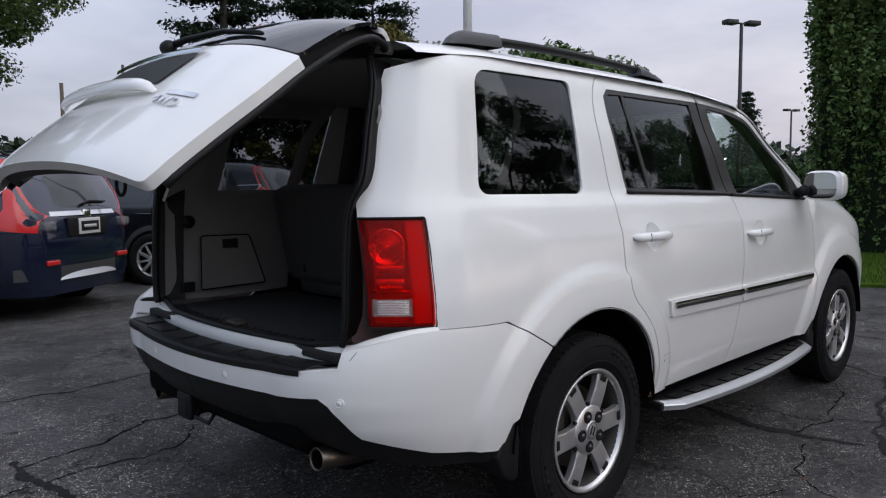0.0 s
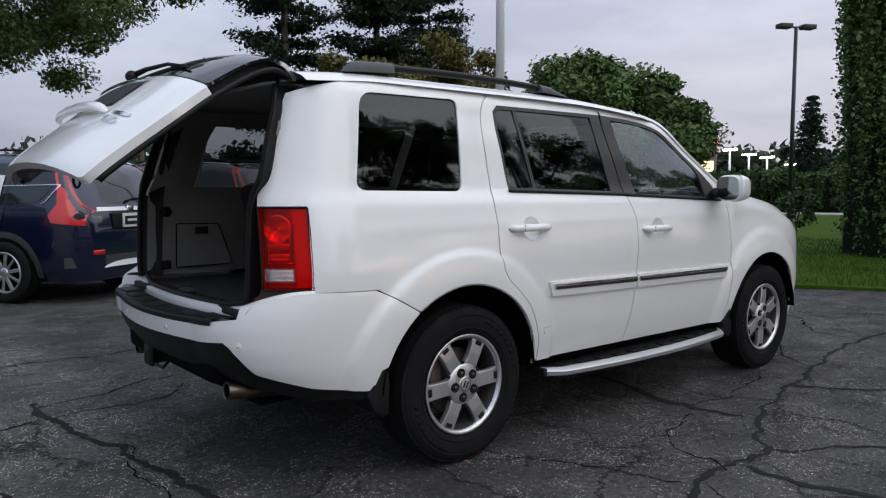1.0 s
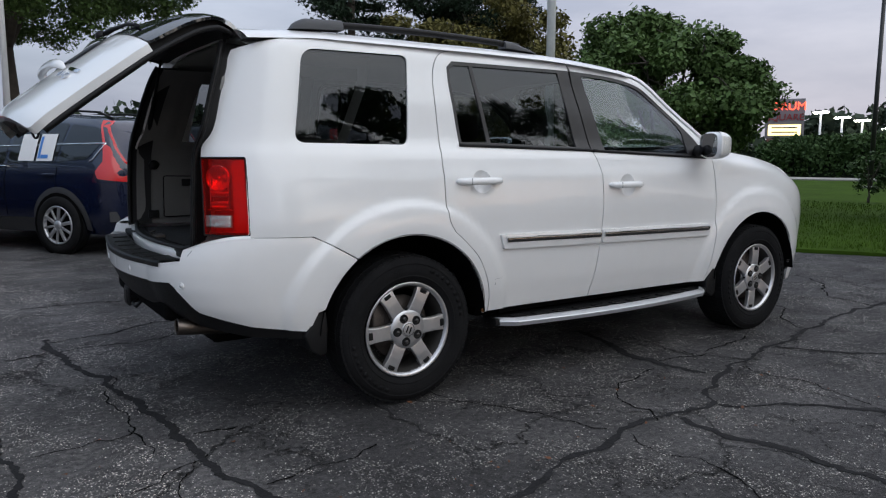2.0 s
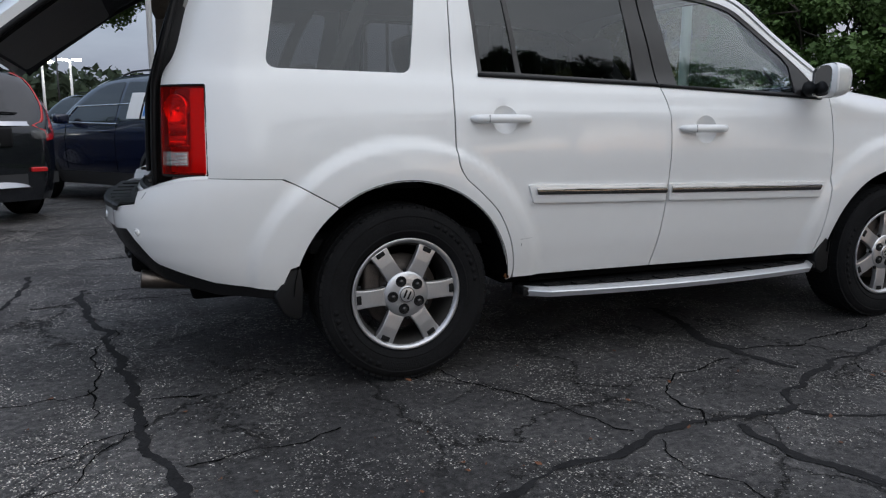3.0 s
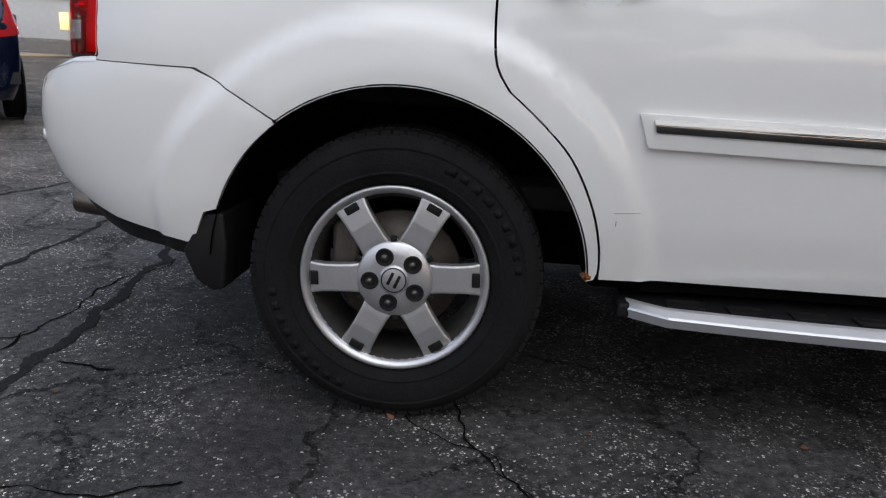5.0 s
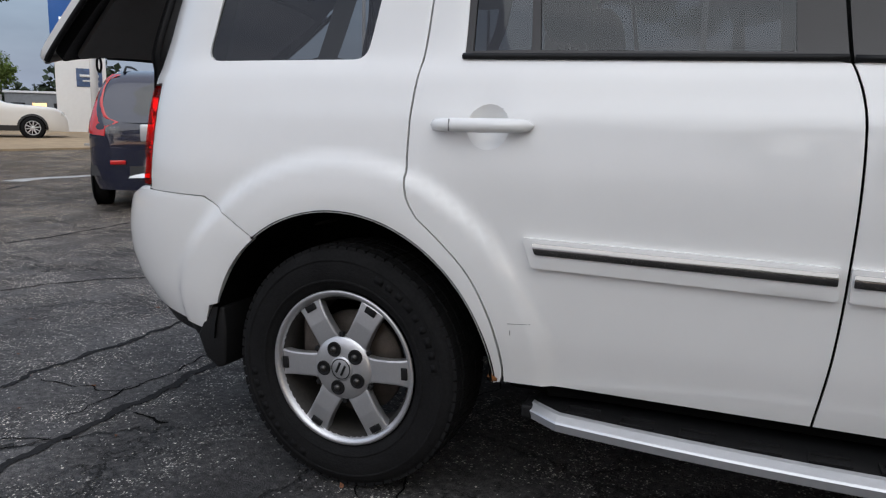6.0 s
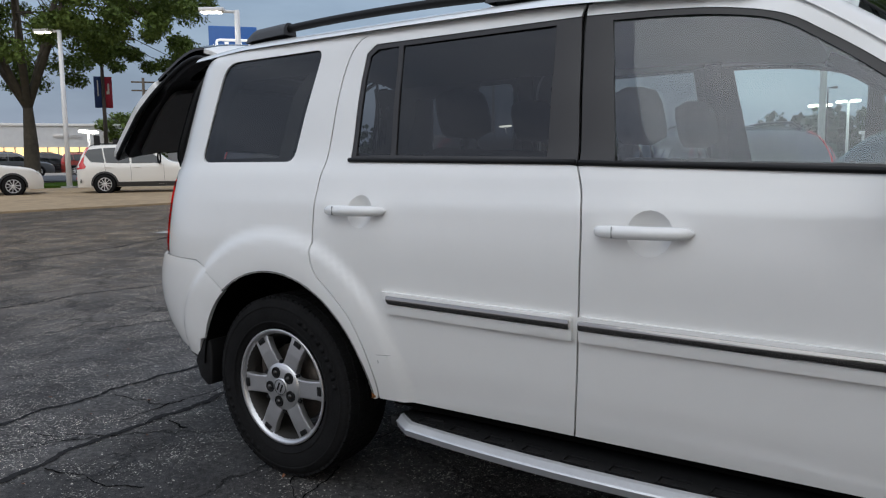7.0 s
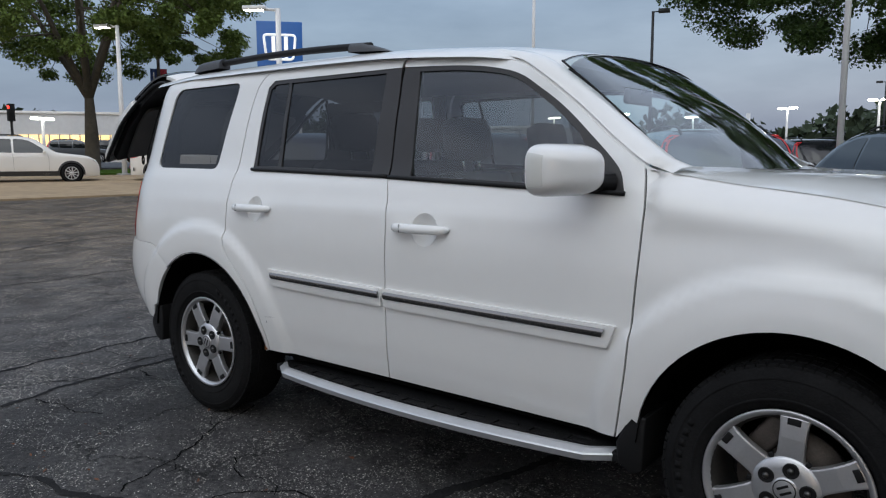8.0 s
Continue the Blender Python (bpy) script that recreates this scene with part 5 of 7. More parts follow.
    old.inputs[1].default_value, old.inputs[2].default_value, old.inputs[3].default_value, old.inputs[4].default_value = -1.15, -0.75, 1.75, 1.0
    l.new(sx.outputs["X"], old.inputs[0])
    c2 = mix("MULTIPLY", 1.0, c2.outputs[0], old.outputs[0])
    # warm lamp light on the far end of the lot, painted as a brown tint
    lamp_warmth = n.new("ShaderNodeMapRange")
    lamp_warmth.inputs[1].default_value, lamp_warmth.inputs[2].default_value, lamp_warmth.inputs[3].default_value, lamp_warmth.inputs[4].default_value = -10.0, -0.5, 1.0, 0.05
    l.new(sx.outputs["X"], lamp_warmth.inputs[0])
    c2 = mix("MULTIPLY", lamp_warmth.outputs[0], c2.outputs[0], (1.16, 0.95, 0.70, 1))
    broad = ramp(noise_at(0.16, 5).outputs[0], [(0.3, (0.72, 0.73, 0.76)), (0.7, (1.30, 1.28, 1.24))])
    c3 = mix("MULTIPLY", 1.0, c2.outputs[0], broad.outputs[0])
    l.new(c3.outputs[0], b.inputs["Base Color"])
    r = ramp(noise_at(3.0, 5).outputs[0], [(0.3, (0.46, 0.46, 0.46)), (0.7, (0.78, 0.78, 0.78))])
    l.new(r.outputs[0], b.inputs["Roughness"])
    b.inputs["Specular IOR Level"].default_value = 0.22
    h = n.new("ShaderNodeMath")
    h.operation = "MULTIPLY_ADD"
    h.inputs[1].default_value = 0.5
    l.new(stone.outputs[0], h.inputs[0])
    l.new(noise_at(140, 3).outputs[0], h.inputs[2])
    h2 = n.new("ShaderNodeMath")
    h2.operation = "SUBTRACT"
    l.new(h.outputs[0], h2.inputs[0])
    l.new(lm.outputs[0], h2.inputs[1])
    bp = n.new("ShaderNodeBump")
    bp.inputs["Strength"].default_value, bp.inputs["Distance"].default_value = 1.0, 0.016
    l.new(h2.outputs[0], bp.inputs["Height"])
    l.new(bp.outputs[0], b.inputs["Normal"])
    return m


bm = bmesh.new()
rad = [1, 2, 3, 4, 5, 6, 7, 8, 9, 10, 11.5, 13, 15, 17, 19.5, 22, 25, 28, 32, 36, 41, 46, 60, 80, 110, 160, 260, 500, 1200]
rows = []
for r in rad:
    rows.append([bm.verts.new((r * math.cos(k * math.tau / 128), r * math.sin(k * math.tau / 128), lift(r * math.cos(k * math.tau / 128), r * math.sin(k * math.tau / 128)))) for k in range(128)])
c = bm.verts.new((0, 0, 0))
for k in range(128):
    bm.faces.new((c, rows[0][k], rows[0][(k + 1) % 128]))
    for a, b in zip(rows, rows[1:]):
        bm.faces.new((a[k], b[k], b[(k + 1) % 128], a[(k + 1) % 128]))
ground = tagged(part("ground", bm, asphalt_material()), "dark cracked asphalt of a parking lot", "ground", kind="structure")


# tar seams and open cracks
TAR = mat("tar_seal", (0.020, 0.0196, 0.0202), 0.85, var=0.45, scale=14, bump=0.6, bscale=70, spec=0.12)
PAINT = mat("worn_white_paint", (0.42, 0.41, 0.39), 0.8, var=0.4, scale=3)
PIT = mat("crack_shadow", (0.004, 0.004, 0.004), 0.95, spec=0.05)
rng = np.random.default_rng(7)


def seam(pts, w, z=0.003, mate=TAR, name="tar_seam", label="black tar seal on a crack", jag=0.5, step=0.016):
    """A ragged ribbon laid along a line on the ground."""
    w *= 0.8 if mate is TAR else 1.0
    bm = bmesh.new()
    line = curve(pts, step if mate is not PAINT else 0.03)
    rows, wob, swell, turn = [], 0.0, [0.0, 0.0], 0.0
    for i, p in enumerate(line):
        a, b = line[max(0, i - 1)], line[min(len(line) - 1, i + 1)]
        d = Vector((b[0] - a[0], b[1] - a[1])).normalized()
        n = Vector((-d.y, d.x))
        turn = 0.75 * turn + rng.normal(0, 0.0028)
        wob = 0.90 * wob + turn
        q = Vector(p) + n * wob
        edge = []
        for k in (0, 1):
            swell[k] = 0.72 * swell[k] + 0.55 * rng.normal()
            edge.append(max(w * 0.14, w / 2 * (1 + jag * swell[k])) * (0.2 if i in (0, len(line) - 1) else 1))
        h = lift(*p) + z
        rows.append((bm.verts.new((q.x + n.x * edge[0], q.y + n.y * edge[0], h)), bm.verts.new((q.x, q.y, h + 0.001)), bm.verts.new((q.x - n.x * edge[1], q.y - n.y * edge[1], h))))
    for a, b in zip(rows, rows[1:]):
        bm.faces.new((a[1], a[0], b[0], b[1]))
        bm.faces.new((a[2], a[1], b[1], b[2]))
    return tagged(part(name, bm, mate), label, "pavement", kind="structure")


def crack(pts, w=0.006):
    return seam(pts, w, 0.0025, PIT, "pavement_crack", "thin open crack in the asphalt", 0.7, 0.011)


# tar bands behind and beside the car
seam([(-1.34, 1.4), (-1.26, 0.83), (-1.14, 0.15), (-1.10, -0.34), (-1.05, -0.65), (-0.99, -1.01), (-0.93, -1.3), (-0.87, -1.58), (-0.80, -2.3), (-0.6, -3.2)], 0.052)
seam([(-1.70, 2.0), (-1.74, 0.9), (-1.74, 0.3), (-1.72, -0.22), (-1.68, -0.75), (-1.63, -1.26), (-1.5, -2.2)], 0.034)
seam([(-0.4, -2.1), (-0.12, -1.96), (0.20, -1.87), (0.46, -1.82), (0.60, -1.78), (0.82, -1.76), (1.06, -1.77), (1.22, -1.74), (1.72, -1.48), (2.46, -1.30), (3.46, -1.08), (4.24, -0.98), (5.2, -0.94), (6.6, -0.7)], 0.036)
seam([(1.72, -0.3), (1.62, -0.72), (1.56, -0.92), (1.57, -1.06), (1.59, -1.23), (1.62, -1.42)], 0.052)
seam([(0.94, -1.80), (0.94, -1.95), (0.96, -2.12), (1.01, -2.4), (1.04, -2.7), (1.2, -3.2)], 0.052)
seam([(2.46, -1.30), (3.2, -2.0), (4.4, -2.6), (6.5, -3.4)], 0.036)
seam([(1.24, -1.78), (1.9, -2.3), (2.4, -3.1), (3.3, -4.4)], 0.032)
seam([(-7.6, 0.4), (-7.83, 1.08), (-8.2, 1.9), (-8.4, 3.4), (-9.0, 5.0)], 0.05)
seam([(-5.0, -0.6), (-4.97, 0.33), (-5.05, 1.17), (-4.9, 1.9), (-5.1, 3.2)], 0.04)
seam([(-3.3, 0.2), (-3.05, 0.89), (-2.74, 1.23), (-2.5, 2.2)], 0.024)
# open cracks
crack([(0.12, -0.74), (0.20, -0.91), (0.27, -1.06), (0.33, -1.19), (0.41, -1.37), (0.47, -1.53), (0.55, -1.71)], 0.008)
crack([(1.46, -1.20), (1.31, -1.22), (1.16, -1.27), (0.92, -1.43), (0.89, -1.58), (0.89, -1.66), (0.82, -1.77)], 0.007)
crack([(-1.6, -0.66), (-1.39, -0.63), (-1.29, -0.63), (-1.21, -0.56), (-1.19, -0.25), (-1.13, 0.34)], 0.006)
crack([(-1.21, -0.56), (-1.21, -0.78), (-1.20, -0.90)], 0.005)
crack([(-0.99, -0.77), (-0.89, -0.80), (-0.80, -0.80)], 0.009)
crack([(-0.90, -1.42), (-0.74, -1.40), (-0.55, -1.36), (-0.38, -1.30)], 0.006)
crack([(-1.06, -1.05), (-1.16, -1.26), (-1.22, -1.42), (-1.36, -1.60)], 0.005)
crack([(-1.00, -1.02), (-1.18, -1.16), (-1.32, -1.22), (-1.5, -1.2)], 0.005)
crack([(-1.6, 0.98), (-1.26, 1.06), (-0.73, 1.04), (-0.5, 1.3)], 0.010)
crack([(-1.35, 1.30), (-1.15, 1.34), (-0.94, 1.36), (-0.69, 1.48), (-0.48, 1.53), (0.2, 1.6)], 0.012)
crack([(-1.4, 2.55), (-1.1, 2.52), (-0.63, 2.47), (0.0, 2.6)], 0.014)
crack([(0.14, 0.14), (0.02, -0.79), (0.30, -1.16), (0.50, -1.51)], 0.004)
crack([(1.05, -1.36), (0.98, -1.30), (0.80, -1.28), (0.62, -1.22)], 0.004)
crack([(1.58, -1.10), (1.86, -1.16), (2.2, -1.12), (2.7, -0.98)], 0.008)
crack([(1.90, -1.42), (1.84, -1.62), (1.95, -1.86), (1.88, -2.2)], 0.006)
crack([(0.60, -1.80), (0.56, -1.98), (0.62, -2.2), (0.50, -2.5)], 0.005)
crack([(3.1, -1.15), (3.3, -0.82), (3.7, -0.55), (3.8, 0.1)], 0.012)
crack([(4.3, -1.0), (4.5, -0.5), (5.1, -0.1), (5.4, 0.7)], 0.014)
seam([(-9.5, 7.0), (-9.6, 6.6), (-9.75, 5.8), (-9.6, 5.3)], 0.35, mate=PAINT, name="pavement_marking", label="worn white paint stroke on the asphalt", jag=0.15)
seam([(-21.5, 6.6), (-21.0, 7.4), (-20.6, 8.2)], 0.5, mate=PAINT, name="pavement_marking", label="worn white paint stroke on the asphalt", jag=0.15)

# loose grit and fallen scraps near the car
bm = bmesh.new()
for k in range(900):
    x, y = rng.uniform(-2.2, 3.6), rng.uniform(-2.6, -0.5)
    if k > 600:
        x, y = rng.uniform(-3.5, -1.0), rng.uniform(-1.5, 3.0)
    r = rng.uniform(0.0015, 0.0045) * (1.6 if k % 37 == 0 else 1)
    v = [bm.verts.new((x + r * math.cos(a + k) * rng.uniform(0.7, 1.3), y + r * math.sin(a + k) * rng.uniform(0.7, 1.3), 0.001)) for a in (0, 1.57, 3.14, 4.71)]
    t = bm.verts.new((x, y, 0.001 + r * 0.9))
    for a in range(4):
        bm.faces.new((v[a], v[(a + 1) % 4], t))
tagged(part("grit", bm, mat("pale_grit", (0.30, 0.29, 0.27), 0.8, var=0.3, island=0.5), smooth=False), "pale loose grit scattered on the asphalt", "grit", kind="stuff")
bm = bmesh.new()
for k in range(46):
    x, y = rng.uniform(-1.6, 2.2), rng.uniform(-2.2, -0.9)
    if k > 34:
        x, y = rng.uniform(-2.5, -1.2), rng.uniform(-1.0, 1.5)
    r, a = rng.uniform(0.006, 0.016), rng.uniform(0, 6.28)
    pts = [(1, 0, 0.001), (0.3, 0.45, 0.006), (-0.8, 0.35, 0.002), (-1, -0.1, 0.007), (0.1, -0.5, 0.001)]
    bm.faces.new([bm.verts.new((x + r * (p * math.cos(a) - q * math.sin(a)), y + r * (p * math.sin(a) + q * math.cos(a)), 0.002 + h)) for p, q, h in pts])
tagged(part("leaf_scraps", bm, mat("dead_leaf", (0.16, 0.065, 0.03), 0.8, var=0.4, island=0.6), smooth=False), "dry brown leaf scraps lying on the asphalt", "leaves", kind="stuff")


# ---------------------------------------------------------------- plants
def leaf_mesh(name, centres, normals, size, ratio, rng, material, parent=None, label="", kind=""):
    """Thousands of small folded leaves, one mesh: each of two triangles along its rib."""
    k = len(centres)
    a = rng.normal(size=(k, 3))
    u = np.cross(normals, a)
    u /= np.linalg.norm(u, axis=1)[:, None] + 1e-9
    v = np.cross(normals, u)
    s = size * rng.uniform(0.6, 1.35, k)[:, None]
    nn = normals / (np.linalg.norm(normals, axis=1)[:, None] + 1e-9)
    p = np.stack([centres - u * s, centres + v * s * ratio + nn * s * 0.12, centres + u * s, centres - v * s * ratio + nn * s * 0.12], 1).reshape(-1, 3)
    idx = np.arange(k)[:, None] * 4
    f = np.concatenate([idx + np.array([[0, 1, 2]]), idx + np.array([[0, 2, 3]])], 1).reshape(-1, 3)
    me = bpy.data.meshes.new(name)
    me.from_pydata(p.tolist(), [], f.tolist())
    me.materials.append(material)
    ob = new(name, me)
    ob.parent = parent
    if label:
        ob["label"] = label
    if kind:
        ob["kind"] = kind
    return ob


BARK = mat("bark", (0.055, 0.045, 0.036), 0.9, var=0.4, scale=5, bump=0.8, bscale=25)
BARKLIT = mat("grey_bark", (0.065, 0.055, 0.04), 0.9, var=0.4, scale=5, bump=0.8, bscale=25)
LEAF = mat("leaf_green", (0.105, 0.150, 0.036), 0.6, var=0.5, scale=0.6, island=0.9, spec=0.12)
LEAFDARK = mat("leaf_dark", (0.048, 0.085, 0.028), 0.6, var=0.5, scale=0.6, island=0.9, spec=0.12)
LEAFMID = mat("leaf_mid", (0.080, 0.130, 0.040), 0.6, var=0.5, scale=0.6, island=0.9, spec=0.12)
LEAFOLIVE = mat("leaf_olive", (0.120, 0.110, 0.036), 0.65, var=0.5, scale=0.5, island=0.9, spec=0.12)
NEEDLE = mat("needle", (0.020, 0.034, 0.020), 0.7, var=0.5, scale=0.6, island=0.9, spec=0.12)
FARLEAF = mat("far_leaf", (0.040, 0.055, 0.035), 0.8, var=0.5, scale=0.1, island=0.9, spec=0.12)
# near-black green, the painted shade deep inside hedges
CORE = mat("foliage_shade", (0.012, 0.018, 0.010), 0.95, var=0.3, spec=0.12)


def broadleaf(name, x, y, h, spread, r0, seed, leaf, count, size, label, fork=0.32, clumps=46, low=0.35, forks=5, bark=BARK, lean=(0, 0), droop=0.0, tight=1.0):
    """A deciduous tree: forked tapering limbs that carry loose clumps of leaves, with gaps between them."""
    g = np.random.default_rng(seed)
    z0 = lift(x, y)
    t = holder(name, pose(x, y, z0), label, "tree")
    bm = bmesh.new()
    top = Vector((lean[0] * 0.3, lean[1] * 0.3, h * fork))
    tube(bm, [(0, 0, -0.1), (0, 0, 0.15), top * 0.5 + Vector((0.05, 0, 0)), top], [r0 * 1.5, r0 * 1.12, r0 * 0.94, r0 * 0.62], 10)
    ends = []
    for k in range(forks):
        a = k * math.tau / forks + g.uniform(-0.4, 0.4)
        out = spread * g.uniform(0.55, 0.9)
        e = Vector((math.cos(a) * out + lean[0], math.sin(a) * out + lean[1], h * g.uniform(0.6, 0.92)))
        mid = top.lerp(e, 0.45) + Vector((0, 0, h * 0.09))
        line = [Vector(p) for p in curve([tuple(top), tuple(top.lerp(mid, 0.5) + Vector((0, 0, 0.1))), tuple(mid), tuple(e)], 0.5)]
        n = len(line)
        lb = bmesh.new()
        tube(lb, line, [r0 * (0.50 * (1 - i / n) ** 1.2 + 0.05) for i in range(n)], 7)
        part("limb", lb, bark, t)
        ends += [(p, i / n) for i, p in enumerate(line) if i > n * 0.3]
    part("trunk", bm, bark, t)
    bm = bmesh.new()
    cs = []
    for k in range(clumps):
        d = g.normal(size=3)
        d /= np.linalg.norm(d)
        q = g.uniform(0.35, 1.0) ** 0.5
        c = Vector((lean[0] + d[0] * spread * q, lean[1] + d[1] * spread * q, h * low + h * (1 - low) * (0.5 + 0.5 * d[2] * q)))
        c.z -= droop * (c.xy.length / spread) ** 2
        p = min(ends, key=lambda e: (e[0] - c).length)[0]
        m = p.lerp(c, 0.5) + Vector((0, 0, 0.1 * (c - p).length))
        tube(bm, [p, m, c], [r0 * 0.14, r0 * 0.08, r0 * 0.03], 5)
        cs.append((c, g.uniform(0.16, 0.30) * spread * tight))
    part("twig_mass", bm, bark, t, kind="stuff")
    pts, nrm = [], []
    each = count // clumps
    for c, r in cs:
        d = g.normal(size=(each, 3))
        d /= np.linalg.norm(d, axis=1)[:, None]
        q = g.uniform(0.1, 1, each)[:, None] ** 0.5
        pts.append(np.array(c) + d * q * np.array([r, r, r * 0.62]) + g.normal(size=(each, 3)) * 0.05)
        nrm.append(d * 0.5 + g.normal(size=(each, 3)) * 0.6 + np.array([0, 0, 0.5]))
    leaf_mesh("crown", np.concatenate(pts), np.concatenate(nrm), size, 0.5, g, leaf, t)
    return t


def conifer(name, x, y, h, spread, r0, seed, count, size, label, base=0.12, open_top=False):
    """A pine or spruce: a straight stem and whorls of drooping boughs with needle tufts."""
    g = np.random.default_rng(seed)
    t = holder(name, pose(x, y, lift(x, y)), label, "tree")
    bm = bmesh.new()
    tube(bm, [(0, 0, -0.1), (0, 0, h * 0.5), (0, 0, h)], [r0, r0 * 0.6, 0.02], 8)
    part("trunk", bm, BARK, t)
    bm = bmesh.new()
    pts, nrm = [], []
    whorls = 20
    for i in range(whorls):
        f = i / (whorls - 1)
        z = h * (base + (1 - base) * f * 0.97)
        for k in range(6):
            if open_top and g.random() < 0.35:
                continue
            L = spread * ((1 - f) ** (0.35 if open_top else 0.8) + 0.05) * g.uniform(0.6, 1.1)
            a = g.uniform(0, math.tau)
            e = Vector((math.cos(a) * L, math.sin(a) * L, z + L * (0.12 if open_top else -0.22)))
            m = Vector((math.cos(a) * L * 0.5, math.sin(a) * L * 0.5, z + L * 0.08))
            tube(bm, [(0, 0, z), m, e], [r0 * 0.18, r0 * 0.1, 0.01], 4)
            n = max(12, int(count / whorls / 6))
            q = g.uniform(0.2, 1.05, n)
            c = np.array([0, 0, z])[None] * ((1 - q) ** 2)[:, None] + np.array(m)[None] * (2 * q * (1 - q))[:, None] + np.array(e)[None] * (q**2)[:, None]
            pts.append(c + g.normal(size=(n, 3)) * np.array([1, 1, 0.45]) * (0.10 + 0.10 * L))
            nrm.append(g.normal(size=(n, 3)) + np.array([0, 0, 0.8]))
    part("bough_mass", bm, BARK, t, kind="stuff")
    leaf_mesh("crown", np.concatenate(pts), np.concatenate(nrm), size, 0.28, g, NEEDLE, t)
    return t


def hedge(name, path, w, h, seed, leaf, count, size, label, wob=0.35, sprays=0):
    """A clipped or wild mass of leaves along a line: a core painted dark as inner shade, and a shell of leaves of
    uneven depth.
    """
    g = np.random.default_rng(seed)
    t = holder(name, Matrix.Identity(4), label, "hedge")
    line = [Vector(p) for p in dense(path, 0.4, False)]
    n = len(line) - 1

    def skin(i, a, k=1.0):
        p = line[round(i * n)]
        q, r = line[min(n, round(i * n) + 1)], line[max(0, round(i * n) - 1)]
        d = (q - r).normalized()
        s = Vector((-d.y, d.x))
        e = math.sin(min(1.0, i * n / 2.0 + 0.12) * math.pi / 2) * math.sin(min(1.0, (1 - i) * n / 2.0 + 0.12) * math.pi / 2)
        o = math.copysign(abs(math.cos(a)) ** 0.6, math.cos(a)) * w * k * e
        z = h * k * (0.75 + 0.25 * e) * max(0.0, math.sin(a)) ** 0.5
        b = noise.noise(Vector((p.x * 0.6 + o, p.y * 0.6, z * 0.7))) * wob
        return Vector((p.x + s.x * (o + b * math.cos(a)), p.y + s.y * (o + b * math.cos(a)), lift(p.x, p.y) + z + b * math.sin(a)))
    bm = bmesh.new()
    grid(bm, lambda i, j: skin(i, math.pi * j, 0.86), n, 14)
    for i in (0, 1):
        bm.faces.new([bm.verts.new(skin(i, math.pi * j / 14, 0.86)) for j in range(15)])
    part("shade_core", bm, CORE, t)
    i, j = g.random(count), g.random(count)
    pts = np.array([skin(a, math.pi * b) for a, b in zip(i, j)])
    pts += g.normal(size=pts.shape) * 0.09
    tufts = g.random(count) < 0.05
    pts[tufts] += g.normal(size=(tufts.sum(), 3)) * 0.10
    extra = [pts]                                 # sprays that stand out of the mass
    for k in range(sprays):
        a, b = g.random(), math.pi * g.uniform(0.12, 0.88)
        p, c = skin(a, b), skin(a, b, 0.6)
        d = (p - c).normalized() + Vector((0, 0, 0.35))
        q = np.linspace(-0.2, 1, 46)[:, None]
        L = g.uniform(0.15, 0.42)
        extra.append(np.array(p) + q * np.array(d) * L - q**2 * np.array([0, 0, 0.45]) * L + g.normal(size=(46, 3)) * 0.035 * (1.2 - q))
    pts = np.concatenate(extra)
    leaf_mesh("foliage", pts, g.normal(size=pts.shape) + np.array([0, 0, 0.5]), size, 0.5, g, leaf, t)
    return t


def at(yaw, dist, ex=0.0, ey=0.0):
    """A place on the ground at a heading (degrees to the left of +y) and a distance from a point."""
    return ex - math.sin(radians(yaw)) * dist, ey + math.cos(radians(yaw)) * dist


EYE_A, EYE_B = (-2.0, -3.94), (3.26, -3.13)
broadleaf("street_tree", 0.1, 24.0, 18.0, 8.4, 0.29, 11, LEAFMID, 250000, 0.068, "large leafy tree with a dark forked trunk behind parked cars", 0.24, 280, 0.25, 8, droop=2.6, tight=0.46)
broadleaf("honey_locust", -34.6, 15.7, 16.5, 9.0, 0.36, 13, LEAF, 120000, 0.085, "wide green street tree with a forked trunk on a grass strip", 0.22, 240, 0.30, 8, BARKLIT, droop=2.4, tight=0.36)
broadleaf("green_tree", 10.6, 6.6, 3.95, 2.15, 0.12, 14, LEAFMID, 90000, 0.055, "dense round green tree on the grass", 0.12, 90, 0.10, 7)
broadleaf("olive_tree", 17.6, 20.8, 7.4, 3.6, 0.16, 15, LEAFOLIVE, 34000, 0.085, "yellowing olive-leaved tree behind the car", 0.25, 55, 0.2, 6)
broadleaf("olive_tree", 13.6, 20.6, 6.4, 2.6, 0.13, 16, LEAFOLIVE, 24000, 0.085, "yellowing olive-leaved tree behind the car", 0.25, 40, 0.2, 5)
broadleaf("street_tree", -58.0, 38.0, 6.2, 4.2, 0.2, 17, LEAF, 12000, 0.14, "round green tree beside a pale building", 0.25, 30, 0.2, 5)
broadleaf("street_tree", -45.0, 10.0, 8.0, 4.5, 0.2, 18, LEAF, 12000, 0.14, "round green tree near traffic lights", 0.25, 30, 0.2, 5)
broadleaf("sapling", 17.0, 5.4, 1.4, 0.45, 0.025, 19, LEAFDARK, 1200, 0.05, "young sapling in a mulch ring", 0.2, 14, 0.15, 5)
px, py = at(-27.2, 31, *EYE_A)
conifer("pine_tree", px, py, 15.0, 2.5, 0.24, 21, 80000, 0.085, "tall dark pine with ragged boughs", 0.10, True)
px, py = at(-34.0, 33, *EYE_A)
conifer("pine_tree", px, py, 14.0, 3.3, 0.26, 22, 90000, 0.085, "tall dark pine with ragged boughs", 0.15, True)
px, py = at(-38.0, 36, *EYE_A)
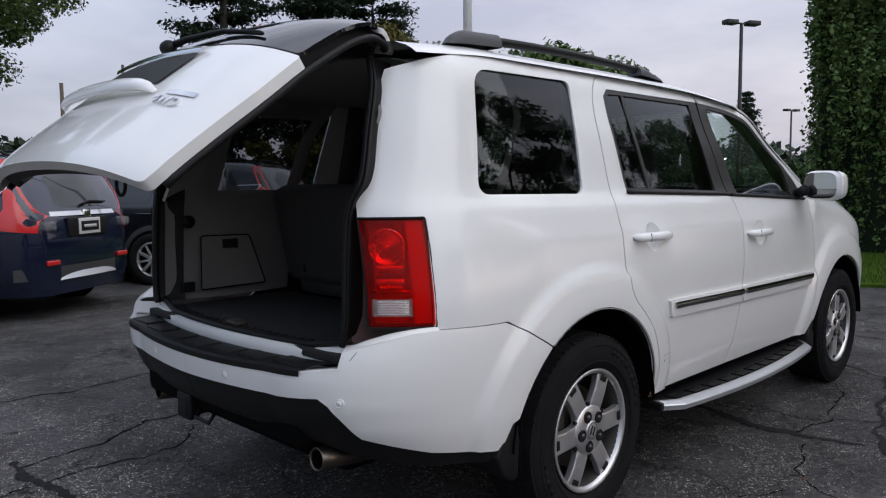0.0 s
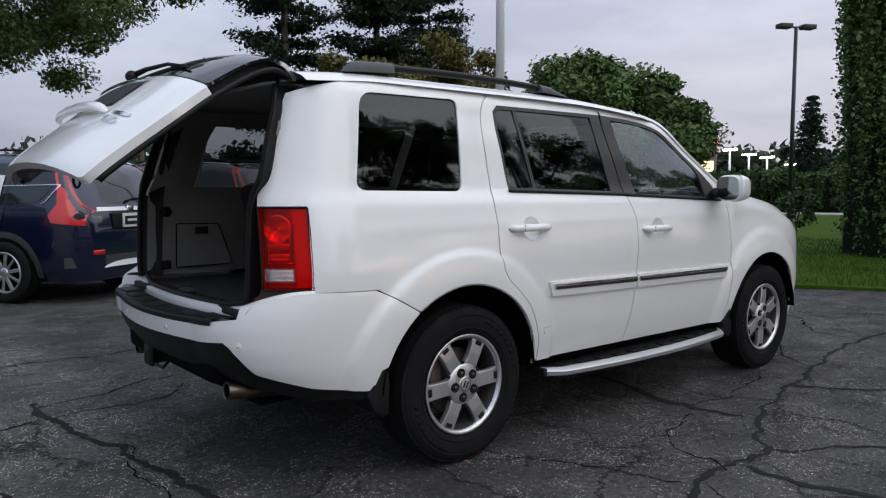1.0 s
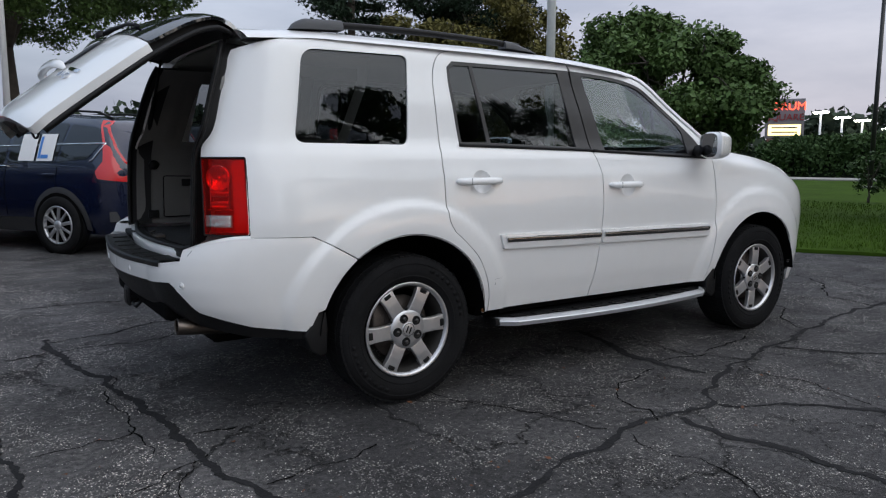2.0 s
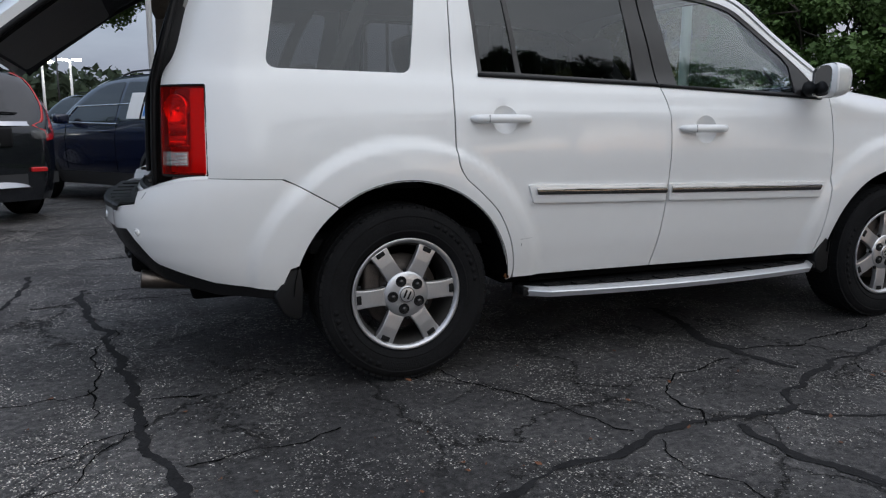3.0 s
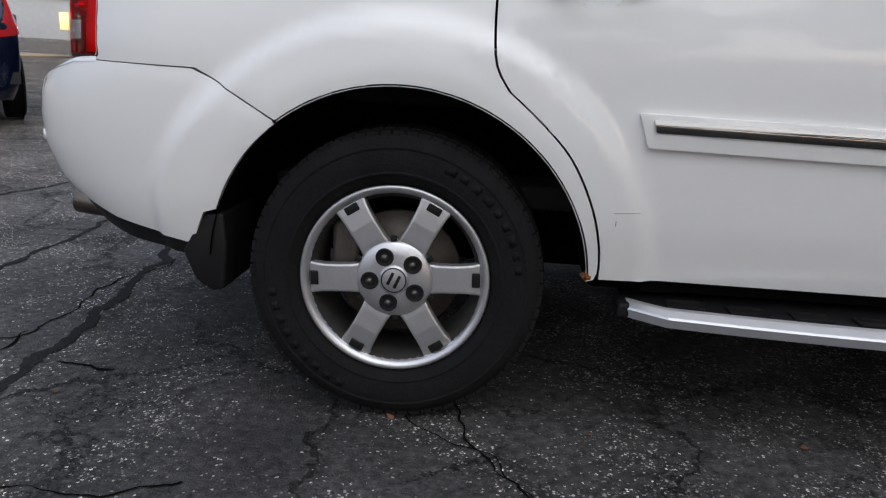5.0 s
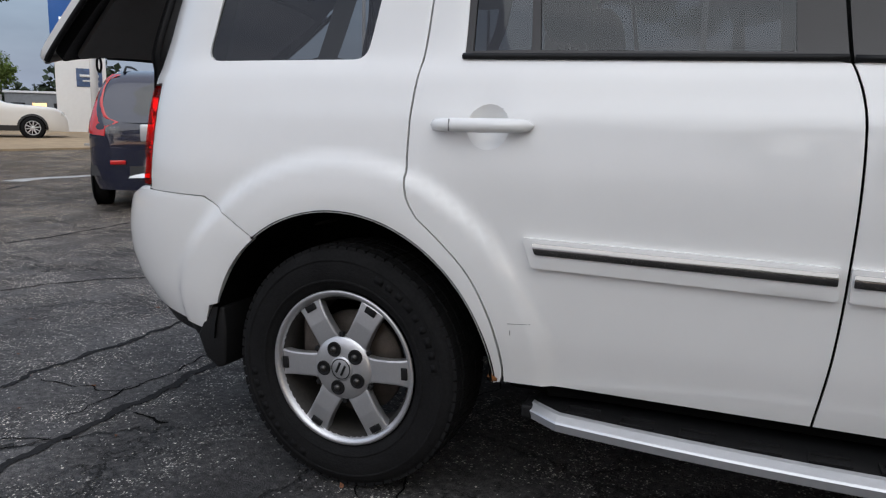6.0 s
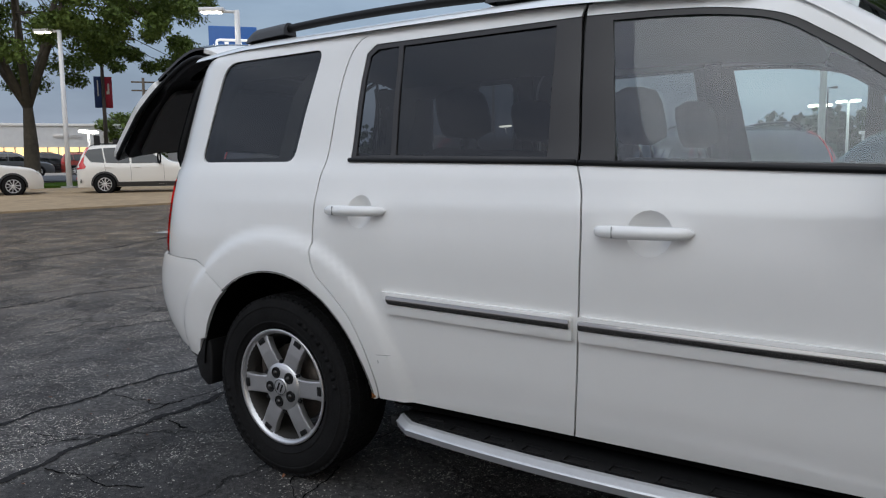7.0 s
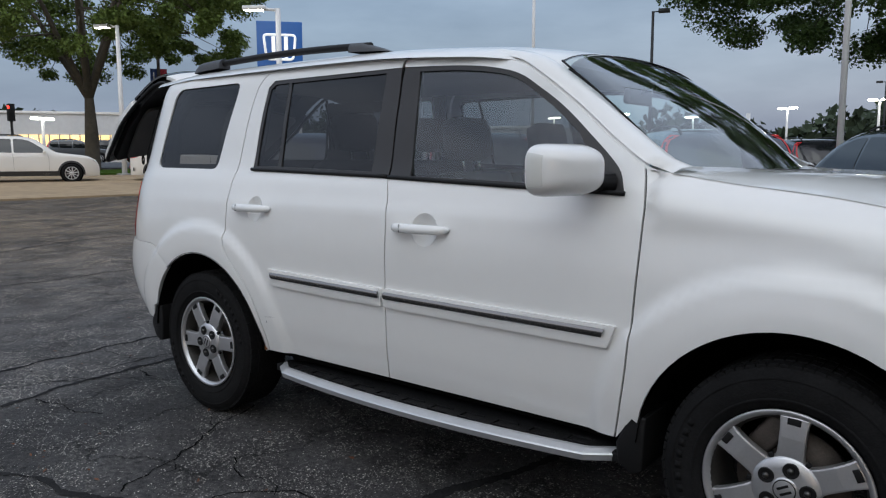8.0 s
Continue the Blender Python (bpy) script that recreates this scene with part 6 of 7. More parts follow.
conifer("pine_tree", px, py, 11.0, 3.0, 0.22, 25, 60000, 0.085, "tall dark pine with ragged boughs", 0.08, True)
px, py = at(-65.4, 48, *EYE_A)
conifer("spruce_tree", px, py, 6.6, 1.8, 0.16, 23, 9000, 0.10, "dark pointed spruce beyond the road", 0.02)
hedge("tall_hedge", [(12.5, 2.45), (13.05, 0.9), (13.7, -1.2), (14.6, -3.9), (15.4, -6.9)], 1.1, 5.6, 31, LEAFMID, 260000, 0.036, "tall dark-green ivy-like hedge on the grass", 0.5, 220)
hx, hy = at(-57, 44, *EYE_A)
hx2, hy2 = at(-66, 42, *EYE_A)
hx3, hy3 = at(-76, 44, *EYE_A)
hedge("low_hedge", [(hx, hy), (hx2, hy2), (hx3, hy3)], 1.4, 1.9, 32, LEAFDARK, 30000, 0.09, "low clipped hedge along the road", 0.5)
# trees across the lot, seen mirrored in the car's windows
for k, (x, y, h, s) in enumerate(((9.5, -15.5, 11.5, 4.2), (15.5, -15.5, 13.0, 4.8), (22, -13.5, 12.5, 4.8), (30, -12, 12.5, 5.0), (38, -12, 12.0, 5.0), (3.5, -24, 9.5, 3.8))):
    broadleaf("lot_tree", x, y, h, s, 0.2, 40 + k, LEAFDARK, 26000, 0.11, "leafy tree across the parking lot", 0.25, 44, 0.2, 5)

# far woods all round, one mass
g = np.random.default_rng(50)
pts = []
for k in range(260):
    yaw, d = g.uniform(-180, 180), g.uniform(95, 150)
    hgt = g.uniform(3.2, 7.5) * d / 100
    x, y = at(yaw, d)
    n = 240
    q = g.normal(size=(n, 3))
    q /= np.linalg.norm(q, axis=1)[:, None]
    pts.append(np.array([x, y, lift(x, y) + hgt * 0.5]) + q * np.array([4.2, 4.2, hgt * 0.5]) * g.uniform(0.5, 1, n)[:, None])
pts = np.concatenate(pts)
tagged(leaf_mesh("far_woods", pts, g.normal(size=pts.shape), 0.55, 0.6, g, FARLEAF), "distant line of dark green woods", "woods", kind="stuff")

# grass with its blades
GRASS = mat("lawn", (0.040, 0.075, 0.008), 0.95, var=0.35, scale=0.8, bump=0.5, bscale=45, spec=0.05)
BLADE = mat("grass_blade", (0.050, 0.092, 0.010), 0.7, var=0.4, scale=0.5, island=0.6, spec=0.12)


def lawn(name, outline, label, top=0.05, step=1.0):
    bm = sheet(outline, lambda u, v, d=0.0: Vector((u, v, lift(u, v) + top + 0.06 * noise.noise(Vector((u * 0.3, v * 0.3, 0))) - d)), (), step, 0.12, 0.02)
    return tagged(part(name, bm, GRASS), label, "grass", kind="structure")


lawn("grass_verge", [(3.2, 6.9), (5.6, 3.3), (6.95, 1.10), (7.6, 0.1), (10.5, -4.6), (13.5, -9.5), (40, -9.5), (42, 14.0), (31, 24), (18, 22), (6, 14)], "mown green lawn beside the asphalt", 0.05, 0.9)
lawn("grass_verge", [(-24.0, 20.5), (-27.3, 15.5), (-29.5, 10.5), (-31.5, 5.0), (-35.5, 6.2), (-33.5, 12.0), (-31.0, 18.0), (-27.5, 23.5)], "narrow grass strip along the street", 0.14, 0.8)
g = np.random.default_rng(60)
k = 26000
x, y = 6.4 + 9.5 * g.random(k) ** 1.5, g.uniform(-3, 7, k)
keep = (x - 6.95) * 0.848 + (y - 1.10) * 0.53 > 0.06
x, y = x[keep], y[keep]
c = np.stack([x, y, np.full_like(x, 0.075)], 1)
nn = g.normal(size=c.shape) * np.array([1, 1, 0.12])
k = len(c)
u = np.stack([g.normal(size=k) * 0.35, g.normal(size=k) * 0.35, np.ones(k)], 1)
side_v = np.cross(u, nn)
side_v /= np.linalg.norm(side_v, axis=1)[:, None]
p = np.stack([c - side_v * 0.006 - np.array([0, 0, 0.03]), c + side_v * 0.006 - np.array([0, 0, 0.03]), c + u * g.uniform(0.01, 0.045, k)[:, None]], 1).reshape(-1, 3)
me = bpy.data.meshes.new("grass_blades")
me.from_pydata(p.tolist(), [], (np.arange(k)[:, None] * 3 + np.array([[0, 1, 2]])).tolist())
me.materials.append(BLADE)
tagged(new("grass_blades", me), "short green grass blades of the lawn", "grass", kind="stuff")


# ---------------------------------------------------------------- parked cars
PLATE = mat("plate_pale", (0.55, 0.55, 0.53), 0.5)
LITRED = mat("lit_brake_lamp", (1.0, 0.03, 0.02), 0.3, emit=4.0)
GREYPAINT = mat("grey_paint", (0.12, 0.13, 0.14), 0.3, 0.4, coat=1.0)
TAILRED = mat("tail_lamp_red", (0.55, 0.012, 0.014), 0.15, coat=0.8)
DARKGLASS = mat("car_window_dark", (0.012, 0.014, 0.016), 0.03, spec=0.8)
CLADDING = mat("grey_cladding", (0.035, 0.035, 0.037), 0.6)


def far_wheel(parent, x, y, s, r=0.345):
    bm = bmesh.new()
    m = Matrix.Translation((x, y, r)) @ (Matrix.Identity(4) if s < 0 else Matrix.Rotation(math.pi, 4, "Z"))
    spin(bm, [(0.23, -0.09), (0.25, -0.108), (r - 0.03, -0.108), (r - 0.006, -0.088), (r, -0.05), (r, 0.07), (r - 0.02, 0.09), (0.23, 0.09)], 36, m)
    w = part("wheel", bm, RUBBER, parent)
    bm = bmesh.new()
    spin(bm, [(0.232, -0.095), (0.222, -0.108), (0.212, -0.095), (0.20, 0.0)], 36, m)
    for k in range(10):
        a = Matrix.Rotation(k * math.tau / 10, 4, "Y")
        box(bm, 0, -0.088, 0.14, 0.026 if k % 2 else 0.040, 0.022, 0.16, 0.004, m @ a @ pose(0, 0, 0, 0, 8, 0))
    spin(bm, [(0.0, -0.102), (0.05, -0.100), (0.06, -0.085)], 20, m)
    part("rim", bm, ALLOY, w)
    # near-black disc, painted shade behind the spokes
    bm = bmesh.new()
    spin(bm, [(0.0, -0.04), (0.20, -0.04)], 24, m)
    part("brake_disc", bm, DARK, w)


def parked_suv(name, m, paint, label, L=4.55, H=1.68, wb=2.62, tail="tall", chrome=True, stickers=False, lit=False, rear_low=True):
    """A parked family SUV: rear axle at x 0, nose along +x, on the ground at z 0."""
    t = holder(name, m, label, "car")
    k = H / 1.68
    xb, xf = -0.92, L - 0.92
    top = smooth_table([(xb, 0.80), (xb + 0.02, 0.98), (xb + 0.10, 1.16), (xb + 0.22, 1.38 * k), (xb + 0.36, 1.57 * k), (xb + 0.60, 1.645 * k), (0.5, 1.68 * k), (1.1, 1.665 * k), (1.5, 1.59 * k), (1.85, 1.37 * k), (2.22, 1.11 * k), (2.45, 1.07 * k), (xf - 0.45, 0.98 * k), (xf - 0.15, 0.84 * k), (xf - 0.03, 0.68), (xf, 0.55)])
    wid = smooth_table([(0.2, 0.80), (0.35, 0.865), (0.6, 0.905), (0.85, 0.91), (1.0, 0.895), (1.08, 0.87), (1.35 * k, 0.775), (1.55 * k, 0.68), (1.69 * k, 0.60)])

    def plan(x):
        a, b = max(0.0, xb + 0.42 - x) / 0.42, max(0.0, x - xf + 0.85) / 0.85
        return 1.0 - 0.30 * min(1.0, a) ** 3 - 0.34 * min(1.0, b) ** 3

    def skin(x, z, d=0.0, s=-1):
        zt = top(x)
        w = wid(z) * plan(x)
        r = max(0.0, 1 - max(0.0, (z - zt + 0.09) / 0.09) ** 2.2) ** 0.5
        return Vector((x, s * (w * (0.80 + 0.20 * r) - d), z))

    def loft(i, j):
        f = (1 - math.cos(math.pi * i)) / 2
        x = xb + (xf - xb) * f
        zt, v = top(x), abs(2 * j - 1)
        s = -1 if j < 0.5 else 1
        if v > 0.30:
            q = (1 - v) / 0.70
            z = 0.24 + (zt - 0.24 - 0.02) * q**0.9
            return skin(x, z, 0, s)
        e = v / 0.30
        p = skin(x, zt - 0.02, 0, 1)
        return Vector((x, s * p.y * e, zt - 0.02 * e**3))
    bm = bmesh.new()
    ends = grid(bm, loft, 64, 48)
    for r in (ends[0], ends[-1]):
        bm.faces.new(r)
    bmesh.ops.recalc_face_normals(bm, faces=bm.faces[:])
    body = part("body", bm, paint, t)
    for s in (-1, 1):
        def lay_on(d):
            return lambda u, z, dd=0.0: skin(u, z, dd + d, -1)
        mir = None if s < 0 else 0.0
        zb = 1.055
        panes = ([(-0.42, zb + 0.07), (-0.62, 1.34 * k), (-0.50, 1.49 * k), (-0.06, 1.54 * k), (0.02, zb + 0.04)],
                 [(0.06, zb + 0.035), (-0.02, 1.545 * k), (0.82, 1.565 * k), (0.84, zb + 0.015)],
                 [(0.90, zb + 0.015), (0.89, 1.565 * k), (1.16, 1.55 * k), (1.40, 1.49 * k), (1.72, 1.28 * k), (1.93, zb + 0.02)])
        for p in panes:
            g = part("side_window", sheet(rounded(p, 0.04), lay_on(-0.006), (), 0.14, 0.008, 0.0, mirror=mir), DARKGLASS, t)
        outline = rounded([(-0.50, zb + 0.05), (-0.68, 1.34 * k), (-0.52, 1.53 * k), (0.4, 1.60 * k), (1.16, 1.585 * k), (1.43, 1.52 * k), (1.78, 1.28 * k), (2.02, zb), (0.9, zb - 0.02)], 0.04)
        bm = bmesh.new()
        tube(bm, [(lambda q: Vector((q.x, q.y * -s, q.z)))(skin(x, z, -0.004, -1)) for x, z in dense(outline[:8] + outline[-16:], 0.1, False)] if chrome else [skin(0.9, 1.0, 0.02, s), skin(0.92, 1.0, 0.02, s)], 0.011, 5)
        part("window_trim", bm, CHROME if chrome else TRIM, t)
        for cx in (0.0, wb):
            bm = bmesh.new()
            grid(bm, lambda i, j: (lambda q: Vector((q.x, q.y * -s, q.z)))(skin(cx + (0.375 + 0.075 * j) * math.cos(radians(-8 + 196 * i)), max(0.26, 0.345 + (0.375 + 0.075 * j) * math.sin(radians(-8 + 196 * i))), -0.012 if j < 1 else -0.004, -1)), 24, 2)
            part("arch_cladding", bm, CLADDING, t)
            # near-black disc painted as the shade within the arch
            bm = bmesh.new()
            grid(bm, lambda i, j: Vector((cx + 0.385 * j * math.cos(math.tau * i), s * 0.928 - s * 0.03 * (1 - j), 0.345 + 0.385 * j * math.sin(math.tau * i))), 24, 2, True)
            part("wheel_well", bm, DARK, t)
            far_wheel(t, cx, s * 0.85, s)
        part("sill_cladding", sheet([(0.36, 0.25), (wb - 0.36, 0.25), (wb - 0.40, 0.42), (0.40, 0.42)], lay_on(-0.01), (), 0.2, 0.01, mirror=mir), CLADDING, t)
        for hx in (0.12, 1.08):
            bm = bmesh.new()
            q = skin(hx, 0.94, -0.018, s)
            box(bm, q.x, q.y, q.z, 0.20, 0.025, 0.028, 0.008)
            part("door_handle", bm, paint, t)
        bm = bmesh.new()
        for gx in (0.04, 0.88, 1.98):
            tube(bm, [skin(gx - 0.02 * (z > 0.9), z, -0.0005, s) for z in np.linspace(0.45, zb - 0.03, 8)], 0.004, 4)
        part("door_gap", bm, DARK, t)
        bm = bmesh.new()
        box(bm, 1.86, s * 1.02, 1.10, 0.11, 0.20, 0.13, 0.04)
        part("door_mirror", bm, paint, t)
        # rear lamps climb the pillar
        o = [(xb + 0.03, 0.86), (xb + 0.30, 0.90), (xb + 0.34, 0.98), (xb + 0.26, 1.10), (xb + 0.30, 1.30 * k), (xb + 0.44, 1.58 * k), (xb + 0.36, 1.575 * k), (xb + 0.20, 1.32 * k), (xb + 0.08, 1.10), (xb + 0.03, 1.02)]
        lamp = part("tail_lamp", sheet(o, lay_on(-0.014), (), 0.08, 0.02, 0.004, mirror=mir), TAILRED, t, "tall red tail lamp")
        bm = bmesh.new()
        q = skin(xb + 0.05, 0.92, -0.014, s)
        box(bm, xb + 0.005, s * 0.60, 0.925, 0.10, 0.16, 0.09, 0.02)
        part("lamp_lens", bm, LITRED if lit else CLEARLENS, lamp)
        bm = bmesh.new()
        box(bm, xb - 0.012, s * 0.56, 0.56, 0.03, 0.17, 0.05, 0.01)
        part("rear_reflector", bm, TAILRED, t)
        bm = bmesh.new()
        box(bm, xf - 0.28, s * 0.70, 0.80, 0.36, 0.16, 0.13, 0.05, None)
        part("head_lamp", bm, CLEARLENS, t)
        bm = bmesh.new()
        tube(bm, [(x, s * 0.50, top(x) + 0.035 - 0.03 * (abs(x - 0.35) > 0.82)) for x in np.linspace(-0.5, 1.2, 9)], 0.014, 6)
        part("roof_rail", bm, TRIM, t)
    # rear face
    back = lambda y, z, d=0.0: Vector(((lambda xs: xs)(xb + np.interp(z, [0.5, 0.98, 1.16, 1.38 * k, 1.57 * k], [0.0, 0.02, 0.10, 0.22, 0.36])) - 0.012 + 0.16 * (abs(y) / 0.9) ** 3 + d, y, z))
    part("rear_window", sheet(rounded([(-0.60, 1.10), (0.60, 1.10), (0.50, 1.54 * k), (-0.50, 1.54 * k)], 0.06), back, (), 0.12, 0.008, 0.0), DARKGLASS, t)
    bm = bmesh.new()
    grid(bm, lambda i, j: back(-0.64 + 1.28 * i, 1.015 + 0.045 * j, -0.02), 16, 1)
    box(bm, back(0, 1.03).x - 0.025, 0, 1.03, 0.02, 0.10, 0.085, 0.02)
    part("tailgate_garnish", bm, CHROME if chrome else paint, t, "chrome strip with a plain badge" if chrome else "")
    bm = bmesh.new()
    q = back(0, 0.90)
    box(bm, q.x - 0.006, 0, 0.90, 0.03, 0.62, 0.20, 0.02)
    part("plate_recess", bm, TRIM if chrome else SILVER, t)
    bm = bmesh.new()
    box(bm, q.x - 0.028, 0, 0.90, 0.014, 0.34, 0.165, 0.006)
    pl = part("number_plate", bm, PLATE, t, "dealer plate in a pale frame")
    bm = bmesh.new()
    box(bm, q.x - 0.037, 0, 0.90, 0.006, 0.28, 0.10, 0.004)
    part("plate_face", bm, TRIM, pl)
    bm = bmesh.new()
    box(bm, q.x - 0.041, 0, 0.90, 0.004, 0.20, 0.03)
    part("plate_bar", bm, PLATE, pl)
    bm = bmesh.new()
    tube(bm, [back(0.0, 1.12, -0.02), back(-0.12, 1.155, -0.025), back(-0.42, 1.145, -0.022)], [0.018, 0.012, 0.008], 6)
    part("rear_wiper", bm, TRIM, t)
    bm = bmesh.new()
    for z0, z1, o in ((0.40, 0.52, 0.025), ):
        grid(bm, lambda i, j: Vector((xb - o + 0.20 * abs(2 * i - 1) ** 3, -0.88 + 1.76 * i, z0 + (z1 - z0) * j)), 20, 2)
    part("rear_bumper_cover", bm, CLADDING, t)
    bm = bmesh.new()
    grid(bm, lambda i, j: Vector((xb - 0.05 + 0.12 * abs(2 * i - 1) ** 3 + 0.03 * j, -0.62 + 1.24 * i, 0.385 + 0.075 * j - 0.05 * abs(2 * i - 1) ** 6 * (1 - j))), 20, 3)
    part("skid_plate", bm, SILVER, t, "silver skid plate")
    if stickers:
        for x0 in (0.10, 0.40):
            bm = bmesh.new()
            grid(bm, lambda i, j: skin(x0 + 0.26 * i, 1.10 + 0.32 * j, -0.016, 1), 4, 4)
            stk = part("window_sticker", bm, WHITEMATTE, t, "white sales sheet on the window")
            if x0 < 0.3:
                bm = bmesh.new()
                grid(bm, lambda i, j: skin(x0 + 0.205 + 0.04 * i, 1.13 + 0.26 * j, -0.020, 1), 2, 4)
                grid(bm, lambda i, j: skin(x0 + 0.08 + 0.12 * i, 1.13 + 0.045 * j, -0.020, 1), 2, 1)
                part("sticker_mark", bm, mat("sticker_blue", (0.05, 0.20, 0.55), 0.5), stk)
    return t


def stand(rlx, rly, head, side_y=0.85):
    """A pose from the place of the rear-left tyre and the heading, degrees left of +y."""
    r = pose(0, 0, 0, 0, 0, 90 + head)
    o = r @ Vector((0, side_y, 0))
    return pose(rlx - o.x, rly - o.y, lift(rlx, rly), 0, 0, 90 + head)


parked_suv("parked_suv", stand(-0.66, 5.95, 35), NAVY, "dark blue compact SUV with sales sheets on its side windows", stickers=True)
parked_suv("parked_suv", stand(-3.62, 5.15, 36), BLACKCAR, "black compact SUV with a chrome tailgate strip")
parked_suv("parked_suv", stand(-6.55, 4.25, 39), NAVY, "older dark blue compact SUV with a silver plate surround", chrome=False)
parked_suv("parked_suv", stand(2.9, 7.3, 36), BLACKCAR, "black SUV with a sales sheet on its window", stickers=True)
parked_suv("parked_suv", pose(-23.2, 12.6, lift(-23.2, 12.6), 0, 0, 52), PEARL, "pearl white large SUV beside the grass strip", L=4.95, H=1.76, wb=2.98, chrome=False)
parked_suv("parked_suv", pose(-26.0, 7.6, lift(-26.0, 7.6), 0, 0, 66), PEARL, "white compact SUV beside the grass strip", wb=2.69, chrome=False)
x, y = at(12.0, 22, *EYE_B)
parked_suv("parked_suv", pose(x, y, lift(x, y), 0, 0, 125), BLACKCAR, "dark SUV with lit brake lamps", chrome=False, lit=True)
x, y = at(3.4, 10.8, *EYE_B)
parked_suv("parked_suv", pose(x, y, lift(x, y), 0, 0, 126), BLACKCAR, "black SUV parked beyond the bonnet", chrome=False)
x, y = at(7.0, 30, -1.15, -3.8)
parked_suv("parked_suv", pose(x, y, lift(x, y), 0, 0, 126), GREYPAINT, "grey SUV in the next row", chrome=False, stickers=True)
for yaw, d, paint, col in ((61.0, 62, "red", mat("red_car_paint", (0.30, 0.03, 0.02), 0.3, coat=1.0)), (63.2, 62, "black", BLACKCAR), (65.6, 60, "grey", GREYPAINT), (59.0, 52, "silver", SILVER)):
    x, y = at(yaw, d, *EYE_B)
    parked_suv("parked_suv", pose(x, y, lift(x, y), 0, 0, 65), col, "distant %s car parked before the showroom" % paint, chrome=False)

# ---------------------------------------------------------------- poles, lamps, signs
POLEWHITE = mat("white_pole_paint", (0.74, 0.74, 0.74), 0.45, var=0.08, scale=2)
POLEBLACK = mat("black_pole_paint", (0.015, 0.015, 0.016), 0.5)
WOOD = mat("weathered_wood", (0.10, 0.08, 0.06), 0.9, var=0.3, scale=3)
GLOW = mat("lamp_glow", (1.0, 0.92, 0.78), 0.4, emit=9.0)
CONCRETE = mat("concrete", (0.30, 0.29, 0.27), 0.85, var=0.2, scale=3, bump=0.3, bscale=40)


def pole(name, x, y, h, r, material, label, base=True, category="lamp post"):
    t = holder(name, pose(x, y, lift(x, y)), label, category)
    bm = bmesh.new()
    tube(bm, [(0, 0, -0.3), (0, 0, h)], [r * 1.15, r * 0.8], 12)
    part("post", bm, material, t)
    if base:
        bm = bmesh.new()
        box(bm, 0, 0, 0.04, 0.5, 0.5, 0.16, 0.03)
        part("footing", bm, CONCRETE, t)
    return t


def arm_lamp(x, y, h, toward, label):
    t = pole("lot_lamp", x, y, h, 0.10, POLEWHITE, label)
    d = Vector((math.cos(radians(toward)), math.sin(radians(toward)), 0))
    bm = bmesh.new()
    tube(bm, [(0, 0, h - 0.05), tuple(d * 0.6 + Vector((0, 0, h)))], 0.045, 8)
    part("arm", bm, POLEWHITE, t)
    bm = bmesh.new()
    box(bm, 0.75, 0, h + 0.02, 0.75, 0.34, 0.12, 0.03, pose(0, 0, 0, 0, 0, toward))
    hd = part("lamp_head", bm, POLEWHITE, t)
    bm = bmesh.new()
    box(bm, 0.78, 0, h - 0.05, 0.58, 0.26, 0.03, 0.01, pose(0, 0, 0, 0, 0, toward))
    part("diffuser", bm, GLOW, hd, "lit lamp panel")
    return t


arm_lamp(-27.6, 13.6, 6.35, 200, "white lot lamp with one lit arm on the grass strip")
arm_lamp(-16.1, 12.8, 5.75, 215, "white lot lamp with one lit arm beside the sign")


def shoebox(x, y, h, label, heads=2, turn=30, material=POLEBLACK):
    t = pole("lot_lamp", x, y, h, 0.075, material, label)
    for k in range(heads):
        s = 1 - 2 * k
        bm = bmesh.new()
        tube(bm, [(0, 0, h - 0.02), (s * 0.25 * math.cos(radians(turn)), s * 0.25 * math.sin(radians(turn)), h - 0.02)], 0.03, 6)
        box(bm, s * 0.47, 0, h, 0.48, 0.34, 0.16, 0.02, pose(0, 0, 0, 0, 0, turn))
        part("lamp_head", bm, material, t)
    return t


shoebox(24.5, 9.1, 6.95, "black twin-head lot lamp, unlit", 2, -28)
shoebox(54.0, 18.0, 6.4, "black twin-head lot lamp, unlit", 2, -20)
x, y = at(23.0, 35, *EYE_B)
shoebox(x, y, 7.3, "dark single-head lot lamp, unlit", 1, 20)
x, y = at(8.0, 70, *EYE_B)
shoebox(x, y, 6.5, "dark twin-head lot lamp, unlit", 2, 10)
pole("flag_pole", 8.5, 7.6, 13.0, 0.085, POLEWHITE, "tall white pole behind the car", category="pole")
x, y = -0.45, 17.0
pole("light_pole", x, y, 13.0, 0.07, POLEWHITE, "tall pale tapering light pole", category="pole")
x, y = at(31.6, 40, *EYE_B)
pole("flag_pole", x, y, 13.0, 0.09, POLEWHITE, "thin pale pole beyond the car", category="pole")
x, y = at(16.3, 45, *EYE_B)
pole("light_pole", x, y, 3.2, 0.14, POLEWHITE, "short pale pole among trees", category="pole")


def twin_lit(x, y, h, turn, n=2):
    t = pole("street_lamp", x, y, h, 0.13, POLEWHITE, "pale street lamp with lit heads")
    for k in range(n):
        s = 1 - 2 * k
        bm = bmesh.new()
        box(bm, s * 0.62, 0, h, 0.85, 0.5, 0.20, 0.05, pose(0, 0, 0, 0, 0, turn))
        hd = part("lamp_head", bm, GLOW, t, "lit lamp head")
    return t


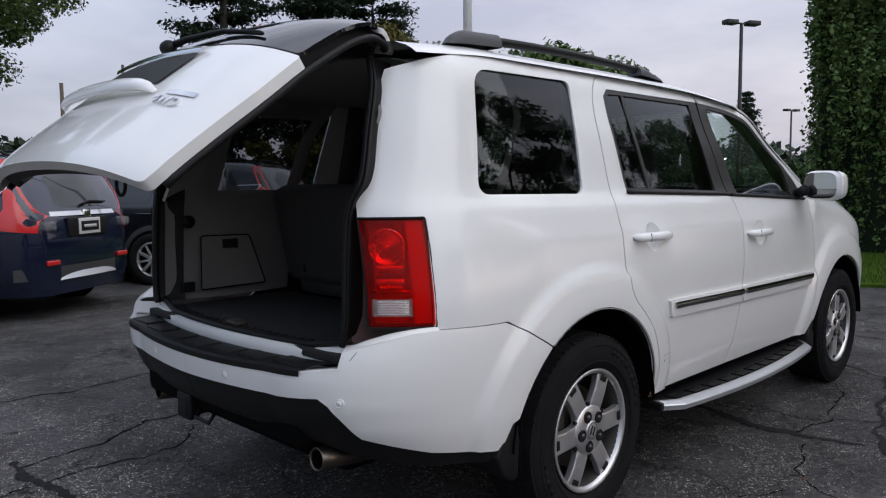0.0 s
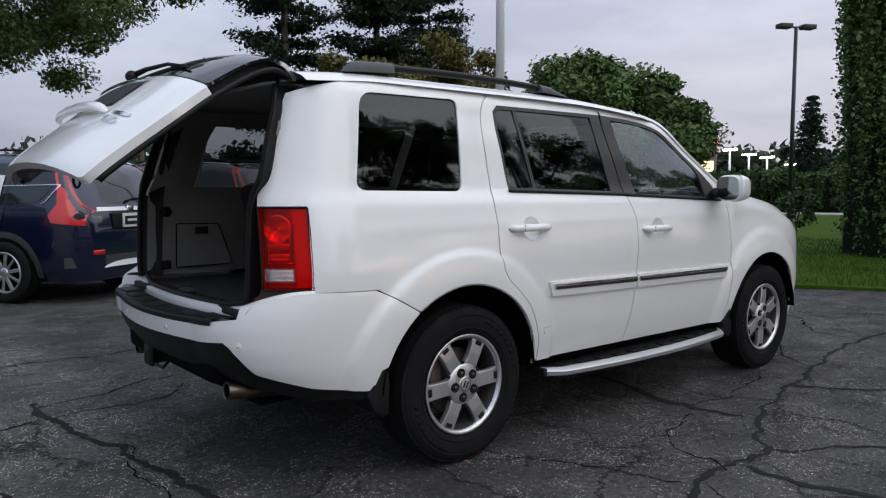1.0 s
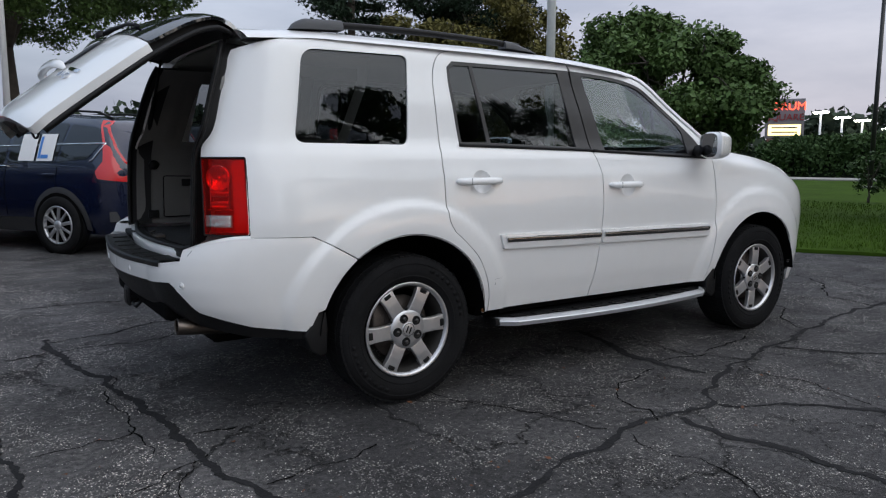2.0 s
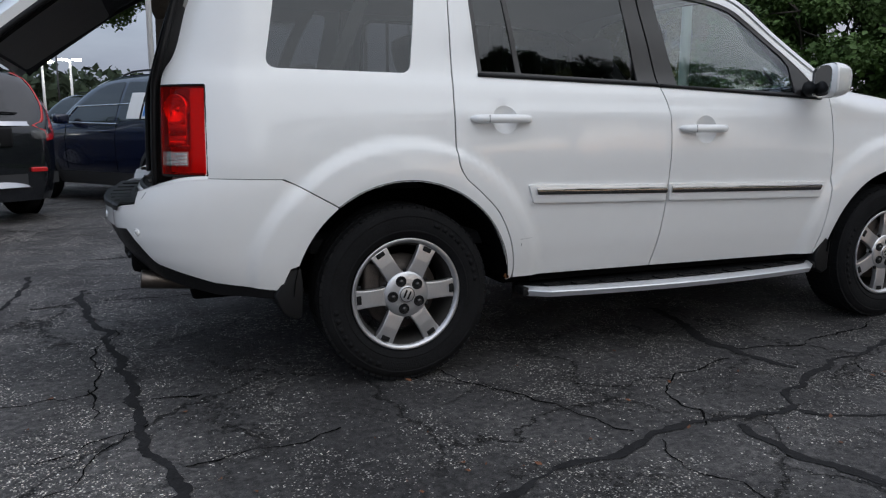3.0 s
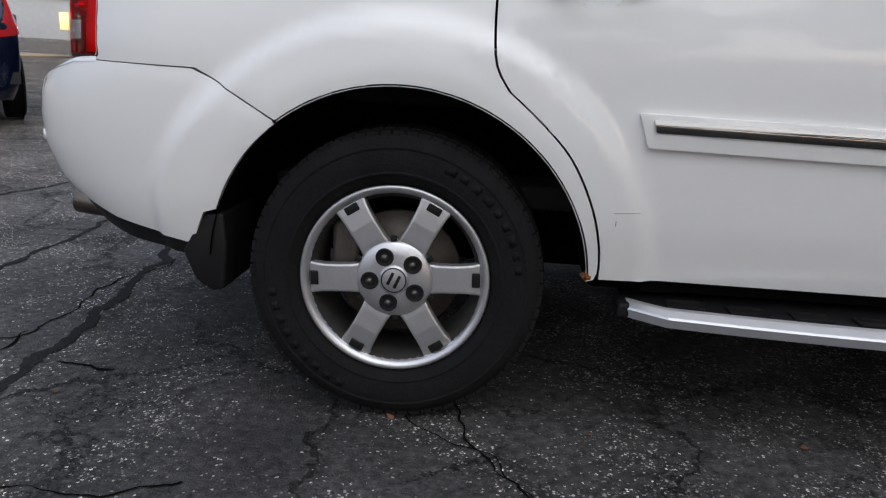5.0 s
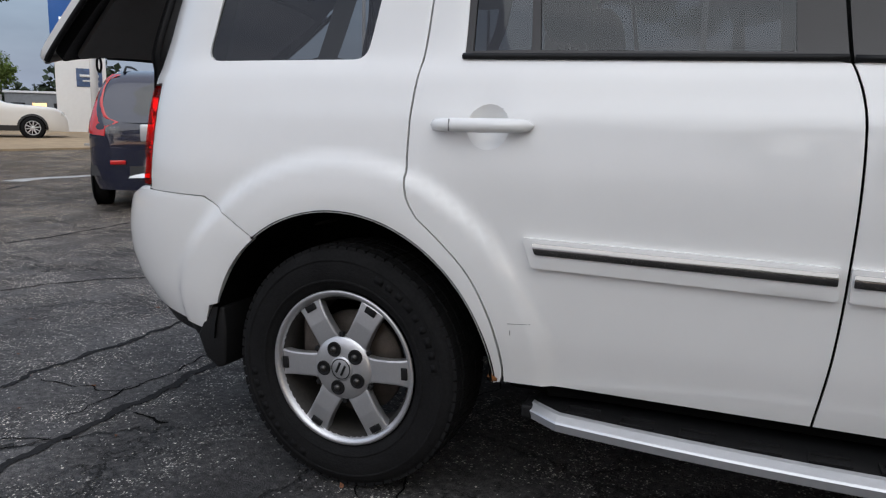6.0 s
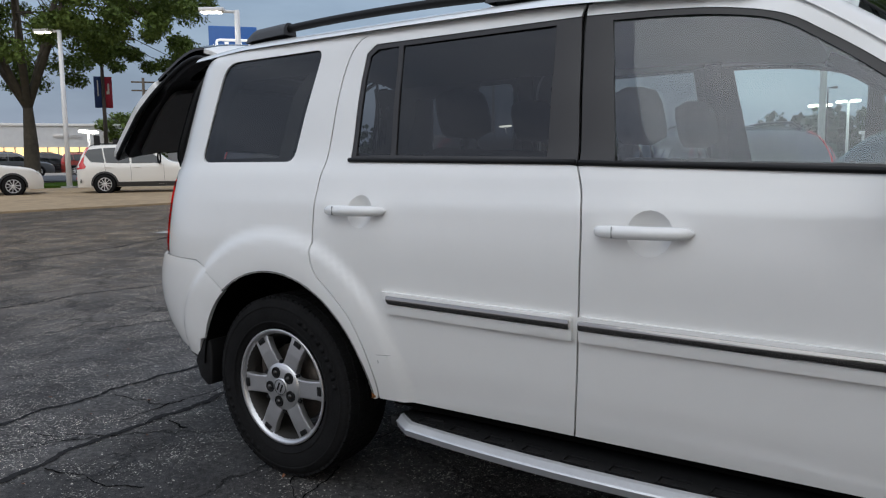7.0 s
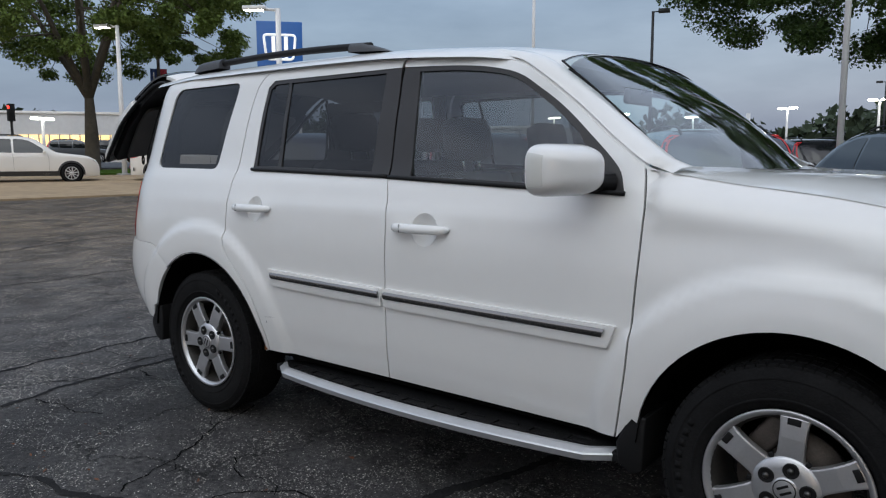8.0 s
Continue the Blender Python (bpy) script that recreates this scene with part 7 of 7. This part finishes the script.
for yaw, d, h, e in ((-60.5, 86, 5.4, EYE_A), (-61.8, 92, 5.1, EYE_A), (-63.0, 96, 4.9, EYE_A), (-64.6, 100, 4.1, EYE_A), (-58.9, 90, 4.0, EYE_A), (13.8, 92, 5.8, EYE_B), (8.3, 84, 5.9, EYE_B), (6.6, 84, 6.2, EYE_B), (25.0, 92, 5.6, EYE_B), (28.0, 96, 5.4, EYE_B), (30.0, 90, 5.2, EYE_B), (66.5, 70, 3.6, EYE_B), (59.9, 66, 3.4, EYE_B), (63.0, 84, 4.2, EYE_B), (20.0, 98, 5.5, EYE_B)):
    x, y = at(yaw, d, *e)
    twin_lit(x, y, h, -yaw)

# banner pole at the street, with its signals
x, y = at(59.0, 44, *EYE_B)
t = pole("banner_pole", x, y, 7.2, 0.10, STEEL, "grey street pole with two banners", category="lamp post")
u = Vector((math.cos(radians(59)), math.sin(radians(59)), 0))
bm = bmesh.new()
tube(bm, [Vector((0, 0, 6.9)), u * 0.7 + Vector((0, 0, 7.3)), u * 1.7 + Vector((0, 0, 7.4))], 0.05, 6)
part("arm", bm, STEEL, t)
BANNERS = (mat("banner_blue", (0.03, 0.06, 0.20), 0.7, var=0.2), mat("banner_red", (0.42, 0.03, 0.06), 0.7, var=0.2))
for s, m in zip((-1, 1), BANNERS):
    bm = bmesh.new()
    box(bm, s * 0.25, 0, 4.6, 0.36, 0.03, 1.6, 0, pose(0, 0, 0, 0, 0, 59))
    bn = part("banner", bm, m, t, "blue banner" if s < 0 else "red banner with a white mark")
    bm = bmesh.new()
    if s > 0:
        box(bm, s * 0.25, -0.02, 4.80, 0.09, 0.02, 0.50, 0.03, pose(0, 0, 0, 0, 0, 59))
        box(bm, s * 0.22, -0.02, 4.58, 0.14, 0.02, 0.16, 0.03, pose(0, 0, 0, 0, 0, 59))
    else:
        box(bm, s * 0.25, -0.02, 4.8, 0.06, 0.02, 0.8, 0.015, pose(0, 0, 0, 0, 0, 59))
    part("banner_mark", bm, WHITEMATTE, bn)
for dz, s in ((1.9, -1), (1.7, 1)):
    bm = bmesh.new()
    box(bm, s * 0.45, 0, dz, 0.30, 0.3, 0.95, 0.04, pose(0, 0, 0, 0, 0, 59))
    part("traffic_signal", bm, POLEBLACK, t, "dark traffic signal head")
x, y = at(68.3, 50, *EYE_B)
t = pole("traffic_light", x, y, 3.6, 0.08, POLEBLACK, "street traffic light glowing red", category="traffic light")
bm = bmesh.new()
box(bm, 0, 0, 3.1, 0.34, 0.34, 1.0, 0.04)
hd = part("signal_head", bm, POLEBLACK, t)
bm = bmesh.new()
box(bm, 0.08, -0.16, 3.4, 0.2, 0.08, 0.2, 0.05)
part("red_light", bm, LITRED, hd)
x, y = at(55.7, 78, 1.58, -2.81)
t = pole("utility_pole", x, y, 9.4, 0.16, WOOD, "wooden utility pole with crossarms", False, "utility pole")
for dz in (9.0, 8.2):
    bm = bmesh.new()
    box(bm, 0, 0, dz, 2.2, 0.12, 0.14, 0, pose(0, 0, 0, 0, 0, 50))
    part("crossarm", bm, WOOD, t)
x, y = at(-18.2, 60, -2.3, -2.44)
t = pole("utility_pole", x, y, 8.5, 0.16, WOOD, "wooden utility pole beyond the lot", False, "utility pole")
x, y = at(-22.1, 42, -2.3, -2.44)
t = pole("banner_pole", x, y, 7.5, 0.09, STEEL, "grey street pole with a red and blue banner", category="lamp post")
for s, m in zip((-1, 1), BANNERS[::-1]):
    bm = bmesh.new()
    box(bm, s * 0.28, 0, 4.6, 0.40, 0.03, 1.9, 0, pose(0, 0, 0, 0, 0, -22))
    part("banner", bm, m, t)

# pylon sign
x, y = at(48.7, 34, 1.07, -2.71)
t = holder("pylon_sign", pose(x, y, lift(x, y) - 0.35, 0, 0, 50), "white pylon with a blue dealership sign box on top", "sign")
bm = bmesh.new()
box(bm, 0, 0, 2.0, 1.85, 0.5, 4.6, 0.03)
py = part("pylon", bm, WHITEMATTE, t)
bm = bmesh.new()
box(bm, 0, 0, 5.75, 2.05, 0.62, 3.1, 0.03)
sb = part("sign_box", bm, mat("sign_blue", (0.02, 0.12, 0.42), 0.35, var=0.05), t, "blue sign box with a white mark")
SIGNWHITE = mat("sign_white", (0.9, 0.9, 0.9), 0.4, emit=0.5)
bm = bmesh.new()
frame_line = rounded([(-0.60, 5.60), (0.60, 5.60), (0.72, 6.70), (-0.72, 6.70)], 0.18)
tube(bm, [(x, -0.32, z) for x, z in frame_line + frame_line[:1]], 0.055, 6)
part("sign_emblem", bm, SIGNWHITE, sb, "plain white rounded emblem frame")
for s in (-1, 1):
    bm = bmesh.new()
    box(bm, s * 0.28, -0.32, 6.15, 0.17, 0.03, 0.95, 0.014)
    part("sign_bar", bm, SIGNWHITE, sb)
bm = bmesh.new()
box(bm, 0, -0.32, 4.72, 1.35, 0.03, 0.26, 0.014)
part("sign_bar", bm, SIGNWHITE, sb)
bm = bmesh.new()
box(bm, 0.30, -0.26, 2.55, 0.95, 0.03, 0.72, 0.01)
nb = part("notice_board", bm, mat("notice_blue", (0.06, 0.10, 0.20), 0.5, var=0.6, scale=4), py)
bm = bmesh.new()
box(bm, 0.30, -0.285, 2.62, 0.7, 0.02, 0.10)
box(bm, 0.35, -0.285, 2.42, 0.6, 0.02, 0.06)
part("notice_bar", bm, WHITEMATTE, nb)

# plaza sign beyond the lawn
x, y = at(-58.3, 70, *EYE_A)
t = holder("plaza_sign", pose(x, y, lift(x, y), 0, 0, -58), "lit plaza sign on a brick post beside the road", "sign")
BRICK = mat("brown_brick", (0.16, 0.085, 0.065), 0.9, var=0.3, scale=4)
for s in (-1, 1):
    bm = bmesh.new()
    box(bm, s * 0.95, 0, 1.2, 0.8, 0.6, 2.6, 0.03)
    part("brick_post", bm, BRICK, t)
bm = bmesh.new()
box(bm, 0, 0, 4.15, 3.0, 0.5, 3.3, 0.05)
cab = part("cabinet", bm, mat("sign_grey", (0.20, 0.19, 0.20), 0.5), t)
for words, z, size, m in (("FORUM", 5.15, 0.95, mat("lit_red_letters", (1.0, 0.10, 0.05), 0.4, emit=2.2)), ("SQUARE", 4.25, 0.78, mat("red_letters", (0.30, 0.03, 0.03), 0.5))):
    bm = text_mesh(words, size, 0.03)
    bmesh.ops.transform(bm, matrix=Matrix.Translation((0, -0.29, z)) @ pose(0, 0, 0, 90, 0, 0), verts=bm.verts[:])
    part("letters", bm, m, cab, smooth=False)
bm = bmesh.new()
box(bm, 0, -0.28, 3.2, 2.5, 0.06, 0.9, 0.01)
mb = part("message_board", bm, mat("lit_board", (1.0, 0.78, 0.36), 0.4, emit=1.6), cab, "lit yellow message board")
bm = bmesh.new()
for k in range(2):
    box(bm, 0.0, -0.32, 3.40 - 0.38 * k, 2.0, 0.02, 0.10)
part("message_bar", bm, TRIM, mb)

# ---------------------------------------------------------------- buildings and far roads
def building(name, yaw0, yaw1, d0, d1, h, material, label, eye, depth=14.0):
    a, b = Vector(at(yaw0, d0, *eye)), Vector(at(yaw1, d1, *eye))
    z = min(lift(*a), lift(*b))
    L = (b - a).length
    ang = math.degrees(math.atan2(b.y - a.y, b.x - a.x))
    t = holder(name, pose(a.x, a.y, z, 0, 0, ang), label, "building")
    bm = bmesh.new()
    box(bm, L / 2, depth / 2, h / 2 - 0.5, L, depth, h + 1.0, 0.02)
    w = part("wall", bm, material, t)
    bm = bmesh.new()
    box(bm, L / 2, depth / 2, h + 0.06, L + 0.3, depth + 0.3, 0.22, 0.02)
    part("roof_edge", bm, WHITEMATTE, t)
    return t, L


WALL = mat("pale_wall", (0.55, 0.56, 0.57), 0.7, var=0.08, scale=0.3)
WALLGREY = mat("grey_wall", (0.22, 0.23, 0.24), 0.8, var=0.15, scale=0.3)
SHOP = mat("lit_shop_glass", (1.0, 0.66, 0.28), 0.3, var=0.5, scale=0.5, emit=1.0)
t, L = building("showroom", 74.0, 54.2, 78, 74, 4.4, WALL, "long white showroom with warm lit windows", EYE_B)
for k in range(15):
    bm = bmesh.new()
    cx = L * 0.30 + k * 0.83 * 1.0
    box(bm, cx, -0.03, 1.55, 0.74, 0.06, 1.9, 0)
    wd = part("window", bm, SHOP, t, "warm lit shop window")
    bm = bmesh.new()
    box(bm, cx - 0.415, -0.05, 1.55, 0.08, 0.10, 2.0, 0)
    part("mullion", bm, WALLGREY, wd)
bm = bmesh.new()
box(bm, L * 0.66, -0.06, 3.5, 2.2, 0.05, 0.35, 0.02)
part("sign_panel", bm, SILVER, t)
t, L = building("shop", 53.9, 44.5, 92, 90, 3.2, WALLGREY, "low grey shop building beyond the street", EYE_B)
for k in range(7):
    bm = bmesh.new()
    box(bm, 1.2 + k * 2.0, -0.03, 1.5, 1.3, 0.06, 1.3, 0)
    part("window", bm, SHOP if k % 3 == 1 else DARKGLASS, t)
t, L = building("warehouse", 6.0, -8.0, 64, 60, 3.0, WALL, "long low white wall beyond parked cars", EYE_B)
t, L = building("warehouse", 40.0, 30.0, 78, 74, 3.4, WALL, "pale low building beyond parked cars", EYE_B)
for k in range(3):
    bm = bmesh.new()
    box(bm, L * 0.72 + k * 0.9, -0.03, 1.6, 0.7, 0.06, 1.4, 0)
    part("window", bm, SHOP, t)
# the street and the entrance apron, its warm lamp light painted in as tan
ROADGREY = mat("road_grey", (0.075, 0.078, 0.085), 0.8, var=0.2, scale=0.4)
# tan colour holds the warm lamp light on the apron
LAMPLIT = mat("lamplit_tan", (0.34, 0.25, 0.15), 0.85, var=0.35, scale=0.35, bump=0.2, bscale=30)


def strip(name, pts, material, label, z=0.08, step=2.0):
    bm = sheet(pts, lambda u, v, d=0.0: Vector((u, v, lift(u, v) + z - d)), (), step, 0.05, 0.0)
    return tagged(part(name, bm, material), label, "road", kind="structure")


strip("road", [(-31.0, 26.0), (-38.0, 12.0), (-42.0, 0.0), (-56.0, 5.0), (-52.0, 18.0), (-43.0, 33.0)], ROADGREY, "grey street beyond the grass strip")
strip("pavement", [(-13.5, 21.0), (-15.5, 12.5), (-17.0, 5.5), (-18.5, -4.0), (-32.0, -4.0), (-31.2, 5.0), (-29.3, 10.5), (-27.1, 15.5), (-23.8, 20.5)], LAMPLIT, "lot entrance ground, warm lamp light painted as tan", 0.05)
x0, y0 = at(-52, 38, *EYE_A)
x1, y1 = at(-82, 38, *EYE_A)
x2, y2 = at(-82, 41, *EYE_A)
x3, y3 = at(-52, 41, *EYE_A)
strip("road", [(x0, y0), (x1, y1), (x2, y2), (x3, y3)], CONCRETE, "pale road beyond the lawn", 0.10)
